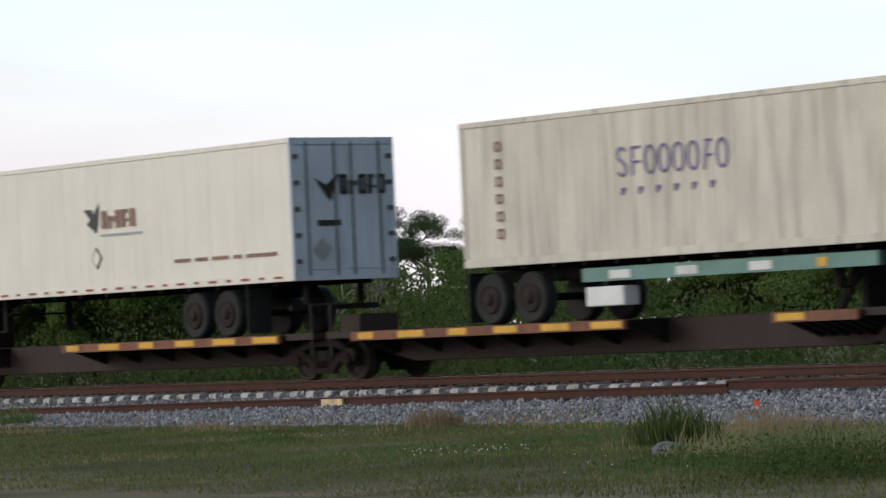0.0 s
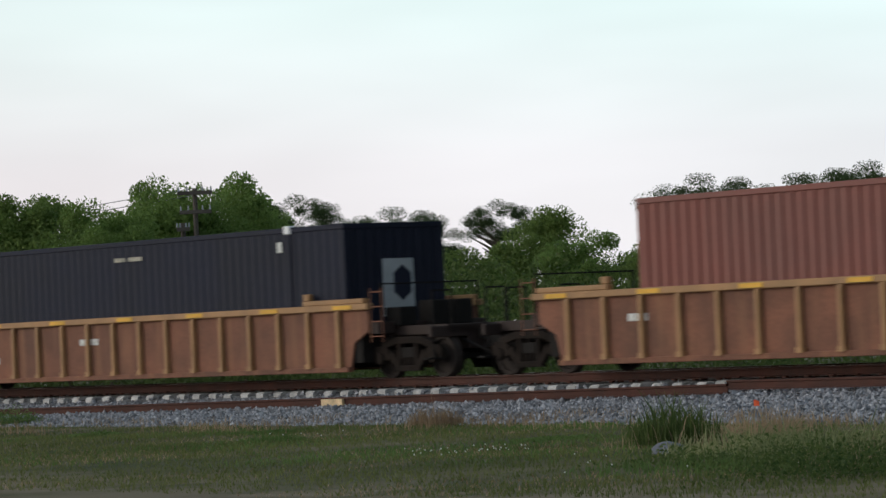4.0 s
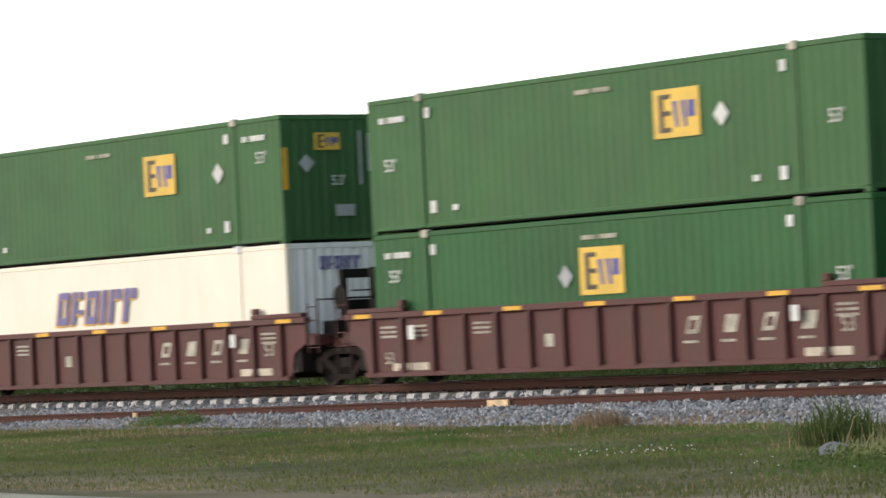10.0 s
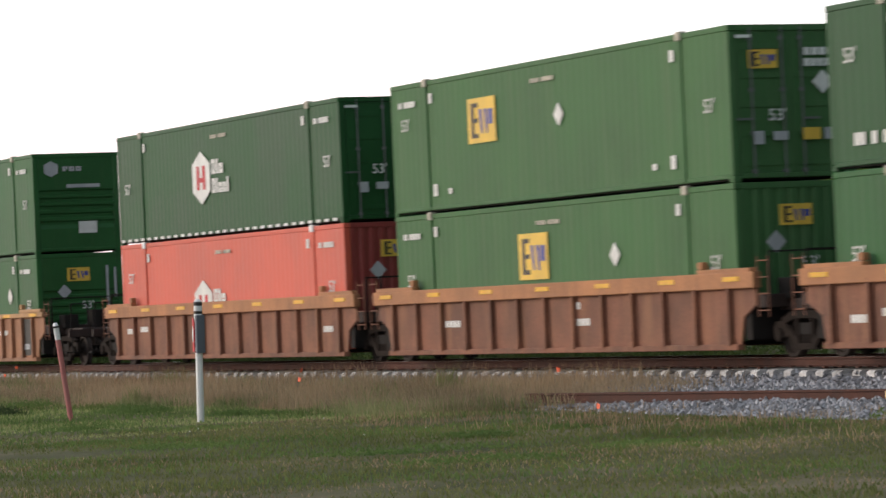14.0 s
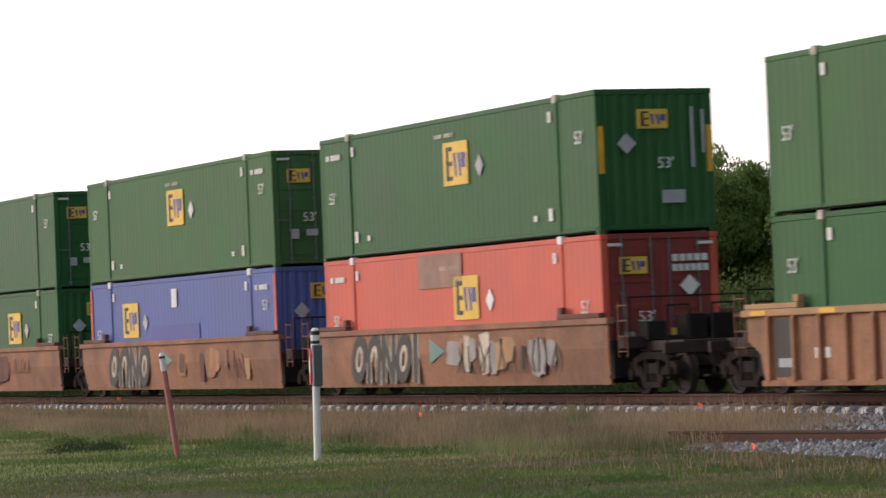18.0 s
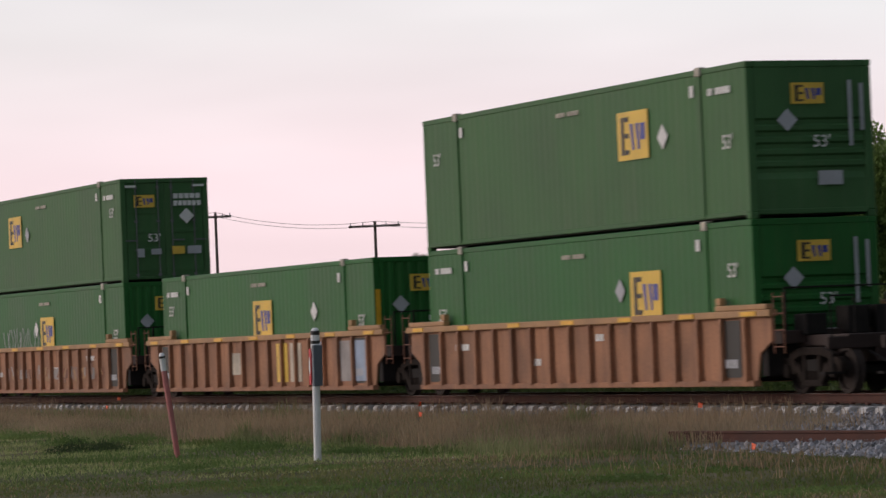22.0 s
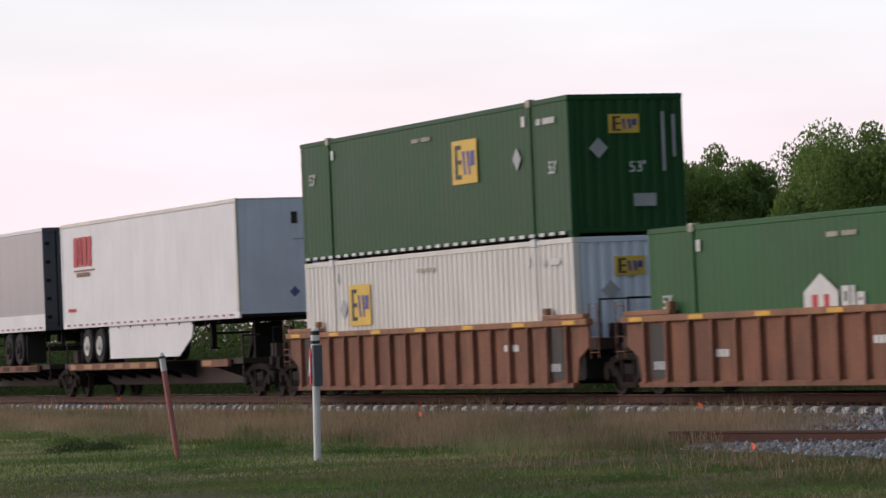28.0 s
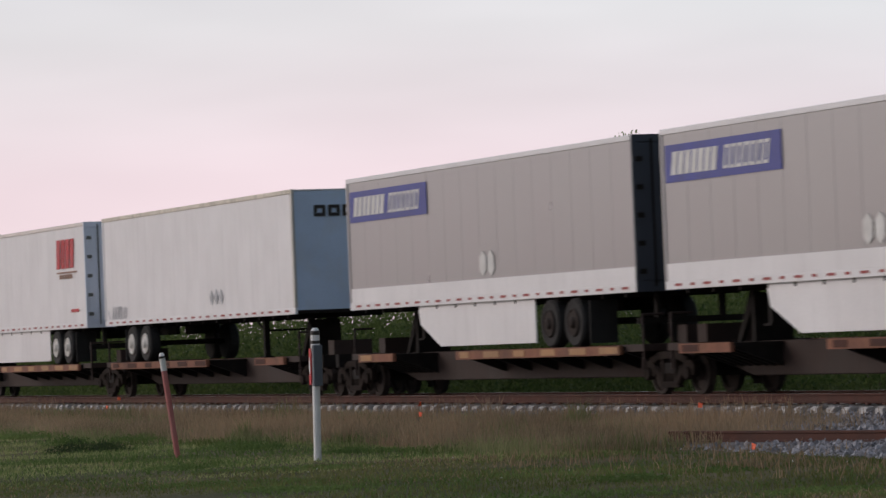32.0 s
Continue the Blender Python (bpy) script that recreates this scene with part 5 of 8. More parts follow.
# a spare rail that lies along the bank, and a second length beyond it
R0, R1 = Vector((-64.0, -6.0, -0.40)), Vector((-30.5, -3.0, -0.22))
spare = thing("spare_rail", "rusty spare rail lying beside the track", "rail", "spare rails")
d_ = R1 - R0
sp = part("rail_length", rail_mesh("rail_length", d_.length, M["rust"]), M["rust"], spare)
spare.matrix_basis = pose(*((R0 + R1) / 2), 0, -math.degrees(math.asin(d_.z / d_.length)), math.degrees(math.atan2(d_.y, d_.x)))
for fx, w in ((0.69, 0.62), (0.33, 0.14)):
    bm_ = B()
    box(bm_, (fx - 0.5) * d_.length - w / 2, (fx - 0.5) * d_.length + w / 2, -0.0825, -0.02, -0.16, -0.03)
    part("paint_patch", bm_, mat("cream_paint_patch", (0.72, 0.52, 0.30), 0.6, 0, 0.3, 6, 40, 0.05), spare, "cream painted patch on the web")
spare2 = thing("spare_rail", "rusty spare rail lying close against the track", "rail", "spare rails")
part("rail_length", rail_mesh("rail_length", 34.0, M["rust"]), M["rust"], spare2)
spare2.matrix_basis = pose(-14.0, -2.2, -0.17, 0, 0, 1.2)


def build_stones():
    """Loose crushed stones on the shoulder and between the ties."""
    r = np.random.RandomState(3)
    n = 48000
    x = r.uniform(-84, -17, n)
    ye = np.interp(x, [-65, -55, -45, -35, -24, -10], [-6.4, -7.5, -7.7, -8.6, -9.8, -11.2])
    y = -1.25 + (ye + 1.0) * r.power(1.3, n)[::-1]
    y = np.where(r.rand(n) < 0.16, r.uniform(-1.25, 1.2, n), y)
    keep = (x > -62 + 6 * r.rand(n)) | (y > -4.2 + r.rand(n))
    x, y = x[keep], y[keep]
    n = len(x)
    ye = ye[keep]
    yy = np.array([-3.6, -2.2, -1.45, -1.25, 1.6])
    zz = np.array([-0.45, -0.39, -0.365, -0.275, -0.275])
    out = np.clip((y + 3.6) / (ye + 3.6), 0, 1)
    z = np.where(y < -3.6, -0.45 - 0.105 * np.minimum(out / 0.62, 1) - 0.09 * np.clip((out - 0.62) / 0.38, 0, 1), np.interp(y, yy, zz)) + r.uniform(-0.012, 0.022, n)
    s = r.uniform(0.028, 0.068, n)
    base = np.array([(1, 0, 0), (-1, 0, 0), (0, 1, 0), (0, -1, 0), (0, 0, 0.8), (0, 0, -0.8)], float)
    v = base[None] * s[:, None, None] * r.uniform(0.6, 1.3, (n, 6, 1)) + r.uniform(-0.3, 0.3, (n, 6, 3)) * s[:, None, None]
    a = r.uniform(0, 6.28, n)
    ca, sa = np.cos(a)[:, None], np.sin(a)[:, None]
    vx = v[:, :, 0] * ca - v[:, :, 1] * sa + x[:, None]
    vy = v[:, :, 0] * sa + v[:, :, 1] * ca + y[:, None]
    vz = v[:, :, 2] + z[:, None]
    vs = np.stack([vx, vy, vz], 2).reshape(-1, 3)
    tri = np.array([(0, 2, 4), (2, 1, 4), (1, 3, 4), (3, 0, 4), (2, 0, 5), (1, 2, 5), (3, 1, 5), (0, 3, 5)])
    fs = (tri[None] + 6 * np.arange(n)[:, None, None]).reshape(-1, 3)
    me = pmesh("ballast_stones", vs.tolist(), fs.tolist(), M["stone"])
    return tagged(new("ballast_stones", me), "loose grey crushed ballast stones", "gravel", kind="stuff")


build_stones()


# ---- plants ----
def blades(name, label, pts, hmin, hmax, width, material, lean=0.5, seed=1, seg=2):
    """Grass: each blade a narrow bent strip that grows from its point (x, y, z, scale)."""
    r = np.random.RandomState(seed)
    p = np.asarray(pts, float)
    n = len(p)
    h = r.uniform(hmin, hmax, n) * p[:, 3]
    a = r.uniform(0, 6.28, n)
    w = width * r.uniform(0.6, 1.3, n)
    l = lean * r.uniform(0.1, 1.0, n) * h
    b = r.uniform(0, 6.28, n)
    dx, dy = np.cos(a) * w, np.sin(a) * w
    lx, ly = np.cos(b) * l, np.sin(b) * l
    z = p[:, 2] - 0.02
    rows = [np.stack([p[:, 0] - dx, p[:, 1] - dy, z], 1), np.stack([p[:, 0] + dx, p[:, 1] + dy, z], 1),
            np.stack([p[:, 0] + dx * 0.7 + lx * 0.35, p[:, 1] + dy * 0.7 + ly * 0.35, z + h * 0.62], 1),
            np.stack([p[:, 0] - dx * 0.7 + lx * 0.35, p[:, 1] - dy * 0.7 + ly * 0.35, z + h * 0.62], 1),
            np.stack([p[:, 0] + lx, p[:, 1] + ly, z + h], 1)]
    vs = np.stack(rows, 1).reshape(-1, 3)
    o = 5 * np.arange(n)
    quads = np.stack([o, o + 1, o + 2, o + 3], 1).tolist()
    tris = np.stack([o + 3, o + 2, o + 4], 1).tolist()
    me = pmesh(name, vs.tolist(), quads + tris, material)
    return tagged(new(name, me), label, "grass", kind="stuff")


def scatter(n, x0, x1, y0, y1, seed, patch=None, thr=0.0, stones=False):
    r = random.Random(seed)
    out = []
    while len(out) < n:
        x, y = r.uniform(x0, x1), r.uniform(y0, y1)
        if x > -62 and not stones and y > shoulder(x) - 0.5 * r.random():
            continue
        if abs(y - path_line(x)) < 0.34:
            continue
        v = noise.noise(Vector((x * (patch or 0.3), y * (patch or 0.3), seed * 3.7)))
        if patch and v < thr + r.uniform(-0.25, 0.25):
            continue
        out.append((x, y, hill(x, y), 1.0 + 0.5 * v))
    return out


blades("lawn", "short mown grass", scatter(120000, -62, -2, -25.2, -8.0, 1, 0.35, -0.45), 0.025, 0.085, 0.009, M["grass"], 0.8, 1)
blades("lawn", "short mown grass beside the dry bank", scatter(60000, -112, -60, -20, -8.0, 5, 0.3, -0.45), 0.025, 0.085, 0.010, M["grass_light"], 0.8, 5)
blades("lawn_edge", "short thin grass along the stones", scatter(9000, -110, -2, -8.2, -7.0, 9, 0.5, -0.1), 0.015, 0.05, 0.009, M["grass"], 0.9, 9)
blades("roadside_grass", "short mown grass beyond the path", scatter(14000, -40, -2, -30, -26.6, 10, 0.35, -0.4), 0.02, 0.06, 0.009, M["grass"], 0.9, 10)
blades("lawn_weeds", "patches of fresher green weeds", scatter(32000, -110, -2, -21, -8.0, 2, 0.30, 0.12), 0.03, 0.09, 0.012, M["grass_fresh"], 0.9, 2)
blades("lawn_straw", "dead straw-coloured grass in the lawn", scatter(36000, -110, -2, -25.5, -8.0, 8, 0.24, 0.05), 0.02, 0.07, 0.009, M["grass_dry"], 1.0, 8)
blades("bank_grass", "tall dry brown grass along the bank", scatter(60000, -140, -62, -8.6, -2.4, 3, 0.5, -0.3), 0.12, 0.42, 0.008, M["bank_grass"], 0.7, 3)
blades("bank_straw", "pale straw stalks standing in the bank grass", scatter(16000, -140, -62, -8.0, -2.4, 13, 0.35, 0.1), 0.25, 0.55, 0.007, M["grass_dry"], 0.5, 13)
blades("bank_green", "green grass growing through the dry bank", scatter(24000, -140, -62, -9.6, -2.6, 14, 0.28, 0.1), 0.10, 0.32, 0.010, M["tall_weed"], 0.7, 14)
blades("bank_patches", "patches of bright green grass along the dry bank", scatter(12000, -112, -60, -18, -8.5, 41, 0.4, 0.25), 0.03, 0.11, 0.013, M["grass_fresh"], 0.9, 41)
blades("bank_weeds", "green weeds among the dry grass", scatter(7000, -125, -63, -10.0, -7.5, 4, 0.5, 0.15), 0.06, 0.18, 0.012, M["brush"], 0.7, 4)
blades("bank_edge", "sparse dry grass growing into the stones", scatter(4200, -62, -8, -11.6, -6.4, 6, 0.6, 0.2, True), 0.06, 0.2, 0.008, M["grass_dry"], 0.7, 6)


def bush(x, y, rad, h, n, material, label, seed, leaf=0.028):
    """A leafy weed mound: small leaves in uneven clumps over a few stems."""
    r = np.random.RandomState(seed)
    k = max(6, int(14 * rad))
    a, q = r.uniform(0, 6.28, k), rad * np.sqrt(r.rand(k))
    cx, cy = x + q * np.cos(a), y + q * np.sin(a)
    ch = h * (1.05 - 0.55 * q / rad) * r.uniform(0.6, 1.1, k)
    i = r.randint(0, k, n)
    sp_ = 0.22 * rad + 0.06
    px, py = cx[i] + r.normal(0, sp_, n), cy[i] + r.normal(0, sp_, n)
    z = hill(x, y) + ch[i] * r.rand(n) ** 0.7 * np.exp(-((px - cx[i]) ** 2 + (py - cy[i]) ** 2) / (4 * sp_ * sp_))
    p = np.stack([px, py, z], 1)
    s_ = r.uniform(0.5, 1.2, n) * leaf
    u = r.normal(0, 1, (n, 3)) + np.array([0, 0, 0.6])
    u /= np.linalg.norm(u, axis=1)[:, None]
    w = np.cross(u, r.normal(0, 1, (n, 3)))
    w /= np.linalg.norm(w, axis=1)[:, None]
    a_, b_ = u * s_[:, None], w * s_[:, None] * 0.45
    vs = np.stack([p - a_, p - b_, p + a_, p + b_], 1).reshape(-1, 3)
    o = 4 * np.arange(n)
    me = pmesh("weed_bush", vs.tolist(), np.stack([o, o + 1, o + 2, o + 3], 1).tolist(), material)
    return tagged(new("weed_bush", me), label, "weed", kind="stuff")


def clump(x, y, n, rad, h, material, name, label, seed, width=0.012, lean=0.6):
    r = random.Random(seed)
    pts = []
    for i in range(n):
        a, q = r.uniform(0, 6.28), rad * math.sqrt(r.random())
        px, py = x + q * math.cos(a), y + q * math.sin(a)
        pts.append((px, py, hill(px, py), (1.15 - 0.6 * q / rad) * r.uniform(0.6, 1.1)))
    ob = blades(name, label, pts, h * 0.5, h, width, material, lean, seed)
    ob["category"] = "weed"
    return ob


clump(-16.5, -16.48, 560, 0.62, 0.85, M["brush"], "weed_clump", "tall olive weed with narrow leaves at the edge of the grass", 11, 0.012, 0.55)
bush(-16.4, -16.6, 0.5, 0.5, 1300, M["brush"], "leafy olive weed under taller stalks", 111)
clump(-10.2, -19.2, 900, 1.5, 0.6, M["tall_weed"], "weed_clump", "rank olive grass in a wide tuft", 112, 0.011, 0.8)
clump(-12.9, -18.2, 500, 1.2, 0.5, M["tall_weed"], "weed_clump", "rank olive grass in a low tuft", 113, 0.011, 0.8)
clump(-15.85, -17.04, 60, 0.9, 0.6, M["grass_dry"], "weed_clump", "dry grass stalks round a weed", 12, 0.006)
bush(-11.32, -19.28, 1.5, 0.42, 5200, M["brush"], "low bushy olive green weeds", 13)
bush(-7.41, -21.02, 1.9, 0.62, 9000, M["brush"], "bushy green weeds in deep grass", 14)
clump(-8.66, -19.67, 420, 1.6, 0.5, M["grass_dry"], "weed_clump", "dry brown grass stalks", 15, 0.006)
clump(-10.57, -20.33, 700, 2.2, 0.26, M["grass_fresh"], "weed_clump", "rank green grass", 23, 0.010)
clump(-27.88, -14.54, 420, 0.55, 0.22, M["grass_fresh"], "weed_clump", "small bright green weed tuft", 16, 0.012)
clump(-30.48, -9.47, 420, 0.5, 0.5, M["grass_dry"], "weed_clump", "dry brown grass tuft beside the stones", 17, 0.008)
bush(-48.28, -6.82, 0.75, 0.5, 3000, M["grass_fresh"], "leafy green weeds beside the stones", 18, 0.03)
bush(-77.0, -12.0, 0.62, 0.34, 2200, M["leaf_dark"], "low dark green weed in the lawn", 19, 0.03)
clump(-104.35, -4.41, 300, 0.6, 0.5, M["brush"], "weed_clump", "green weed in dry grass", 20, 0.014)
clump(-69.47, -3.57, 900, 1.5, 0.6, M["grass_dry"], "weed_clump", "tall dry grass at the end of the spare rail", 21, 0.008)
clump(-18.81, -12.81, 420, 0.7, 0.5, M["grass_dry"], "weed_clump", "dry grass tuft beside the stones", 22, 0.008)


rb_ = random.Random(99)
for k_ in range(34):
    x_, y_ = rb_.uniform(-112, -61), rb_.uniform(-8.6, -3.6)
    clump(x_, y_, 240, rb_.uniform(0.3, 0.9), rb_.uniform(0.4, 0.95), M[("grass_dry", "bank_grass", "tall_weed")[k_ % 3]], "weed_clump", ("tall dry brown grass clump on the bank", "tangled brown and green grass on the bank", "olive green weed stalks on the bank")[k_ % 3], 200 + k_, 0.008)
for k_ in range(12):
    x_, y_ = rb_.uniform(-108, -62), rb_.uniform(-10.5, -8.2)
    bush(x_, y_, rb_.uniform(0.4, 1.0), rb_.uniform(0.14, 0.32), 1100, M["grass_fresh"], "low green weeds at the foot of the bank", 300 + k_, 0.03)
for k_ in range(16):
    x_, y_ = rb_.uniform(-80, -14), rb_.uniform(-17.5, -10.5)
    if y_ > shoulder(x_) - 0.8:
        continue
    bush(x_, y_, rb_.uniform(0.5, 1.3), rb_.uniform(0.06, 0.12), 1000, M["grass_fresh"], "flat patch of bright green weeds in the lawn", 340 + k_, 0.03)


def flowers(name, n, x, y, rad, seed):
    r = random.Random(seed)
    bm = B()
    for i in range(n):
        a, q = r.uniform(0, 6.28), rad * math.sqrt(r.random())
        px, py = x + q * math.cos(a), y + q * math.sin(a)
        z = hill(px, py) + r.uniform(0.05, 0.13)
        s = r.uniform(0.005, 0.010)
        prism_yz(bm, [(py - s, z), (py, z - s), (py + s, z), (py, z + s)], px - 0.006, px + 0.006)
    return tagged(new(name, finish(name, bm, M["petal"])), "scattered small white wildflowers in the grass", "flowers", kind="stuff")


flowers("wildflowers", 40, -17.55, -18.93, 0.8, 31)
flowers("wildflowers", 18, -10.67, -20.64, 3.0, 32)
flowers("wildflowers", 14, -56.15, -11.05, 5.0, 33)
flowers("wildflowers", 8, -27.62, -14.1, 1.0, 34)


def crown_mesh(name, kind, seed, leaves, material):
    """A crown of unit size (radius 1, base at z = 0, top at z = 2): leaves in uneven clumps with gaps."""
    r = np.random.RandomState(seed)
    nb = 60 if kind != "pine" else 34
    cs = []
    while len(cs) < nb:
        c = r.uniform(-1, 1, 3)
        d = np.linalg.norm(c)
        if d > 0.86 or d < 0.15:
            continue
        if kind == "pine" and c[2] < -0.25:
            continue
        cs.append(c)
    cs = np.array(cs)
    rad = r.uniform(0.16, 0.36, nb)
    idx = r.randint(0, nb, leaves)
    q = r.normal(0, 1, (leaves, 3))
    q /= np.linalg.norm(q, axis=1)[:, None]
    q *= (r.rand(leaves) ** 0.45)[:, None]
    p = cs[idx] + q * rad[idx][:, None] * np.array([1.0, 1.0, 0.75])
    p = p * np.array([1.0, 1.0, 1.0]) + np.array([0, 0, 1.0])
    s = r.uniform(0.012, 0.028, leaves) * (0.8 if kind == "pine" else 1.0)
    u = r.normal(0, 1, (leaves, 3))
    u /= np.linalg.norm(u, axis=1)[:, None]
    w = np.cross(u, r.normal(0, 1, (leaves, 3)))
    w /= np.linalg.norm(w, axis=1)[:, None]
    a = u * s[:, None]
    b = w * s[:, None] * 0.55
    vs = np.stack([p - a, p - b, p + a, p + b], 1).reshape(-1, 3)
    o = 4 * np.arange(leaves)
    fs = np.stack([o, o + 1, o + 2, o + 3], 1)
    return pmesh(name, vs.tolist(), fs.tolist(), material)


CROWNS = {
    "oak": [crown_mesh("crown", "oak", 40 + i, 46000, M["leaf_oak"]) for i in range(3)],
    "light": [crown_mesh("crown", "oak", 50 + i, 40000, M["leaf_light"]) for i in range(2)],
    "pine": [crown_mesh("crown", "pine", 60 + i, 26000, M["leaf_dark"]) for i in range(2)],
}


def tree(x, y, top, rad, kind, i):
    r = random.Random(i * 7 + 3)
    g = hill(x, y)
    total = top - g
    names = {"oak": "broadleaf_tree", "light": "broadleaf_tree", "pine": "pine_tree"}
    labels = {"oak": "dense green broadleaf tree behind the track", "light": "lighter green leafy tree in the scrub behind the track", "pine": "dark flat-crowned pine behind the track"}
    root = thing(names[kind], labels[kind], "tree", "trees behind the track")
    root.location = (x, y, g)
    root.rotation_euler = (0, 0, r.uniform(0, 6.28))
    rad *= 1.9
    cz = total * (0.5 if kind == "pine" else 0.12)
    ch = total - cz
    if kind == "pine":
        cz = max(cz, total - 1.5 * rad)
        ch = total - cz
    bm = B()
    px, py = r.uniform(-0.2, 0.2), r.uniform(-0.2, 0.2)
    tube(bm, (0, 0, -0.1), (px, py, cz + ch * 0.45), total * 0.022 + 0.05, total * 0.012, 8)
    for j in range(6):
        a = r.uniform(0, 6.28)
        z0 = cz + ch * r.uniform(0.0, 0.4)
        f = z0 / (cz + ch * 0.45)
        tube(bm, (px * f, py * f, z0), (math.cos(a) * rad * 0.7, math.sin(a) * rad * 0.7, z0 + ch * r.uniform(0.15, 0.4)), total * 0.010 + 0.02, 0.015, 6)
    part("trunk", bm, M["bark"], root)
    c = part("crown", CROWNS[kind][i % len(CROWNS[kind])], M["leaf_oak"], root)
    c.matrix_basis = Matrix.Translation((px, py, cz)) @ Matrix.Diagonal((rad, rad, ch / 1.87, 1))
    return root


TREES = [
    (-82.3, 13.8, 5.5, 1.6, "light"), (-81.3, 15.2, 5.55, 1.55, "light"), (-78.7, 15.2, 5.1, 1.3, "oak"), (-82.8, 19.6, 5.85, 1.75, "oak"),
    (-84.1, 22.4, 6.45, 1.6, "oak"), (-86.3, 25.5, 5.85, 1.2, "oak"), (-107.5, 42.7, 6.64, 1.1, "pine"), (-108.4, 45.0, 6.01, 0.8, "pine"),
    (-121.0, 57.9, 6.61, 1.6, "pine"), (-116.1, 56.2, 5.81, 1.0, "pine"), (-102.6, 49.5, 6.11, 0.9, "pine"), (-90.0, 41.4, 5.24, 1.3, "light"),
    (-97.4, 56.4, 6.76, 1.5, "pine"), (-98.3, 63.4, 6.96, 1.8, "pine"), (-93.5, 61.5, 6.95, 1.4, "pine"), (-64.5, 30.4, 3.83, 1.4, "light"),
    (-62.0, 30.4, 4.11, 1.5, "light"), (-61.0, 31.7, 4.18, 1.5, "light"), (-65.6, 29.1, 3.45, 1.4, "light"), (-68.4, 28.8, 3.28, 1.4, "light"),
    (-74.0, 21.4, 3.73, 1.2, "oak"), (-73.5, 25.4, 3.37, 1.2, "light"), (-76.7, 21.2, 3.86, 1.1, "oak"), (-71.4, 28.1, 3.61, 1.2, "oak"),
    (-83.0, 12.9, 5.4, 1.4, "oak"), (-127.0, 19.7, 7.21, 1.0, "oak"), (-126.3, 21.6, 7.17, 1.6, "oak"), (-123.8, 22.4, 7.81, 1.6, "oak"),
    (-123.3, 24.1, 7.63, 1.3, "oak"), (-122.5, 26.1, 7.05, 1.4, "oak"), (-116.4, 24.9, 7.44, 0.9, "oak"), (-114.0, 25.5, 7.64, 1.4, "oak"),
    (-108.9, 26.4, 6.87, 1.4, "oak"), (-265.8, 38.7, 9.86, 2.4, "oak"), (-264.6, 42.1, 9.88, 2.2, "oak"), (-263.8, 44.5, 8.91, 1.4, "oak"),
    (-256.3, 65.1, 7.5, 0.7, "pine"), (-127.4, 18.6, 5.07, 1.0, "oak"), (-129.8, 17.9, 3.81, 1.0, "oak"),
    (-114.6, 25.0, 7.55, 1.5, "oak"), (-112.9, 26.0, 7.35, 1.4, "oak"), (-83.4, 20.5, 5.95, 1.3, "oak"),
]
for i_, t_ in enumerate(TREES):
    tree(*t_, i_)


def palm(x, y, z, rad, seed):
    """A fan palm: a trunk under a round head of pleated fans, each a bundle of narrow blades."""
    r = random.Random(seed)
    g = hill(x, y)
    root = thing("palm_tree", "dark fan palm with a shaggy round head", "tree", "trees behind the track")
    root.location = (x, y, g)
    bm = B()
    tube(bm, (0, 0, -0.1), (0.1, 0, z - g), 0.17, 0.14, 10)
    part("trunk", bm, M["bark"], root)
    bm = B()
    for i in range(46):
        a, el_ = r.uniform(0, 6.28), math.asin(r.uniform(-0.75, 1.0))
        d = Vector((math.cos(a) * math.cos(el_), math.sin(a) * math.cos(el_), math.sin(el_)))
        s = d.cross(Vector((0, 0, 1))).normalized() if abs(d.z) < 0.99 else Vector((1, 0, 0))
        u = d.cross(s)
        p0 = Vector((0.1, 0, z - g)) + d * rad * 0.42
        for j in range(15):
            f = (j - 7) / 7 * 1.25
            w = (d * math.cos(f) + s * math.sin(f)).normalized()
            tip = p0 + w * rad * r.uniform(0.5, 0.62) + Vector((0, 0, -0.10 * rad * abs(f)))
            e = u.cross(w) * rad * 0.03
            q = [bm.verts.new(v) for v in (p0, p0 + w * rad * 0.25 - e, tip, p0 + w * rad * 0.25 + e)]
            bm.faces.new(q)
        tube(bm, (0.1, 0, z - g), p0, 0.02, None, 4)
    part("crown", bm, M["leaf_dark"], root)


palm(-93.7, 44.6, 4.2, 1.25, 5)


def bare_tree(x, y, h, seed):
    r = random.Random(seed)
    g = hill(x, y)
    root = thing("bare_tree", "pale leafless forked tree in the scrub", "tree", "trees behind the track")
    root.location = (x, y, g)
    bm = B()

    def limb(p, d, l, rad, depth):
        q = p + d * l
        tube(bm, p, q, rad, rad * 0.62, 6)
        if depth:
            for k in range(3 if depth > 1 else 2):
                e = (d + Vector((r.uniform(-0.7, 0.7), r.uniform(-0.7, 0.7), r.uniform(-0.1, 0.5)))).normalized()
                limb(q, e, l * r.uniform(0.5, 0.75), rad * 0.6, depth - 1)

    limb(Vector((0, 0, -0.1)), Vector((0.05, 0, 1)), h * 0.42, 0.09, 4)
    part("trunk", bm, M["bark_pale"], root)


bare_tree(-71.85, 18.4, 4.37, 3)
bare_tree(-70.9, 19.6, 3.55, 8)


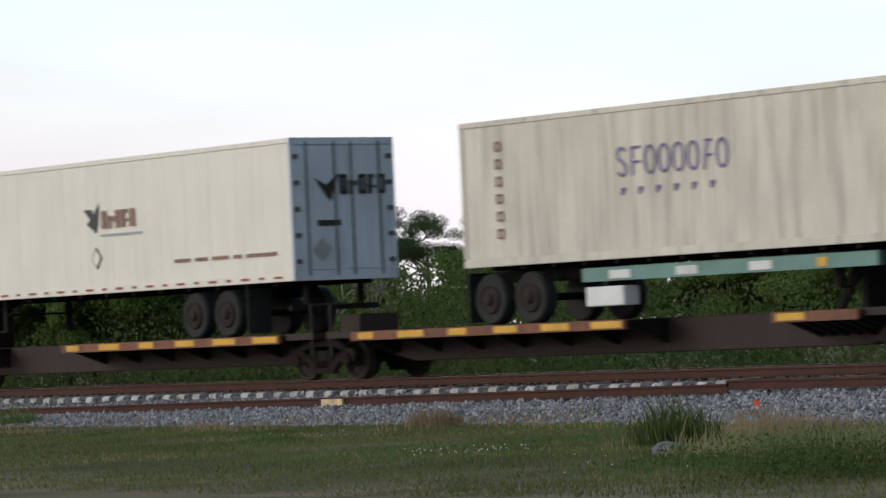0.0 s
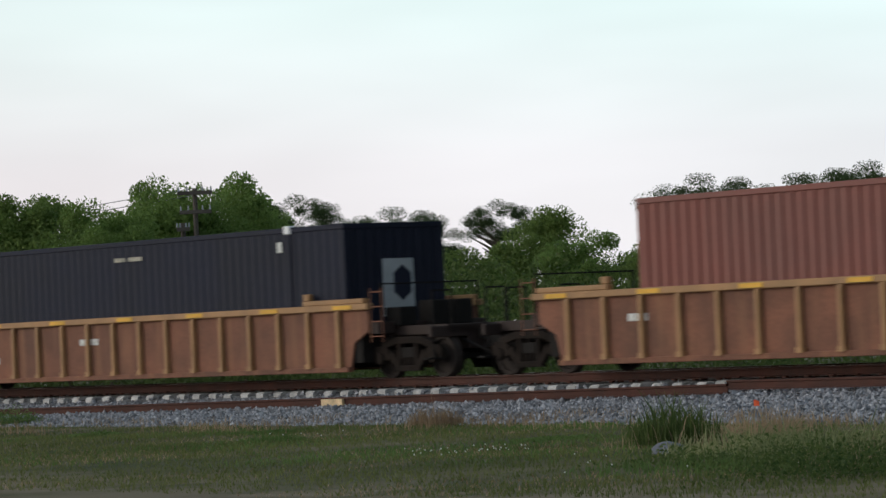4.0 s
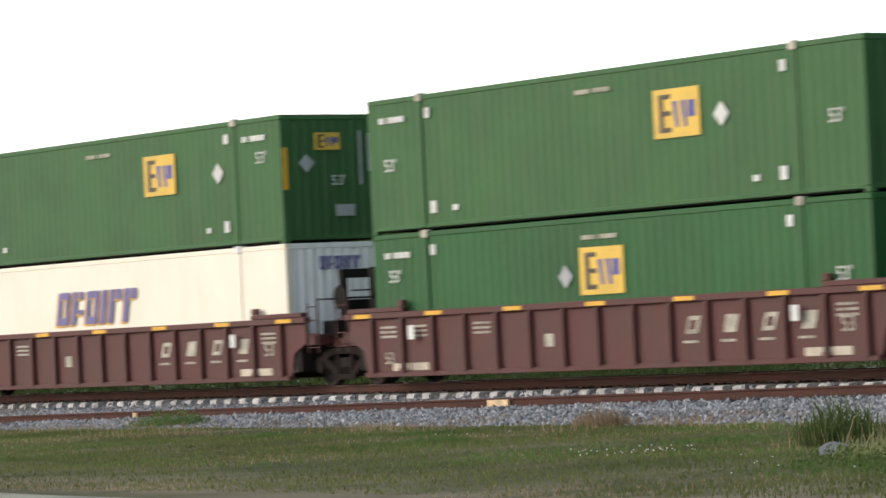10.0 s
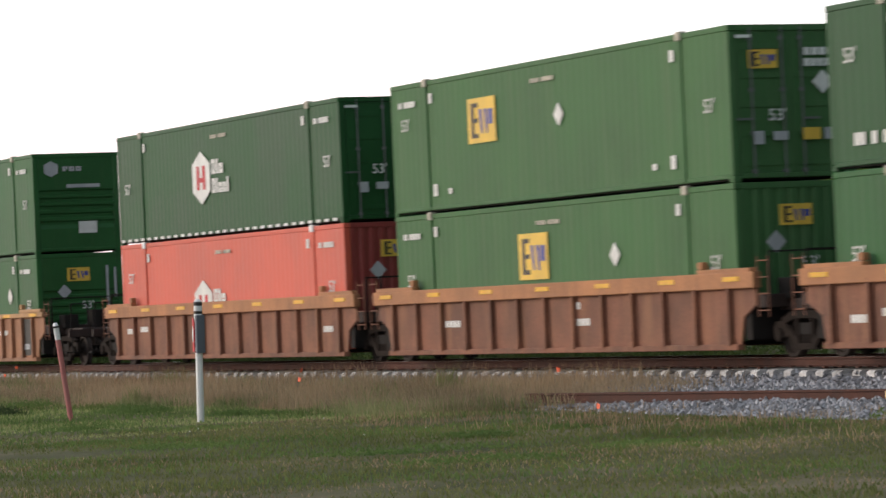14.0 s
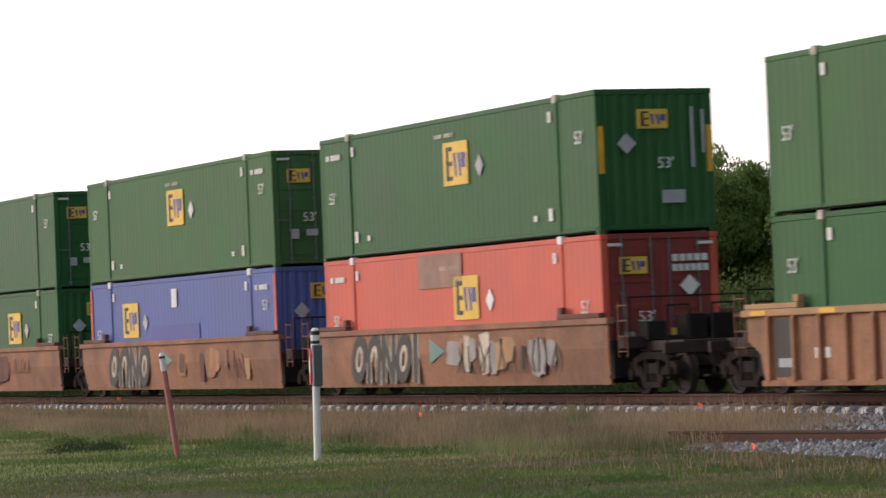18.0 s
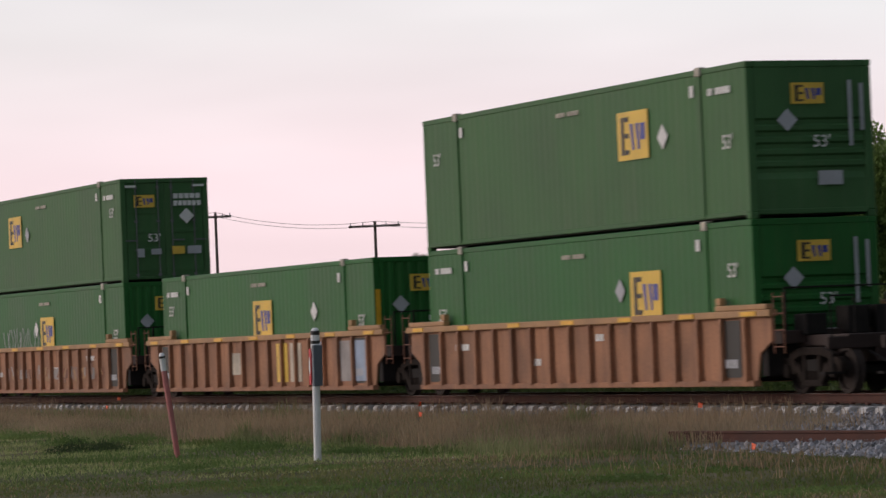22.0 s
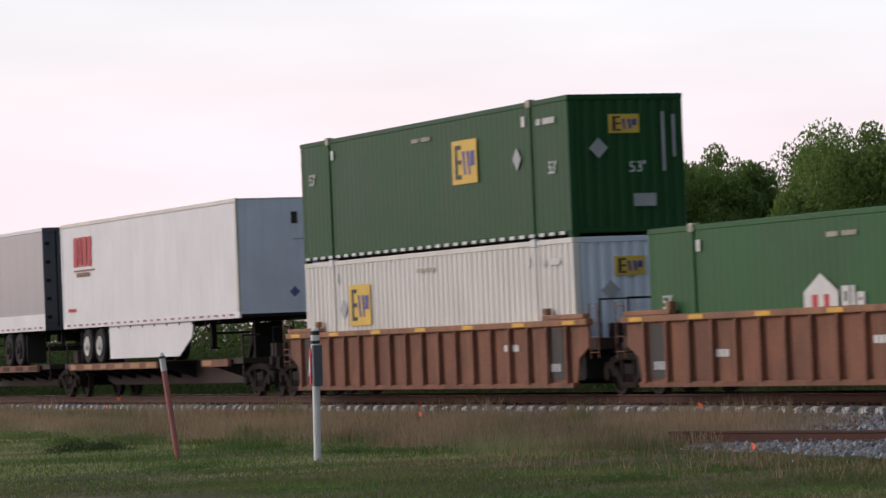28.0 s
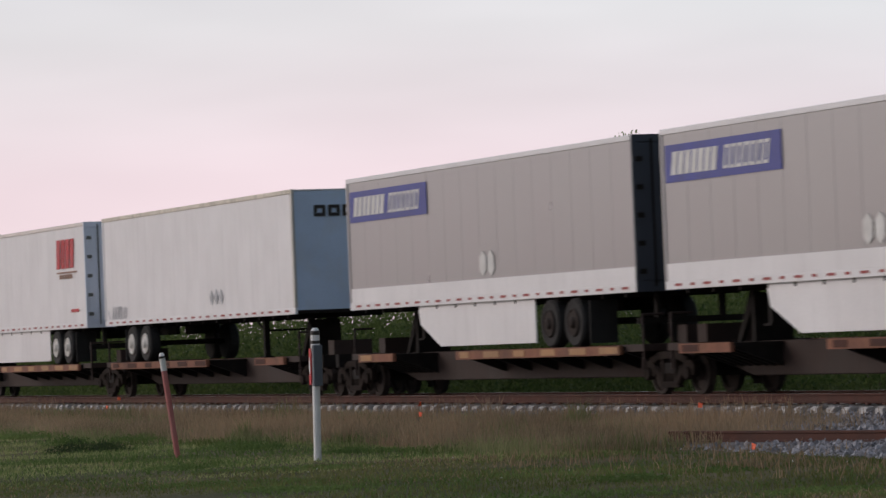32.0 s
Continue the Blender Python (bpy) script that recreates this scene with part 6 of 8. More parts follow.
def scrub():
    """Low tangled scrub behind the track: leaves in many clumps."""
    r = np.random.RandomState(77)
    n, k = 390000, 3200
    cx, cy = r.uniform(-225, -15, k), r.uniform(7.0, 22, k)
    ch = r.uniform(0.9, 2.7, k)
    cx[900:1250], cy[900:1250], ch[900:1250] = r.uniform(-145, -98, 350), r.uniform(13, 19, 350), r.uniform(2.4, 3.7, 350)
    cx[1250:1500], cy[1250:1500], ch[1250:1500] = r.uniform(-84, -58, 250), r.uniform(15, 23, 250), r.uniform(2.3, 3.9, 250)
    cx[:900], cy[:900], ch[:900] = r.uniform(-225, -90, 900), r.uniform(7.0, 13, 900), r.uniform(2.1, 3.5, 900)
    cx[2400:], cy[2400:], ch[2400:] = r.uniform(-340, -100, 800), r.uniform(13, 24, 800), r.uniform(2.6, 3.9, 800)
    i = r.randint(0, k, n)
    x = cx[i] + r.normal(0, 0.7, n)
    y = cy[i] + r.normal(0, 0.6, n)
    z = -0.6 + ch[i] * r.rand(n) ** 0.8 * np.exp(-((x - cx[i]) ** 2) / 3.0)
    p = np.stack([x, y, z], 1)
    s = r.uniform(0.045, 0.11, n)
    u = r.normal(0, 1, (n, 3))
    u /= np.linalg.norm(u, axis=1)[:, None]
    w = np.cross(u, r.normal(0, 1, (n, 3)))
    w /= np.linalg.norm(w, axis=1)[:, None]
    a, b = u * s[:, None], w * s[:, None] * 0.5
    vs = np.stack([p - a, p - b, p + a, p + b], 1).reshape(-1, 3)
    o = 4 * np.arange(n)
    return tagged(new("scrub", pmesh("scrub", vs.tolist(), np.stack([o, o + 1, o + 2, o + 3], 1).tolist(), M["brush"])), "tangled green scrub behind the track", "shrubs", kind="stuff")


scrub()


def utility_pole(x, y, top, arms, label):
    root = thing("utility_pole", label, "pole", "utility poles")
    g = hill(x, y)
    root.matrix_basis = pose(x, y, g, 0, 0, 58)
    bm = B()
    tube(bm, (0, 0, -0.2), (0, 0, top - g), 0.10, 0.075, 10)
    part("shaft", bm, M["pole_wood"], root)
    for z, w in arms:
        bm = B()
        box(bm, -w, w, -0.16, -0.08, top - g - z - 0.06, top - g - z + 0.06)
        p = part("crossarm", bm, M["pole_wood"], root)
        for f in (-0.92, -0.45, 0.45, 0.92):
            bm = B()
            tube(bm, (f * w, -0.12, top - g - z + 0.06), (f * w, -0.12, top - g - z + 0.2), 0.035, 0.02, 6)
            part("insulator", bm, M["decal_grey"], p)
    return root


utility_pole(-80.35, 19.6, 5.76, ((0.15, 0.55), (0.75, 0.5)), "weathered wooden utility pole with two crossarms")
utility_pole(-79.0, 18.2, 4.62, ((0.2, 0.2),), "short weathered wooden pole beside a utility pole")
utility_pole(-86.6, 17.9, 5.88, ((0.2, 0.12), (1.3, 0.25)), "thin wooden utility pole among trees")
utility_pole(-189.2, 36.6, 7.54, ((0.25, 1.35),), "far wooden utility pole with a wide crossarm")
utility_pole(-201.8, 32.2, 8.69, ((0.25, 0.9),), "far wooden utility pole behind the train")


def cable(p0, p1, sag, r=0.012):
    bm = B()
    pts = []
    for i in range(17):
        f = i / 16
        q = Vector(p0).lerp(Vector(p1), f)
        q.z -= sag * 4 * f * (1 - f)
        pts.append(q)
    for a, b in zip(pts, pts[1:]):
        tube(bm, a, b, r, None, 4)
    return tagged(new("overhead_cable", finish("overhead_cable", bm, M["wire"])), "thin overhead cable strung between utility poles", "cable")


for dz_ in (0.0, 0.22):
    cable((-189.2 + dz_ * 5, 36.6, 7.54 - dz_), (-201.8, 32.2, 8.69 - dz_), 0.4)
    cable((-201.8, 32.2, 8.69 - dz_), (-330, 20.0, 13.0 - dz_), 1.2)
    cable((-80.35, 19.6, 5.76 - dz_), (-189.2, 36.6, 7.54 - dz_), 1.0)

# ---- marker posts, survey flags, litter ----
post = thing("marker_post", "white plastic marker post with a dark test box and red label", "post")
post.matrix_basis = pose(-65.36, -11.6, hill(-65.36, -11.6), 0, 2.9, 0)
bm_ = B()
tube(bm_, (0, 0, -0.1), (0, 0, 1.75), 0.062, None, 16)
part("shaft", bm_, M["plastic_white"], post)
bm_ = B()
tube(bm_, (0, 0, 1.75), (0, 0, 2.02), 0.072, None, 16)
tube(bm_, (0, 0, 2.09), (0, 0, 2.13), 0.07, 0.04, 16)
part("cap", bm_, M["plastic_white"], post)
bm_ = B()
tube(bm_, (0, 0, 2.02), (0, 0, 2.09), 0.074, None, 16)
part("dark_band", bm_, M["decal_dark"], post)
bm_ = B()
tube(bm_, (0, 0, 1.88), (0, 0, 1.93), 0.075, None, 16)
part("dark_band", bm_, M["decal_dark"], post)
bm_ = B()
box(bm_, 0.02, 0.11, -0.07, 0.08, 1.20, 1.86)
part("test_box", bm_, M["post_grey"], post, "dark grey box strapped to the post", 0.01)
bm_ = B()
box(bm_, -0.08, 0.005, -0.085, -0.068, 1.22, 1.80)
lab = part("label_plate", bm_, M["decal_red"], post, "red label with a white oval")
bm_ = B()
prism_xz(bm_, hexagon(-0.04, 1.52, 0.055, 0.3), -0.092, -0.087)
part("white_oval", bm_, M["decal_white"], lab)

rp = thing("marker_post", "leaning faded red marker post with a white cap", "post")
rp.matrix_basis = pose(-70.54, -12.3, hill(-70.54, -12.3), 6.5, -2.0, 0)
bm_ = B()
tube(bm_, (0, 0, -0.1), (0, 0, 1.52), 0.05, None, 14)
part("shaft", bm_, M["post_red"], rp)
bm_ = B()
tube(bm_, (0, 0, 1.52), (0, 0, 1.74), 0.053, None, 14)
part("label_band", bm_, M["decal_white"], rp)
bm_ = B()
tube(bm_, (0, 0, 1.74), (0, 0, 1.78), 0.056, None, 14)
part("dark_band", bm_, M["decal_dark"], rp)
bm_ = B()
tube(bm_, (0, 0, 1.78), (0, 0, 1.84), 0.055, 0.03, 14)
part("cap", bm_, M["plastic_white"], rp)


def survey_flag(x, y, h=0.42, turn=0.0, z=None):
    root = thing("survey_flag", "small fluorescent orange survey flag on a wire", "flag", "survey flags")
    root.matrix_basis = pose(x, y, hill(x, y) if z is None else z, 0, 6, turn)
    bm = B()
    tube(bm, (0, 0, -0.05), (0, 0, h), 0.004, None, 5)
    part("wire", bm, M["wire"], root)
    bm = B()
    v = [(0, 0, h), (0.09, 0.012, h - 0.02), (0.10, -0.012, h - 0.09), (0.008, 0, h - 0.10)]
    a = [bm.verts.new((p[0], p[1] - 0.002, p[2])) for p in v]
    b = [bm.verts.new((p[0], p[1] + 0.002, p[2])) for p in v]
    bm.faces.new(a)
    bm.faces.new(list(reversed(b)))
    for i in range(4):
        bm.faces.new((a[i], b[i], b[(i + 1) % 4], a[(i + 1) % 4]))
    part("cloth", bm, M["flag_orange"], root)


for x_, y_, h_, t_ in ((-75.41, -5.93, 0.5, 20), (-83.69, -2.56, 0.45, -60), (-67.79, -3.68, 0.5, 30), (-56.5, -8.24, 0.2, 10), (-100.91, -4.52, 0.5, 20), (-108.96, -1.8, 0.55, 60), (-23.86, -8.49, 0.3, 30)):
    survey_flag(x_, y_, h_, t_)

deb = thing("litter", "crumpled white plastic litter beyond the rails", "litter")
deb.location = (-44.0, 3.4, -0.26)
bm_ = B()
bmesh.ops.create_icosphere(bm_, subdivisions=2, radius=0.13)
for v_ in bm_.verts:
    v_.co *= 1 + 0.5 * noise.noise(v_.co * 9)
    v_.co.z = abs(v_.co.z) * 0.9
part("crumpled_sheet", bm_, M["plastic_white"], deb)
mound = thing("rock", "grey lump of broken concrete in the weeds", "rock")
mound.location = (-14.37, -18.44, hill(-14.37, -18.44))
bm_ = B()
bmesh.ops.create_icosphere(bm_, subdivisions=3, radius=0.22)
for v_ in bm_.verts:
    v_.co *= 1 + 0.35 * noise.noise(v_.co * 4)
    v_.co.z *= 0.62
part("lump", bm_, mat("grey_broken_concrete", (0.17, 0.175, 0.205), 0.9, 0, 0.35, 6, 40, 0.4), mound)


# ---- the train: every thing keeps its place along the train; x is the place that it has at 16 s ----
MOVING = []


def place(ob, x, z=0.0):
    MOVING.append((ob, x, z))
    return ob


LOW, UP = 0.32, 3.22
G1, G2 = "containers on the train", "railcars of the train"


def plates(ob, seed, n=5, y=-1.425, dark=False):
    """Stencilled data panels between a well car's ribs."""
    r = random.Random(seed)
    for i in range(n):
        x = r.choice([-7.4, -6.3, -5.2, -2.0, 1.2, 4.6, 6.9])
        bars(ob, "stencil_mark", r.choice(["BBBB", "BBB", "BB"]), x, r.uniform(0.6, 1.1), 0.14, 0.16, M["decal_white" if not dark else "decal_dark"], y)


def spray(ob, seed, x0, x1, z0, z1, cols, y=-1.43, n=5):
    """Worn painted shapes: slabs with slanted strokes over them."""
    r = random.Random(seed)
    w = (x1 - x0) / n
    for i in range(n):
        a = x0 + (i + 0.5) * w
        sl = r.uniform(-0.2, 0.2)
        mark(ob, "painted_shape", blob(a, (z0 + z1) / 2, w * r.uniform(0.6, 0.95), (z1 - z0) * r.uniform(0.6, 1.0), seed * 31 + i), M[cols[i % len(cols)]], y, thick=0.004)
        for j in range(2):
            mark(ob, "painted_stroke", rect(a + r.uniform(-0.3, 0.3) * w, (z0 + z1) / 2 + r.uniform(-0.15, 0.15), w * 0.14, (z1 - z0) * r.uniform(0.4, 0.8), r.uniform(-0.3, 0.3)), M[cols[(i + 1 + j) % len(cols)]], y - 0.006 - 0.005 * j, thick=0.004)


def scrawl(ob, seed, x0, x1, z, h, col, y, wide=0.05):
    """Thin hand-painted strokes, each bent once."""
    r = random.Random(seed)
    x = x0
    while x < x1:
        s, k = r.uniform(-0.35, 0.35) * h, r.uniform(-0.3, 0.3) * h
        z1, z2 = z + h * r.uniform(0.35, 0.6), z + h * r.uniform(0.75, 1.05)
        bm = B()
        prism_xz(bm, [(x, z), (x + wide, z), (x + wide + s, z1), (x + s, z1)], y - 0.004, y)
        prism_xz(bm, [(x + s, z1), (x + wide + s, z1), (x + wide + s + k, z2), (x + s + k, z2)], y - 0.004, y)
        part("painted_stroke", bm, M[col], ob)
        x += r.uniform(0.6, 1.4) * h * 0.45


GLYPHS = {"S": ((0, 0.78, 1, 0.22), (0, 0.39, 1, 0.22), (0, 0, 1, 0.22), (0, 0.5, 0.3, 0.4), (0.7, 0.1, 0.3, 0.4)),
          "I": ((0, 0.78, 1, 0.22), (0, 0, 1, 0.22), (0.34, 0.1, 0.32, 0.8)),
          "E": ((0, 0.78, 1, 0.22), (0, 0.39, 0.85, 0.22), (0, 0, 1, 0.22), (0, 0.1, 0.32, 0.8))}


def block_letters(ob, x, z, w, h, dark=False):
    """Lime block letters over a black shade with a lilac halo."""
    gw = w / 3.1
    for k, (grow, dx, dz, col, y) in enumerate(((0.09, 0.0, -0.01, "spray_lilac", -1.455), (0.03, 0.05, -0.07, "spray_lime" if dark else "spray_black", -1.463), (0.0, 0.0, 0.0, "spray_black" if dark else "spray_lime", -1.471))):
        for i, ch in enumerate("SIE"):
            bm = B()
            for j, (a, b, c, d) in enumerate(GLYPHS[ch]):
                x0, z0 = x + i * gw * 1.05 + a * gw + dx, z + b * h + dz
                prism_xz(bm, [(x0 - grow, z0 - grow), (x0 + c * gw + grow, z0 - grow), (x0 + c * gw + grow + 0.05 * d, z0 + d * h + grow), (x0 - grow + 0.05 * d, z0 + d * h + grow)], y - 0.004 - 0.0006 * j, y)
            part("painted_letter", bm, M[col], ob)


# spine cars and trailers at the head of what is seen
sc = place(railcar("tan and yellow edged spine car under a trailer", G2, spine_car, "brown_dark", "yellow_reflect", True, False, True, -1), 337.0)
tr = place(trailer("semi_trailer", "grimy white box trailer with faded lettering bars", "trailers on the train", "dirty_white", "door_blue", True, None, None, 24, False, 2.12, 4.97, 13.7, "wheel_steel", "dirty_white", tandem=1.35), 340.27)
tr["label"] = "grimy white ribbed box on a blue-green chassis"
for i_, ch_ in enumerate("sEaboaro"):
    bm_ = B()
    x2_, z2_ = -1.95 + 0.4 * i_, 3.92
    if ch_ in "boao":
        ring(bm_, x2_, z2_, 0.34, 0.56, 0.055, -1.325)
    elif ch_ == "s":
        ring(bm_, x2_, z2_ + 0.14, 0.28, 0.29, 0.05, -1.325, 0, 0.4, 4.9)
        ring(bm_, x2_, z2_ - 0.14, 0.28, 0.29, 0.05, -1.326, 0, -2.8, 1.7)
    else:
        stroke(bm_, (x2_ - 0.1, z2_ - 0.28), (x2_ - 0.1 + (0.1 if ch_ == "r" else 0), z2_ + 0.28), 0.055, -1.325)
        stroke(bm_, (x2_ - 0.07, z2_ + 0.25), (x2_ + 0.14, z2_ + 0.25), 0.05, -1.326)
        stroke(bm_, (x2_ - 0.07, z2_ - 0.02), (x2_ + 0.12, z2_ - 0.02), 0.05, -1.327)
    part("name_shape", bm_, M["decal_violet"], tr)
for i_ in range(6):
    bars(tr, "name_shape", "x", -2.0 + 0.5 * i_, 3.3, 0.2, 0.13, M["decal_violet"], -1.325, stroke=0.25)
for i_ in range(6):
    bars(tr, "lettering_mark", "O", -5.75, 4.35 - 0.34 * i_, 0.2, 0.2, M["decal_tan"], -1.325, stroke=0.25)
bm_ = B()
box(bm_, -3.4, 4.6, -1.2, -1.05, 1.72, 1.98)
part("chassis_rail", bm_, M["spray_teal"], tr, "faded blue-green chassis rail")
for x_, c_ in ((-2.3, "decal_white"), (-0.4, "decal_white"), (1.6, "decal_white"), (3.2, "yellow_reflect")):
    mark(tr, "plate", rect(x_, 1.84, 0.6 if c_ != "yellow_reflect" else 0.25, 0.16), M[c_], -1.205)
bm_ = B()
box(bm_, -3.2, -2.1, -1.3, -0.9, 1.25, 1.62)
part("tool_box", bm_, M["plastic_white"], tr, "white box slung under the chassis", 0.02)

sc = place(railcar("tan and yellow edged spine car under a trailer", G2, spine_car, "brown_dark", "yellow_reflect", False, True, False, 1), 319.82)
tr = place(trailer("semi_trailer", "ivory box trailer with a black bird emblem", "trailers on the train", "ivory", "door_blue", False, None, None, 16, True, 2.10, 5.1, 16.0, "wheel_steel", "ivory", tandem=3.25), 319.67)
for x_, z_, s_ in ((0.3, 3.8, 1.0),):
    mark(tr, "emblem_wing", [(x_ - 0.42, z_ + 0.2), (x_ - 0.08, z_ - 0.1), (x_ + 0.06, z_ + 0.02), (x_ - 0.1, z_ + 0.2)], M["decal_dark"], -1.325)
    mark(tr, "emblem_body", [(x_ - 0.3, z_ - 0.12), (x_ + 0.06, z_ - 0.34), (x_ + 0.14, z_ - 0.12), (x_ + 0.22, z_ + 0.36), (x_ + 0.04, z_ + 0.1)], M["decal_dark"], -1.332)
    bars(tr, "lettering_mark", "OxOEO", x_ + 0.3, z_ - 0.25, 0.40, 0.23, M["decal_tan"], -1.325, stroke=0.3)
    mark(tr, "underline", rect(x_ + 1.1, z_ - 0.40, 1.7, 0.05), M["decal_grey"], -1.325)
mark(tr, "placard_diamond", diamond(0.35, 2.9, 0.42, 0.5), M["decal_dark"], -1.325)
mark(tr, "placard_diamond", diamond(0.35, 2.9, 0.34, 0.4), M["ivory"], -1.333)
bars(tr, "slogan_mark", "BBBB BBB BBBB BB BBBBBBB", 3.5, 2.66, 0.08, 0.13, M["decal_tan"], -1.325)
e_ = 8.03
mark(tr, "emblem_body", [(-0.75, 4.25), (-0.35, 3.75), (-0.1, 4.35), (-0.45, 4.1)], M["decal_dark"], e_, True)
bars(tr, "lettering_mark", "OxOEO", -0.1, 3.9, 0.42, 0.2, M["decal_dark"], e_, True, stroke=0.3)
mark(tr, "placard_diamond", diamond(-0.6, 2.75, 0.5, 0.5), M["decal_grey"], e_, True)
mark(tr, "label_plate", rect(-0.4, 3.3, 0.6, 0.12), M["decal_dark"], e_, True)

# the orange box in a low, flat-sided well
car = place(railcar("dark brown flat-sided low well car with worn painted shapes", G2, well_car, "low", "brown_mid", "brown_mid", True, True, True, 16, False), 296.2)
for k_ in range(26):
    q_ = random.Random(600 + k_)
    mark(car, "painted_smudge", blob(q_.uniform(-6.5, 6.5), q_.uniform(0.6, 0.95), q_.uniform(0.15, 0.7), q_.uniform(0.15, 0.5), 640 + k_), M[("decal_tan", "spray_grey", "tan_brown")[k_ % 3]], -1.456 - 0.0006 * k_, thick=0.0005)
scrawl(car, 5, 0.6, 4.6, 0.62, 0.42, "spray_cream", -1.476, 0.05)
scrawl(car, 6, 2.2, 6.0, 0.42, 0.36, "decal_tan", -1.476, 0.06)
throw_up(car, 3.0, 0.46, 0.62, "zi", "decal_tan", "spray_cream", -1.482)
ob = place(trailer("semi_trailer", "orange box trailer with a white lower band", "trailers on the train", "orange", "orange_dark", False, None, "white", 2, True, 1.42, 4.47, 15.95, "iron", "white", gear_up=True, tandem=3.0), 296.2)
for x_ in (-4.9, 4.2, 7.6):
    mark(ob, "vent_plate", rect(x_, 2.08, 0.3, 0.22), M["decal_white"], -1.325)
mark(ob, "label_plate", rect(-6.6, 2.75, 0.9, 0.2), M["decal_white"], -1.325)
bars(ob, "number_mark", "BB BBBB", -7.0, 2.7, 0.1, 0.08, M["decal_dark"], -1.333)
for z_, y_ in ((3.3, 0.85), (2.35, 0.85)):
    mark(ob, "label_plate", rect(y_, z_, 0.5, 0.4), M["decal_blue"], 8.03, True)
    mark(ob, "label_bar", rect(y_, z_, 0.4, 0.1), M["decal_white"], 8.04, True)
for sy_ in (-1, 1):
    mark(ob, "white_strip", rect(sy_ * 0.95, 4.2, 0.3, 0.06), M["decal_white"], 8.05, True)

# four single wells with one layer of boxes
for i_, (x_, c_, lab_) in enumerate(((275.16, "tan_brown", "weathered brown ribbed well car with yellow-tan edges"), (251.63, "tan_brown", "weathered brown ribbed well car with yellow-tan edges"), (228.23, "tan_brown", "weathered brown ribbed well car with yellow-tan edges"), (204.93, "tan_brown", "weathered brown ribbed well car with yellow-tan edges"))):
    car = place(railcar(lab_, G2, well_car, "ribbed", c_, "tan_light", True, True, True, 16, False), x_)
    plates(car, 20 + i_, 2)
    if i_ == 1:
        bars(car, "lettering_mark", "T T i", 3.3, 0.76, 0.28, 0.3, M["spray_cream"], -1.425, stroke=0.3)
    if i_ == 0:
        spray(car, 9, -4.3, -2.6, 0.4, 1.3, ["decal_tan", "spray_cream"], -1.424, 3)
        spray(car, 10, 1.4, 4.5, 0.5, 1.25, ["decal_tan", "tan"], -1.424, 3)
for x_, c_, end_, ln_, k_ in ((275.16, "black", "doors", 16.15, 1), (251.63, "oxide", "doors", 12.19, 2), (228.23, "black", "corr", 16.15, 3), (204.93, "black", "corr", 16.15, 4)):
    if ln_ < 13:
        ob = place(unit("shipping_container", "faded red-brown forty-foot container with dark doors", G1, c_, end_, 12.19, 2.90, 0.28, 0.036, None, None, False), x_, LOW)
        bars(ob, "number_mark", "B", 4.9, 0.9, 1.5, 0.12, M["decal_white"], NEAR)
        bars(ob, "number_mark", "B", 5.3, 1.0, 1.3, 0.12, M["decal_white"], NEAR)
        e_ = 12.19 / 2 + 0.03
        mark(ob, "label_plate", rect(-0.5, 1.75, 0.4, 0.25), M["decal_red"], e_, True)
        for y_, z_ in ((-0.5, 1.5), (0.5, 1.8), (0.95, 1.8), (0.5, 0.9), (0.9, 0.9), (-0.5, 1.2)):
            mark(ob, "label_plate", rect(y_, z_, 0.32, 0.12), M["decal_grey"], e_, True)
        continue
    lab_ = {1: "black ribbed container with a white emblem panel", 3: "black ribbed container with a crescent emblem on its end", 4: "black ribbed container with white name bars"}[k_]
    ob = place(unit("shipping_container", lab_, G1, c_, end_), x_, LOW)
    small_marks(ob, 100 + k_, side_no=False, dia=False, fifty=False)
    if k_ == 1:
        p_ = mark(ob, "emblem_panel", rect(-3.75, 1.35, 1.0, 1.35), M["decal_white"], NEAR, label="white panel with a yellow and blue emblem")
        mark(p_, "yellow_disc", hexagon(-3.72, 1.35, 0.4, 0.75), M["yellow"], NEAR - 0.008)
        mark(p_, "blue_arc", rect(-4.1, 1.45, 0.12, 0.7, 0.1), M["spray_blue"], NEAR - 0.008)
        bars(ob, "number_mark", "BBB BBBB", -5.5, 2.2, 0.17, 0.11, M["decal_white"], NEAR)
        e_ = HALF + 0.03
        mark(ob, "emblem_panel", rect(-0.75, 1.9, 0.5, 0.8), M["spray_blue"], e_, True)
        for y_, z_ in ((0.5, 2.0), (0.5, 1.7), (0.95, 2.0), (0.95, 1.7), (-0.6, 1.2), (-0.3, 0.9), (0.6, 1.1)):
            mark(ob, "label_plate", rect(y_, z_, 0.36, 0.14), M["decal_grey"], e_, True)
    if k_ == 3:
        e_ = HALF + 0.02
        mark(ob, "emblem_panel", rect(0.05, 1.55, 0.8, 1.2), M["decal_grey"], e_, True, "pale panel with a dark crescent")
        mark(ob, "dark_crescent", hexagon(0.15, 1.65, 0.45, 0.75), M["black"], e_ + 0.008, True)
        mark(ob, "dark_bar", rect(0.05, 1.05, 0.65, 0.08), M["black"], e_ + 0.008, True)
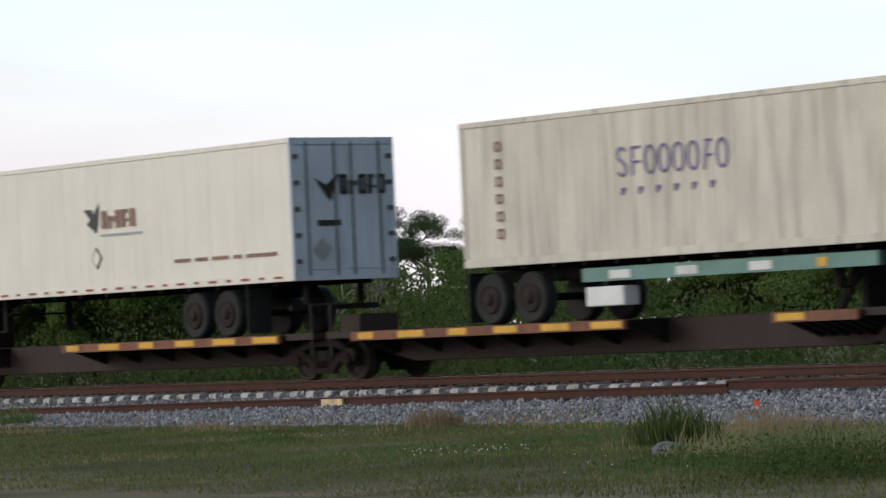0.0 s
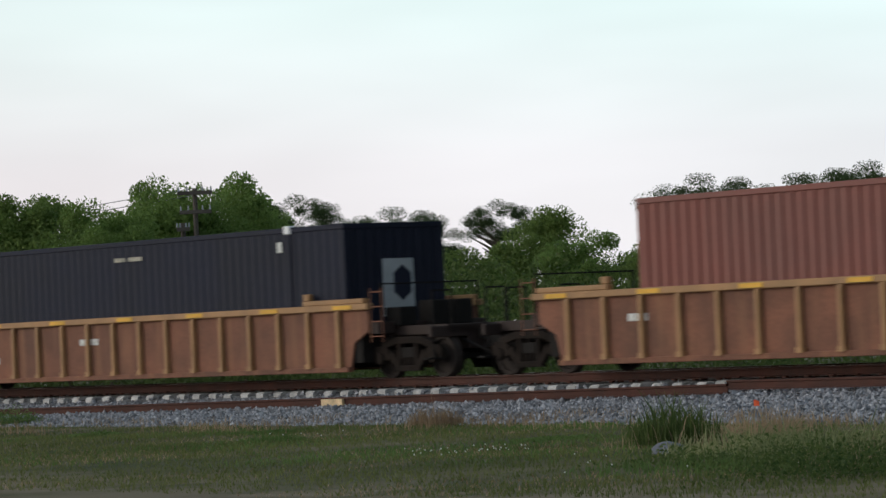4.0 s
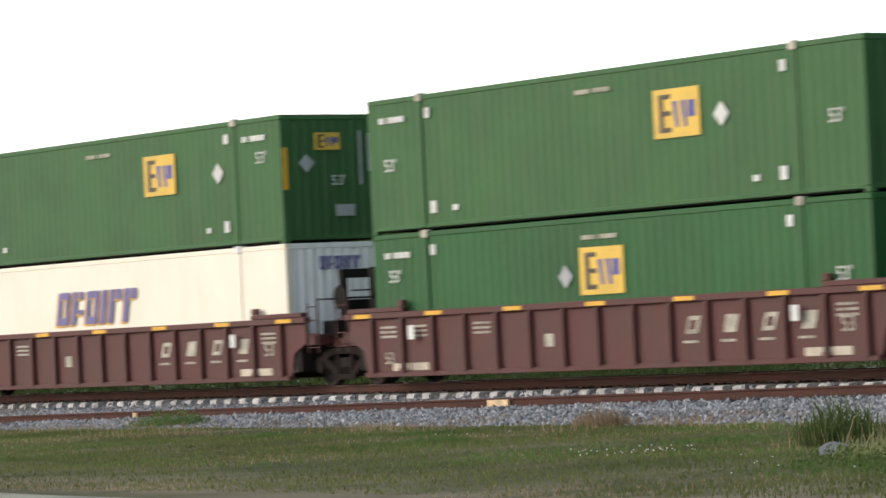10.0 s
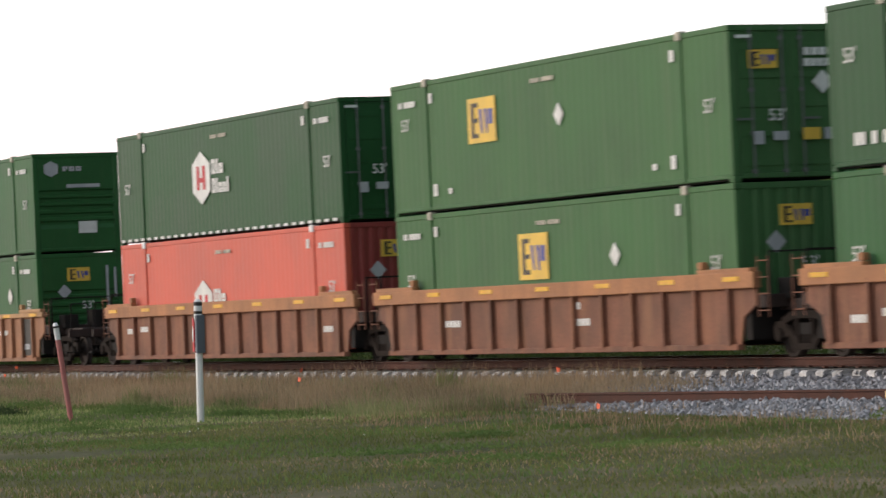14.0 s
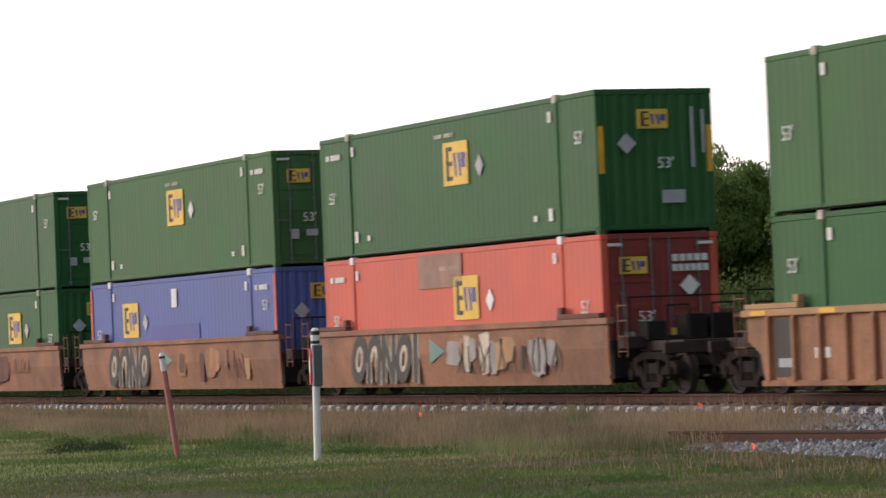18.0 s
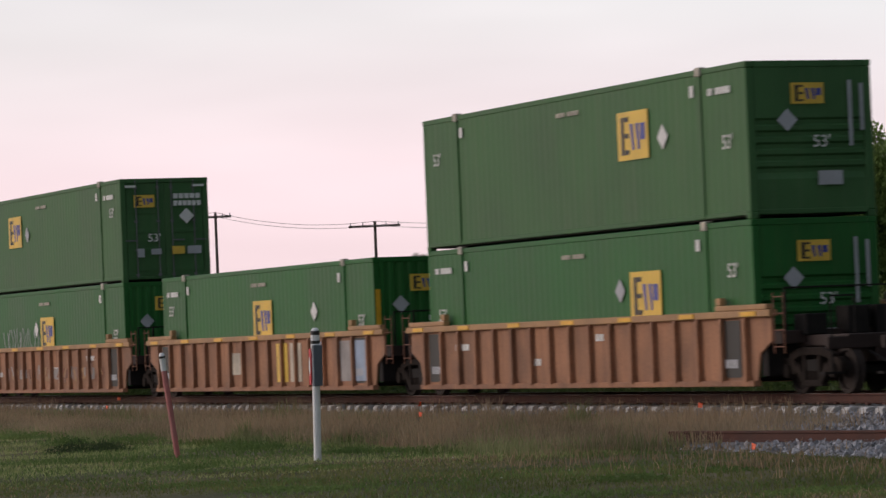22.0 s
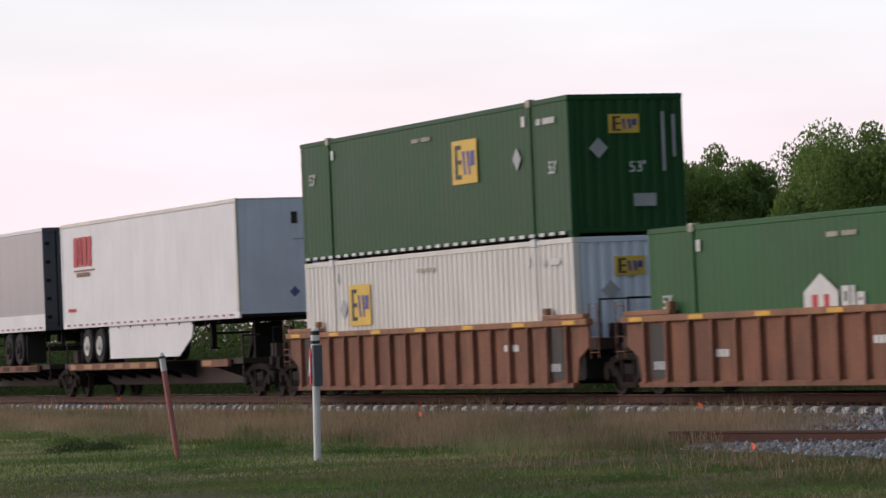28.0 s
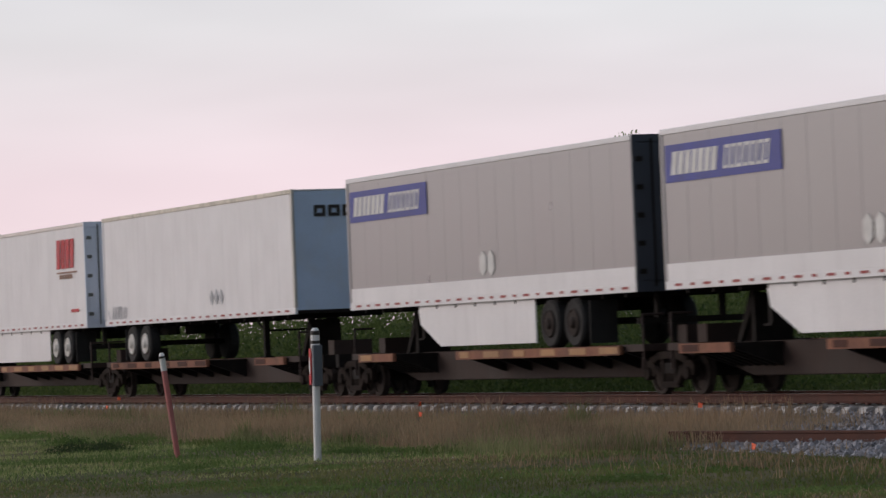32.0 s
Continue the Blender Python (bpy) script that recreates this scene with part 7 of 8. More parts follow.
    if k_ == 4:
        for pat_, x2_ in (("Tiorioa", -2.75), ("Eaii", 0.55), ("Coaii", 2.85)):
            for ch_ in pat_:
                bm_ = B()
                if ch_ in "oa":
                    ring(bm_, x2_ + 0.21, 1.62, 0.42, 0.52, 0.12, NEAR)
                    if ch_ == "a":
                        stroke(bm_, (x2_ + 0.39, 1.36), (x2_ + 0.39, 1.86), 0.11, NEAR - 0.001)
                elif ch_ == "C":
                    ring(bm_, x2_ + 0.24, 1.73, 0.5, 0.74, 0.13, NEAR, 0, 0.7, 5.6)
                elif ch_ in "ir":
                    stroke(bm_, (x2_ + 0.08, 1.36), (x2_ + 0.08, 2.1 if ch_ == "i" else 1.86), 0.12, NEAR)
                else:
                    stroke(bm_, (x2_ + 0.08, 1.36), (x2_ + 0.08, 2.1), 0.13, NEAR)
                    stroke(bm_, (x2_ + 0.12, 2.04), (x2_ + 0.46, 2.04), 0.12, NEAR - 0.001)
                    stroke(bm_, (x2_ + 0.12, 1.74), (x2_ + 0.4, 1.74), 0.11, NEAR - 0.002)
                part("name_shape", bm_, M["decal_white"], ob)
                x2_ += 0.26 if ch_ in "ir" else 0.52
        mark(ob, "white_diamond", diamond(6.3, 2.1, 0.5, 0.62), M["decal_white"], NEAR)
        bars(ob, "lettering_mark", "xiooxoox", -7.75, 1.62, 0.3, 0.14, M["decal_white"], NEAR, stroke=0.3)
        bars(ob, "number_mark", "BBB BBBBBB", -5.0, 2.1, 0.18, 0.1, M["decal_white"], NEAR)
        e_ = HALF + 0.02
        mark(ob, "placard_diamond", diamond(-0.7, 1.95, 0.55, 0.6), M["decal_grey"], e_, True)
        bars(ob, "lettering_mark", "xiooxoo", -0.2, 2.05, 0.28, 0.14, M["decal_grey"], e_, True, stroke=0.3)
        bars(ob, "lettering_mark", "Tiooio", -0.3, 1.25, 0.3, 0.14, M["decal_grey"], e_, True, stroke=0.3)
        bars(ob, "lettering_mark", "Eooi Ooo", -0.3, 0.8, 0.3, 0.14, M["decal_grey"], e_, True, stroke=0.3)

# (centre, car style, wall, edge, ribs, right truck, left coupled, right coupled, mast, upper box, lower box)
# a box: colour, end, logo x, logo kind, extras
WELLS = [
    (181.27, "smooth", "peach", "peach", 16, True, False, True, False, None, ("green", "corr", 3.0, "square", "yh")),
    (161.76, "smooth", "peach", "peach", 16, False, False, False, False, None, ("green", "corr", 2.75, "square", "h")),
    (142.31, "smooth", "peach", "peach", 16, False, True, False, False, None, ("green", "ribs", 2.6, "square", "h")),
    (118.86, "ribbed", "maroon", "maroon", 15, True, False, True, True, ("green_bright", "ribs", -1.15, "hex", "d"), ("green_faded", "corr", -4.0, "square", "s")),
    (99.45, "ribbed", "maroon", "maroon", 15, False, False, False, True, ("green_faded", "corr", 2.6, "square", "l"), ("green", "corr", 0.0, "square", "")),
    (79.8, "ribbed", "maroon", "maroon", 15, False, True, False, True, ("green_faded", "corr", 2.8, "square", "yl"), ("cream", "corr", 0.0, "slanted", "")),
    (56.4, "ribbed", "maroon", "maroon", 15, True, False, True, True, ("cream", "ribs", 3.2, "namepanel", ""), ("green", "corr", 2.9, "square", "")),
    (36.92, "ribbed", "maroon", "maroon", 15, False, False, False, True, None, ("green_dark", "corr", 3.2, "square", "")),
    (17.27, "ribbed", "maroon", "maroon", 15, False, True, False, True, ("cream", "ribs", 3.0, "namepanel", "r"), ("green_dark", "corr", 2.4, "square", "b")),
    (-6.21, "deep", "tan_brown", "peach", 13, True, False, True, False, ("green_dark", "corr", 2.5, "squarew", "w"), ("green", "corr", 2.7, "square", "")),
    (-26.02, "deep", "tan_brown", "peach", 13, False, False, False, False, ("green_faded", "doors", -3.1, "square", "l"), ("green_faded", "corr", -0.8, "square", "")),
    (-45.29, "deep", "tan_brown", "peach", 13, False, True, False, False, ("green_dark", "doors", -1.4, "hex", "d"), ("red", "corr", -1.6, "hexlow", "")),
    (-69.14, "ribbed", "tan", "tan_light", 17, True, False, True, False, ("green", "ribs", -0.8, "hex", ""), ("green", "ribs", 2.9, "square", "n")),
    (-88.66, "ribbed", "tan", "tan_light", 17, False, False, False, False, ("green_faded", "ribs", -0.6, "hex", ""), ("green_faded", "doors", 0.6, "square", "n")),
    (-108.09, "ribbed", "tan", "tan_light", 17, False, True, False, False, ("green_faded", "doors", -1.0, "hex", ""), ("green", "doors", 0.2, "square", "cn")),
    (-131.79, "smooth", "peach_dirty", "peach_dirty", 16, True, False, True, False, ("green", "corr", 0.6, "square", "yl"), ("red", "doors", 0.9, "square", "p")),
    (-151.46, "smooth", "peach_dirty", "peach_dirty", 16, False, False, False, False, ("green_faded", "doors", 0.2, "square", "l"), ("blue", "corr", -4.2, "square", "o")),
    (-171.13, "smooth", "peach_dirty", "peach_dirty", 16, False, True, False, False, ("green", "doors", -3.0, "square", ""), ("green", "corr", 3.3, "square", "")),
    (-195.11, "low", "tan", "tan", 16, True, True, True, False, ("green_faded", "doors", -3.2, "square", ""), ("green", "corr", 3.4, "square", "")),
    (-218.85, "ribbed", "tan", "tan_light", 17, True, False, True, False, ("green_faded", "ribs", 3.1, "square", ""), ("green_bright", "ribs", 3.4, "square", "n")),
    (-238.47, "ribbed", "tan", "tan_light", 17, False, False, False, False, None, ("green_bright", "corr", 0.2, "square", "yn")),
    (-258.2, "ribbed", "tan", "tan_light", 17, False, True, False, False, ("green_faded", "doors", -3.0, "square", ""), ("green_bright", "corr", 0.2, "square", "kn")),
    (-281.37, "ribbed", "tan_brown", "tan_light", 17, True, True, True, False, ("green_faded", "corr", 0.1, "square", "yl"), ("green", "doors", 0.3, "square", "n")),
    (-305.14, "ribbed", "tan_brown", "tan_light", 17, True, True, True, False, ("green_faded", "ribs", -1.2, "squareg", ""), ("blue", "doors", -4.5, "square", "o")),
    (-328.47, "ribbed", "tan_brown", "tan_light", 17, True, False, True, False, ("green", "corr", -0.4, "square", "yl"), ("green", "doors", -0.2, "square", "n")),
    (-348.27, "ribbed", "tan_brown", "tan", 17, False, False, False, False, None, ("green", "ribs", -0.9, "hexlow", "")),
    (-368.03, "ribbed", "tan_brown", "tan", 17, False, True, False, False, ("green_dark", "corr", 2.5, "square", "d"), ("white", "corr", -4.3, "square", "")),
]
COLOUR_WORDS = {"green": "green", "green_bright": "bright green", "green_faded": "faded green", "green_dark": "dark green", "cream": "cream-white", "red": "bright red", "blue": "blue", "white": "white"}
CAR_WORDS = {"peach_dirty": "grimy tan smooth-sided articulated well car with spray paint", "peach": "tan smooth-sided articulated well car", "maroon": "dark red-brown ribbed articulated well car", "tan_brown": "weathered brown ribbed well car", "tan": "tan ribbed well car with yellowish edges"}


def dress(ob, spec, seed, upper):
    colour, end, lx, kind, extra = spec
    if kind in ("square", "squarew"):
        square_logo(ob, lx, 1.97 if "h" in extra else (1.75 if kind == "squarew" else 1.86) if upper else 1.62 if "n" in extra else 1.82, "yellow" if kind == "square" else "cream")
    elif kind == "squareg":
        p = mark(ob, "logo_panel", rect(lx + 0.5, 1.5, 1.7, 1.95), M["yellow"], NEAR, label="tall mustard yellow panel")
        bars(p, "dark_block", "E", lx - 0.2, 1.05, 0.85, 0.5, M["decal_dark"], NEAR - 0.008, stroke=0.2)
        mark(p, "blue_wedge", [(lx + 0.45, 1.85), (lx + 0.65, 1.05), (lx + 0.85, 1.05), (lx + 1.1, 1.9)], M["decal_blue"], NEAR - 0.008)
        mark(ob, "repainted_patch", rect(lx + 1.9, 1.55, 0.9, 1.2), M["green"], NEAR)
    elif kind == "hex":
        hex_logo(ob, lx, 1.5)
    elif kind == "hexlow":
        hex_logo(ob, lx, 1.15)
    elif kind == "slanted":
        bars(ob, "lettering_mark", "OEOiTT", lx - 2.5, 1.33, 0.8, 0.56, M["yellow_reflect"], NEAR, slant=0.25, stroke=0.22)
        bars(ob, "lettering_mark", "OEOiTT", lx - 2.43, 1.37, 0.8, 0.56, M["decal_violet"], NEAR - 0.008, slant=0.25, stroke=0.22)
    elif kind == "namepanel":
        p = mark(ob, "logo_panel", rect(lx + 0.2, 2.2, 3.1, 0.66), M["yellow_reflect"], NEAR, label="yellow name panel")
        bars(p, "dark_mark", "-T E TOTT", lx - 1.1, 2.02, 0.38, 0.24, M["decal_dark"], NEAR - 0.008, stroke=0.25)
        lettering(ob, "Intermodal", 0.72, M["decal_green"], lx + 0.25, NEAR, 1.5)
        for x in (-6.1, 6.1):
            mark(ob, "dark_latch", rect(x, 2.86, 0.25, 0.16), M["decal_dark"], NEAR - 0.02)
    if colour not in ("cream",):
        small_marks(ob, seed, low="l" in extra, yellow_end="y" in extra, dash="d" in extra, lx=lx, dia=kind not in ("hex", "hexlow") and "s" not in extra, stencil="o" not in extra and "s" not in extra, fifty=colour not in ("white",))
    else:
        bars(ob, "stencil_mark", "BB B BB", -7.0, 0.35, 0.13, 0.13, M["decal_tan"], NEAR)
        bars(ob, "stencil_mark", "BB B BB", 3.2, 0.35, 0.13, 0.13, M["decal_tan"], NEAR)
    if "o" in extra:
        for sx in (-1, 1):
            mark(ob, "orange_post", rect(sx * 7.99, 1.45, 0.17, 2.6), M["red"], NEAR + 0.004)
        mark(ob, "sticker", rect(-0.2, 2.35, 0.45, 0.5), M["decal_white"], NEAR)
        mark(ob, "repainted_patch", rect(-0.2, 1.36, 4.2, 0.55), M["decal_blue"], NEAR + 0.004)
    if "p" in extra:
        mark(ob, "repainted_patch", rect(-0.6, 2.45, 2.6, 0.75), M["decal_tan"], NEAR)
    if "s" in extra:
        # cream strips that paint in the light caught by the rib faces
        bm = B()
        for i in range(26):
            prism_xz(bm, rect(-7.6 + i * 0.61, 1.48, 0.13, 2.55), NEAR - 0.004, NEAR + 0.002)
        part("light_ribs", bm, M["spray_cream"], ob, "pale strips painted as lit rib faces")
        mark(ob, "sticker", rect(-0.15, 2.15, 0.4, 0.25), M["decal_white"], NEAR - 0.008)
        mark(ob, "placard_diamond", diamond(-0.1, 1.5, 0.5, 0.55), M["decal_white"], NEAR - 0.008)
    if "k" in extra:
        scrawl(ob, seed, -4.6, -0.8, 1.2, 0.6, "decal_grey", NEAR - 0.004, 0.04)
    if "w" in extra:
        for x in (-6.6, 4.6):
            bars(ob, "number_mark", "BB B BBB", x - 0.6, 0.42, 0.22, 0.16, M["decal_white"], NEAR)
    if end == "doors":
        door_marks(ob, seed, logo=kind != "hex")
    elif kind == "namepanel":
        e = HALF + 0.012
        mark(ob, "logo_panel", rect(0.0, 2.6, 0.9, 0.26), M["yellow_reflect"], e, True)
        mark(ob, "label_plate", rect(0.2, 2.32, 0.8, 0.06), M["decal_dark"], e, True)
        if "r" in extra:
            for y in (-0.8, 0.75):
                mark(ob, "rust_streak", rect(y, 1.3, 0.16, 1.4), M["decal_tan"], e + 0.004, True)
    elif kind == "hex":
        e = HALF + 0.012
        mark(ob, "logo_hexagon", hexagon(-0.75, 2.45, 0.42, 0.46), M["decal_grey"], e, True)
        bars(ob, "lettering_mark", "xoo", -0.4, 2.38, 0.2, 0.16, M["decal_grey"], e, True, stroke=0.3)
        mark(ob, "label_plate", rect(0.2, 1.95, 1.0, 0.1), M["decal_grey"], e, True)
        mark(ob, "label_plate", rect(0.3, 0.75, 0.55, 0.34), M["decal_white"], e, True)
    elif kind == "slanted":
        bars(ob, "lettering_mark", "OEOiTT", -0.4, 2.3, 0.3, 0.16, M["decal_violet"], HALF + 0.012, True, stroke=0.25)
    else:
        end_marks(ob, seed, gold=kind == "squareg")


for i_, (x_, st_, wl_, ed_, rb_, rt_, lc_, rc_, ms_, up_, lo_) in enumerate(WELLS):
    car = place(railcar(CAR_WORDS[wl_], G2, well_car, st_, wl_, ed_, rt_, lc_, rc_, rb_, ms_), x_)
    if wl_ == "maroon":
        for k_, ch_ in enumerate("OBOB"):
            bars(car, "road_mark", ch_, 2.70 + 1.143 * k_, 0.80, 0.34, 0.36, M["decal_pale"], -1.425, slant=0.35, stroke=0.24)
            bars(car, "stencil_mark", "BBBB", 2.62 + 1.143 * k_, 0.62, 0.05, 0.09, M["decal_pale"], -1.425)
        lettering(car, "53", 0.42, M["decal_pale"], 7.43, -1.43, 0.85)
        lettering(car, "53", 0.36, M["decal_pale"], -7.43, -1.43, 0.55)
        for x2_ in (-7.43, -6.29, -4.0, 7.43):
            for k_ in range(3):
                bars(car, "stencil_mark", "BBBB", x2_ - 0.3, 1.0 + 0.1 * k_, 0.05, 0.12, M["decal_pale"], -1.425)
        for x2_ in (-7.0, -6.3, 6.5, 7.2):
            mark(car, "pale_stripe", rect(x2_, 0.37, 0.62, 0.16), M["spray_cream"], -1.426)
        mark(car, "data_panel", rect(-1.7, 0.8, 0.28, 0.26), M["decal_pale"], -1.426)
        for sx_ in (-6.4, 6.1):
            mark(car, "white_plate", rect(sx_, 1.1, 0.22, 0.3), M["decal_white"], -1.56)
    elif st_ in ("smooth", "low"):
        if wl_ == "peach" and i_ < 3:
            lettering(car, "53", 0.72, M["decal_dark"], 0, 0, 0).matrix_basis = pose(-7.45, -1.409, 0.55, 7.8)
        if i_ in (0, 2):
            bx_ = 3.3 if i_ == 0 else -3.7
            mark(car, "number_board", rect(bx_, 1.05, 3.3, 0.42), M["decal_dark"], -1.456)
            bars(car, "number_mark", "TOTi  TOOTTT", bx_ - 1.4, 0.92, 0.26, 0.19, M["decal_white"], -1.464, slant=0.15, stroke=0.3)
        if i_ < 3:
            mark(car, "sticker", rect(7.85, 1.1, 0.42, 0.45), M["decal_white"], -1.456)
    else:
        plates(car, 300 + i_, 3, -1.425)
        if st_ == "ribbed" and wl_ != "maroon":
            for x2_ in (-7.45, 7.3):
                mark(car, "dark_panel", rect(x2_, 0.85, 0.8, 1.05), M["spray_black"], -1.426)
                bars(car, "number_mark", "BBB", x2_ - 0.25, 0.5, 0.16, 0.14, M["decal_grey"], -1.434)
    if i_ == 0:
        for k_, (x2_, z2_, w2_, h2_) in enumerate(((-4.35, 0.86, 0.8, 1.12), (-3.7, 0.84, 0.75, 1.16), (-3.05, 0.88, 0.8, 1.1), (-2.4, 0.86, 0.78, 1.14), (-1.85, 1.12, 0.9, 0.6), (-1.7, 0.58, 0.7, 0.5))):
            mark(car, "painted_bubble", blob(x2_, z2_, w2_, h2_, 900 + k_), M["spray_pink"], -1.456 - 0.003 * k_, thick=0.003)
            bm_ = B()
            ring(bm_, x2_ + 0.03, z2_ + 0.1, w2_ * 0.8, h2_ * 0.62, 0.035, -1.462 - 0.003 * k_, 0.1, 0.3, 4.4)
            part("painted_loop", bm_, M["decal_dark"], car)
        for k_, (x2_, z2_, w2_, h2_) in enumerate(((-5.15, 1.0, 0.5, 0.35), (-4.85, 0.5, 0.35, 0.4), (-0.75, 1.2, 0.4, 0.4), (-0.2, 0.62, 1.5, 0.35))):
            mark(car, "painted_smudge", blob(x2_, z2_, w2_, h2_, 920 + k_), M["spray_black" if k_ < 3 else "brown_mid"], -1.455, thick=0.003)
        mark(car, "reflector", rect(-2.75, 1.16, 0.55, 0.15), M["yellow_reflect"], -1.486)
        scrawl(car, 43, 0.2, 1.2, 0.45, 0.3, "brown_mid", -1.458, 0.05)
    elif i_ == 1:
        bars(car, "painted_scrawl", "TTi", 0.6, 0.5, 0.62, 0.62, M["tape_red"], -1.456, stroke=0.16)
        block_letters(car, 2.75, 0.36, 3.4, 0.95, True)
    elif i_ == 2:
        block_letters(car, 1.2, 0.36, 3.8, 0.98)
    elif i_ in (15, 16):
        throw_up(car, -5.9, 0.36, 1.02, "oazoi" if i_ == 15 else "oazo", "spray_black", "spray_cream", -1.458)
        mark(car, "painted_wedge", [(-1.0, 0.72), (-0.1, 1.0), (-1.0, 1.28)], M["spray_teal"], -1.458)
        for k_ in range(12 if i_ == 15 else 8):
            q_ = random.Random(i_ * 50 + k_)
            mark(car, "painted_smudge", blob(q_.uniform(0.0, 6.6), q_.uniform(0.75, 1.1), q_.uniform(0.3, 0.9), q_.uniform(0.4, 0.9), i_ * 70 + k_), M[("spray_cream", "spray_grey", "tan_light", "spray_grey")[k_ % 4] if i_ == 15 else ("tan", "peach", "tan_light", "brown_mid")[k_ % 4]], -1.4535 - 0.0006 * k_, thick=0.0005)
        scrawl(car, 55 + i_, 0.6 if i_ == 15 else 4.6, 6.2, 0.5, 0.7, "spray_black" if i_ == 15 else "brown_mid", -1.466, 0.06)
    elif i_ == 17:
        mark(car, "painted_shape", blob(-6.5, 0.86, 1.7, 1.15, 801), M["spray_mint"], -1.458)
        mark(car, "painted_shape", blob(-4.6, 0.85, 2.4, 1.15, 802), M["brown_mid"], -1.456)
        mark(car, "painted_shape", blob(-2.5, 0.86, 2.0, 1.15, 803), M["spray_cream"], -1.4585)
        mark(car, "number_board", rect(-3.6, 0.98, 1.5, 0.34), M["decal_dark"], -1.464)
        mark(car, "painted_shape", blob(1.6, 0.9, 2.6, 0.9, 804), M["brown_mid"], -1.456)
        scrawl(car, 61, -6.9, -5.9, 0.4, 0.9, "green_faded", -1.466, 0.07)
        scrawl(car, 62, 0.5, 5.5, 0.75, 0.45, "tan_brown", -1.458, 0.05)
    elif i_ == 18:
        spray(car, 63, -5.0, 6.0, 0.92, 1.14, ["decal_tan", "yellow_reflect", "decal_tan", "spray_cream"], -1.458, 7)
        bars(car, "number_mark", "TTT OTOO", -5.0, 0.92, 0.2, 0.18, M["decal_dark"], -1.47, stroke=0.3)
        scrawl(car, 64, 1.2, 3.2, 0.5, 0.4, "decal_red", -1.458, 0.09)
    elif i_ == 20:
        mark(car, "painted_shape", rect(-1.5, 0.85, 0.9, 0.55), M["spray_cream"], -1.43)
        for x2_, c2_ in ((1.9, "yellow"), (2.9, "spray_cream"), (4.6, "spray_blue"), (6.4, "spray_grey"), (7.4, "spray_blue")):
            mark(car, "painted_shape", rect(x2_, 0.85, 0.8, 0.95), M[c2_], -1.431)
    elif i_ in (21, 22, 23):
        spray(car, 70 + i_, -4.5, 6.5, 0.5, 0.95, ["decal_tan", "tan_light", "spray_grey", "tan_brown"], -1.43, 12)
    if up_:
        o_ = place(unit("shipping_container", COLOUR_WORDS[up_[0]] + " fifty-three-foot container stacked on another", G1, up_[0], up_[1], depth=0.003 if up_[0] == "cream" else 0.005 if i_ > 8 else 0.013, end_colour="end_white" if up_[0] == "cream" else None), x_, UP)
        dress(o_, up_, 500 + i_, True)
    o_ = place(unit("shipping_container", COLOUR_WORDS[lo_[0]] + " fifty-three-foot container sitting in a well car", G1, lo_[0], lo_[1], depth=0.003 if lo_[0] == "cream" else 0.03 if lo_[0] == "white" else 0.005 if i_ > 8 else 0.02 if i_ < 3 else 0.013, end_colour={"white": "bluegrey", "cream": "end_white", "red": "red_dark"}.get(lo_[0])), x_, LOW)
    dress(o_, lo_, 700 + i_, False)

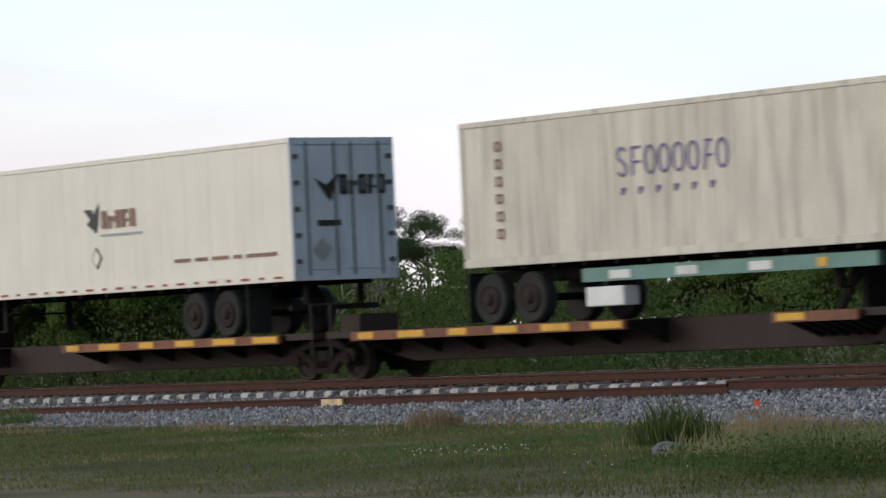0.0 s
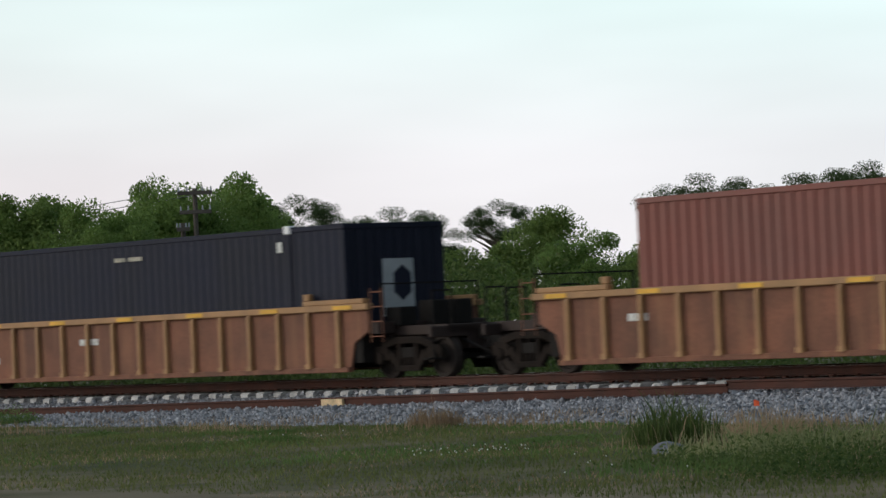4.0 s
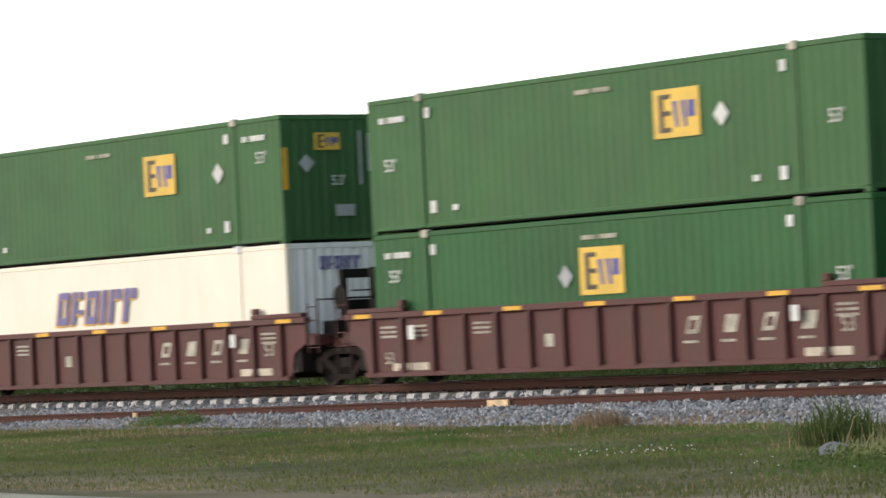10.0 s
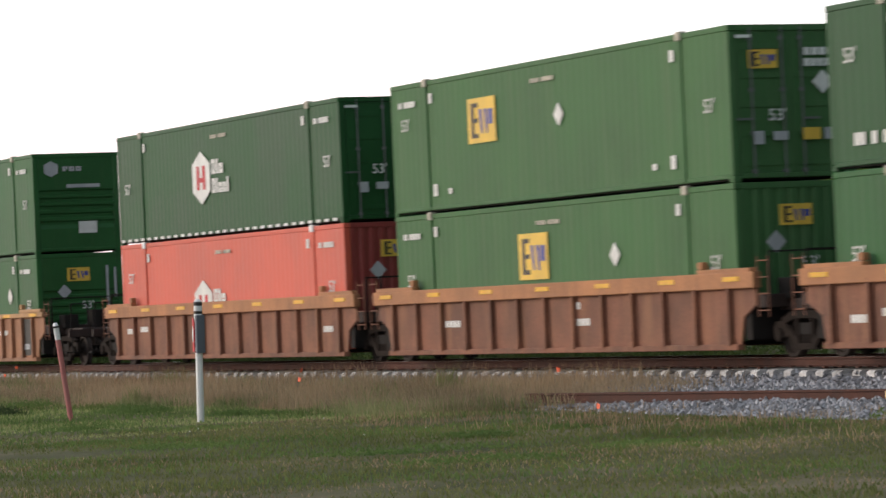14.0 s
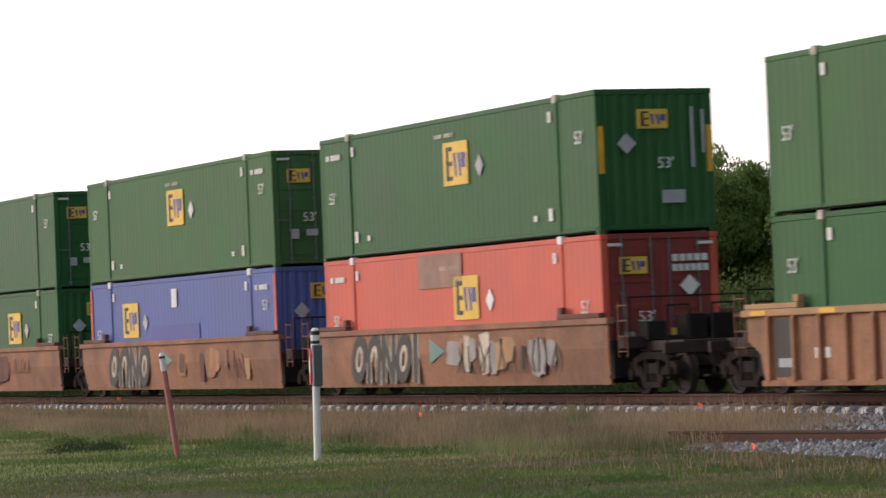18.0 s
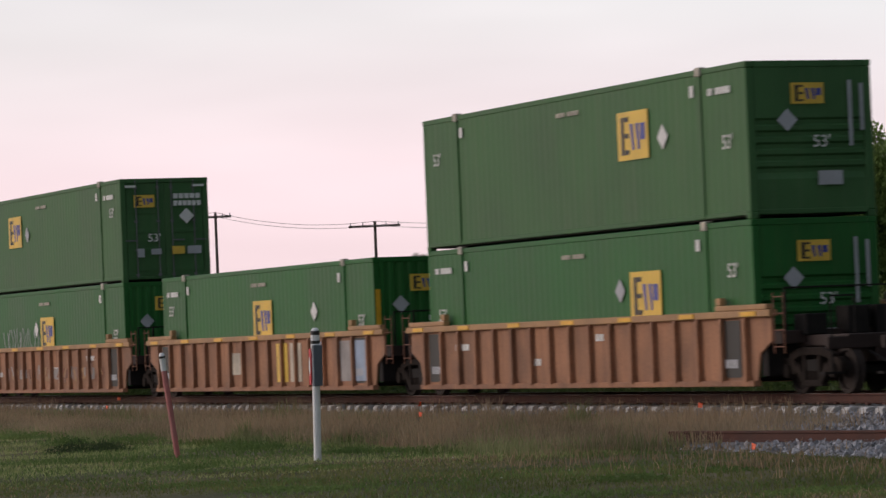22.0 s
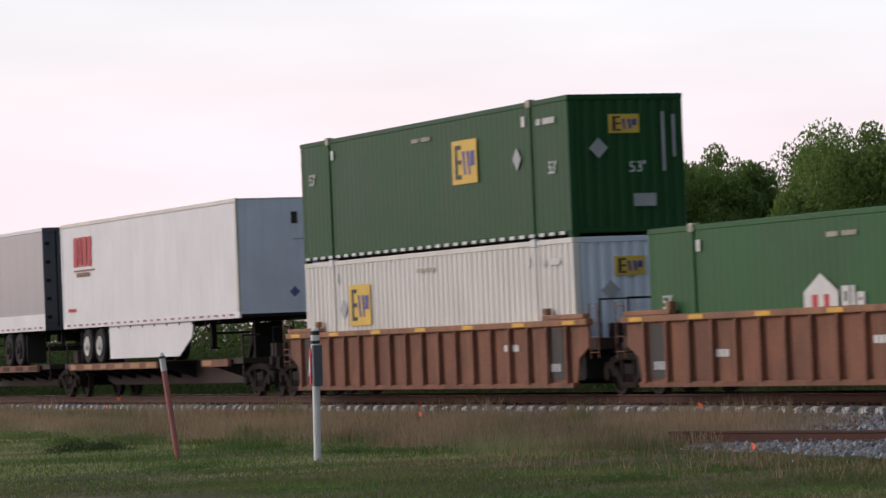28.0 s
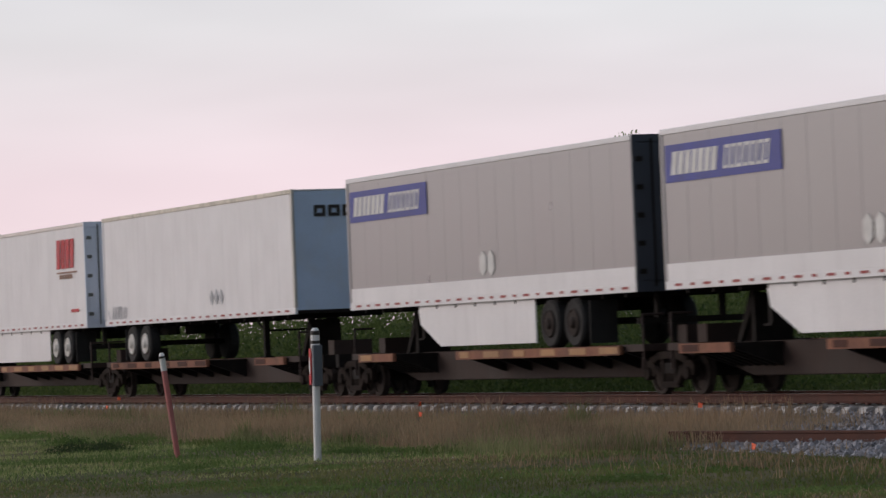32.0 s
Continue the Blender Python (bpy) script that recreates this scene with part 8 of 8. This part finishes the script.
# the spine cars and trailers at the tail
TAIL = [
    (-389.15, "redmark", True, True, False), (-407.14, "plain", False, False, False), (-424.23, "greyskin", False, False, False), (-441.71, "greyskin", False, False, False),
    (-459.10, "greyskin", False, False, False), (-479.10, "road", False, True, True), (-496.99, "redmark2", True, True, False),
]
for i_, (x_, k_, rt_, lc_, rc_) in enumerate(TAIL):
    sc = place(railcar("rusty dark brown spine car with yellow edge patches", G2, spine_car, "brown_dark", "rust" if i_ % 2 else "tan_light", i_ in (0, 5), i_ == 4, i_ in (0, 5), -1 if k_ in ("redmark", "road") else 1, 8.65), x_)
    if k_ in ("plain", "greyskin"):
        o_ = place(trailer("semi_trailer", "brushed grey box trailer with a blue name panel", "trailers on the train", "aluminium", "nose_dark", False, None if k_ == "plain" else "white_cool", "white_cool", 16, True, top="white_cool", tandem=3.9, rim="wheel_steel", z1=5.1), x_)
        p_ = mark(o_, "name_panel", rect(-5.4, 4.42, 4.9, 0.72), M["decal_blue"], -1.325, label="blue name panel with white bars")
        bars(p_, "white_mark", "BBBBBBB", -7.6, 4.2, 0.44, 0.23, M["decal_white"], -1.333, slant=0.25, stroke=0.3)
        bars(p_, "white_mark", "OOOOOOO", -5.35, 4.2, 0.44, 0.22, M["decal_white"], -1.333, slant=0.25, stroke=0.14)
        for dx_ in (-0.28, 0.28):
            mark(o_, "placard_diamond", hexagon(0.4 + 0.8 * dx_, 2.85, 0.36, 0.55), M["decal_white"], -1.325)
        mark(o_, "blue_panel", rect(0.0, 3.7, 0.9, 0.8), M["decal_blue"], 8.12, True)
    elif k_ in ("redmark", "redmark2"):
        nose_ = k_ == "redmark"
        o_ = place(trailer("semi_trailer", "white box trailer with a red name mark", "trailers on the train", "white_cool", "bluegrey" if nose_ else "door_blue", nose_, "white_cool", None, 16, True, top="silver", tandem=2.9, z1=5.08), x_)
        xx_ = -6.9 if nose_ else 4.9
        bars(o_, "red_mark", "BOBB", xx_ + 0.1, 3.8, 0.85, 0.38, M["decal_red"], -1.325, slant=0.12, stroke=0.22)
        bars(o_, "pale_mark", "BBBBB", xx_ + 0.4, 3.5, 0.12, 0.22, M["decal_tan"], -1.325)
        mark(o_, "underline", rect(xx_ + 1.2, 3.68, 2.1, 0.05), M["decal_tan"], -1.325)
        mark(o_, "number_bar", rect(-7.1 if nose_ else 6.8, 2.55, 0.8, 0.09), M["decal_red"], -1.325)
        if nose_:
            e_ = 8.075
            mark(o_, "vent", rect(0.25, 4.55, 0.16, 0.3), M["decal_dark"], e_, True)
            mark(o_, "panel_edge", rect(0.7, 4.0, 1.0, 0.03), M["decal_grey"], e_, True)
            for y_, z_, s_, c_ in ((0.2, 2.65, 0.28, "decal_violet"), (0.55, 2.5, 0.14, "decal_red"), (0.8, 2.9, 0.14, "decal_dark"), (1.0, 2.75, 0.16, "decal_dark"), (1.1, 2.5, 0.16, "decal_dark"), (0.65, 2.35, 0.12, "decal_violet")):
                mark(o_, "sticker", diamond(y_, z_, s_, s_), M[c_], e_, True)
    else:
        o_ = place(trailer("semi_trailer", "white ribbed box trailer with a pale blue nose", "trailers on the train", "white_cool", "skyblue", True, None, None, 15, True, top="dirty_white", tandem=3.0, gear_up=False, z1=5.08), x_)
        bars(o_, "lettering_mark", "OOOO", -0.75, 4.4, 0.28, 0.3, M["decal_dark"], 8.075, True, stroke=0.3)
        for dx_ in (-0.4, 0.0, 0.4):
            mark(o_, "placard_diamond", diamond(2.0 + dx_, 2.6, 0.34, 0.4), M["decal_grey"], -1.325)
        scrawl(o_, 91, -7.6, -6.0, 2.2, 0.35, "decal_grey", -1.325, 0.05)

for o_ in STORE:
    for c_ in list(o_.children_recursive) + [o_]:
        bpy.data.objects.remove(c_)


def run(t):
    """How far the train has gone at t seconds, from where it is at 16 s."""
    return 23.4155 * (t - 16) + 0.00508 * (t - 16) ** 2


def motions():
    times = [0, 4, 8, 12, 16, 20, 24, 28, 32]
    for ob, x, z in MOVING:
        walk(ob, [(t, pose(x + run(t), 0, z)) for t in times])


motions()
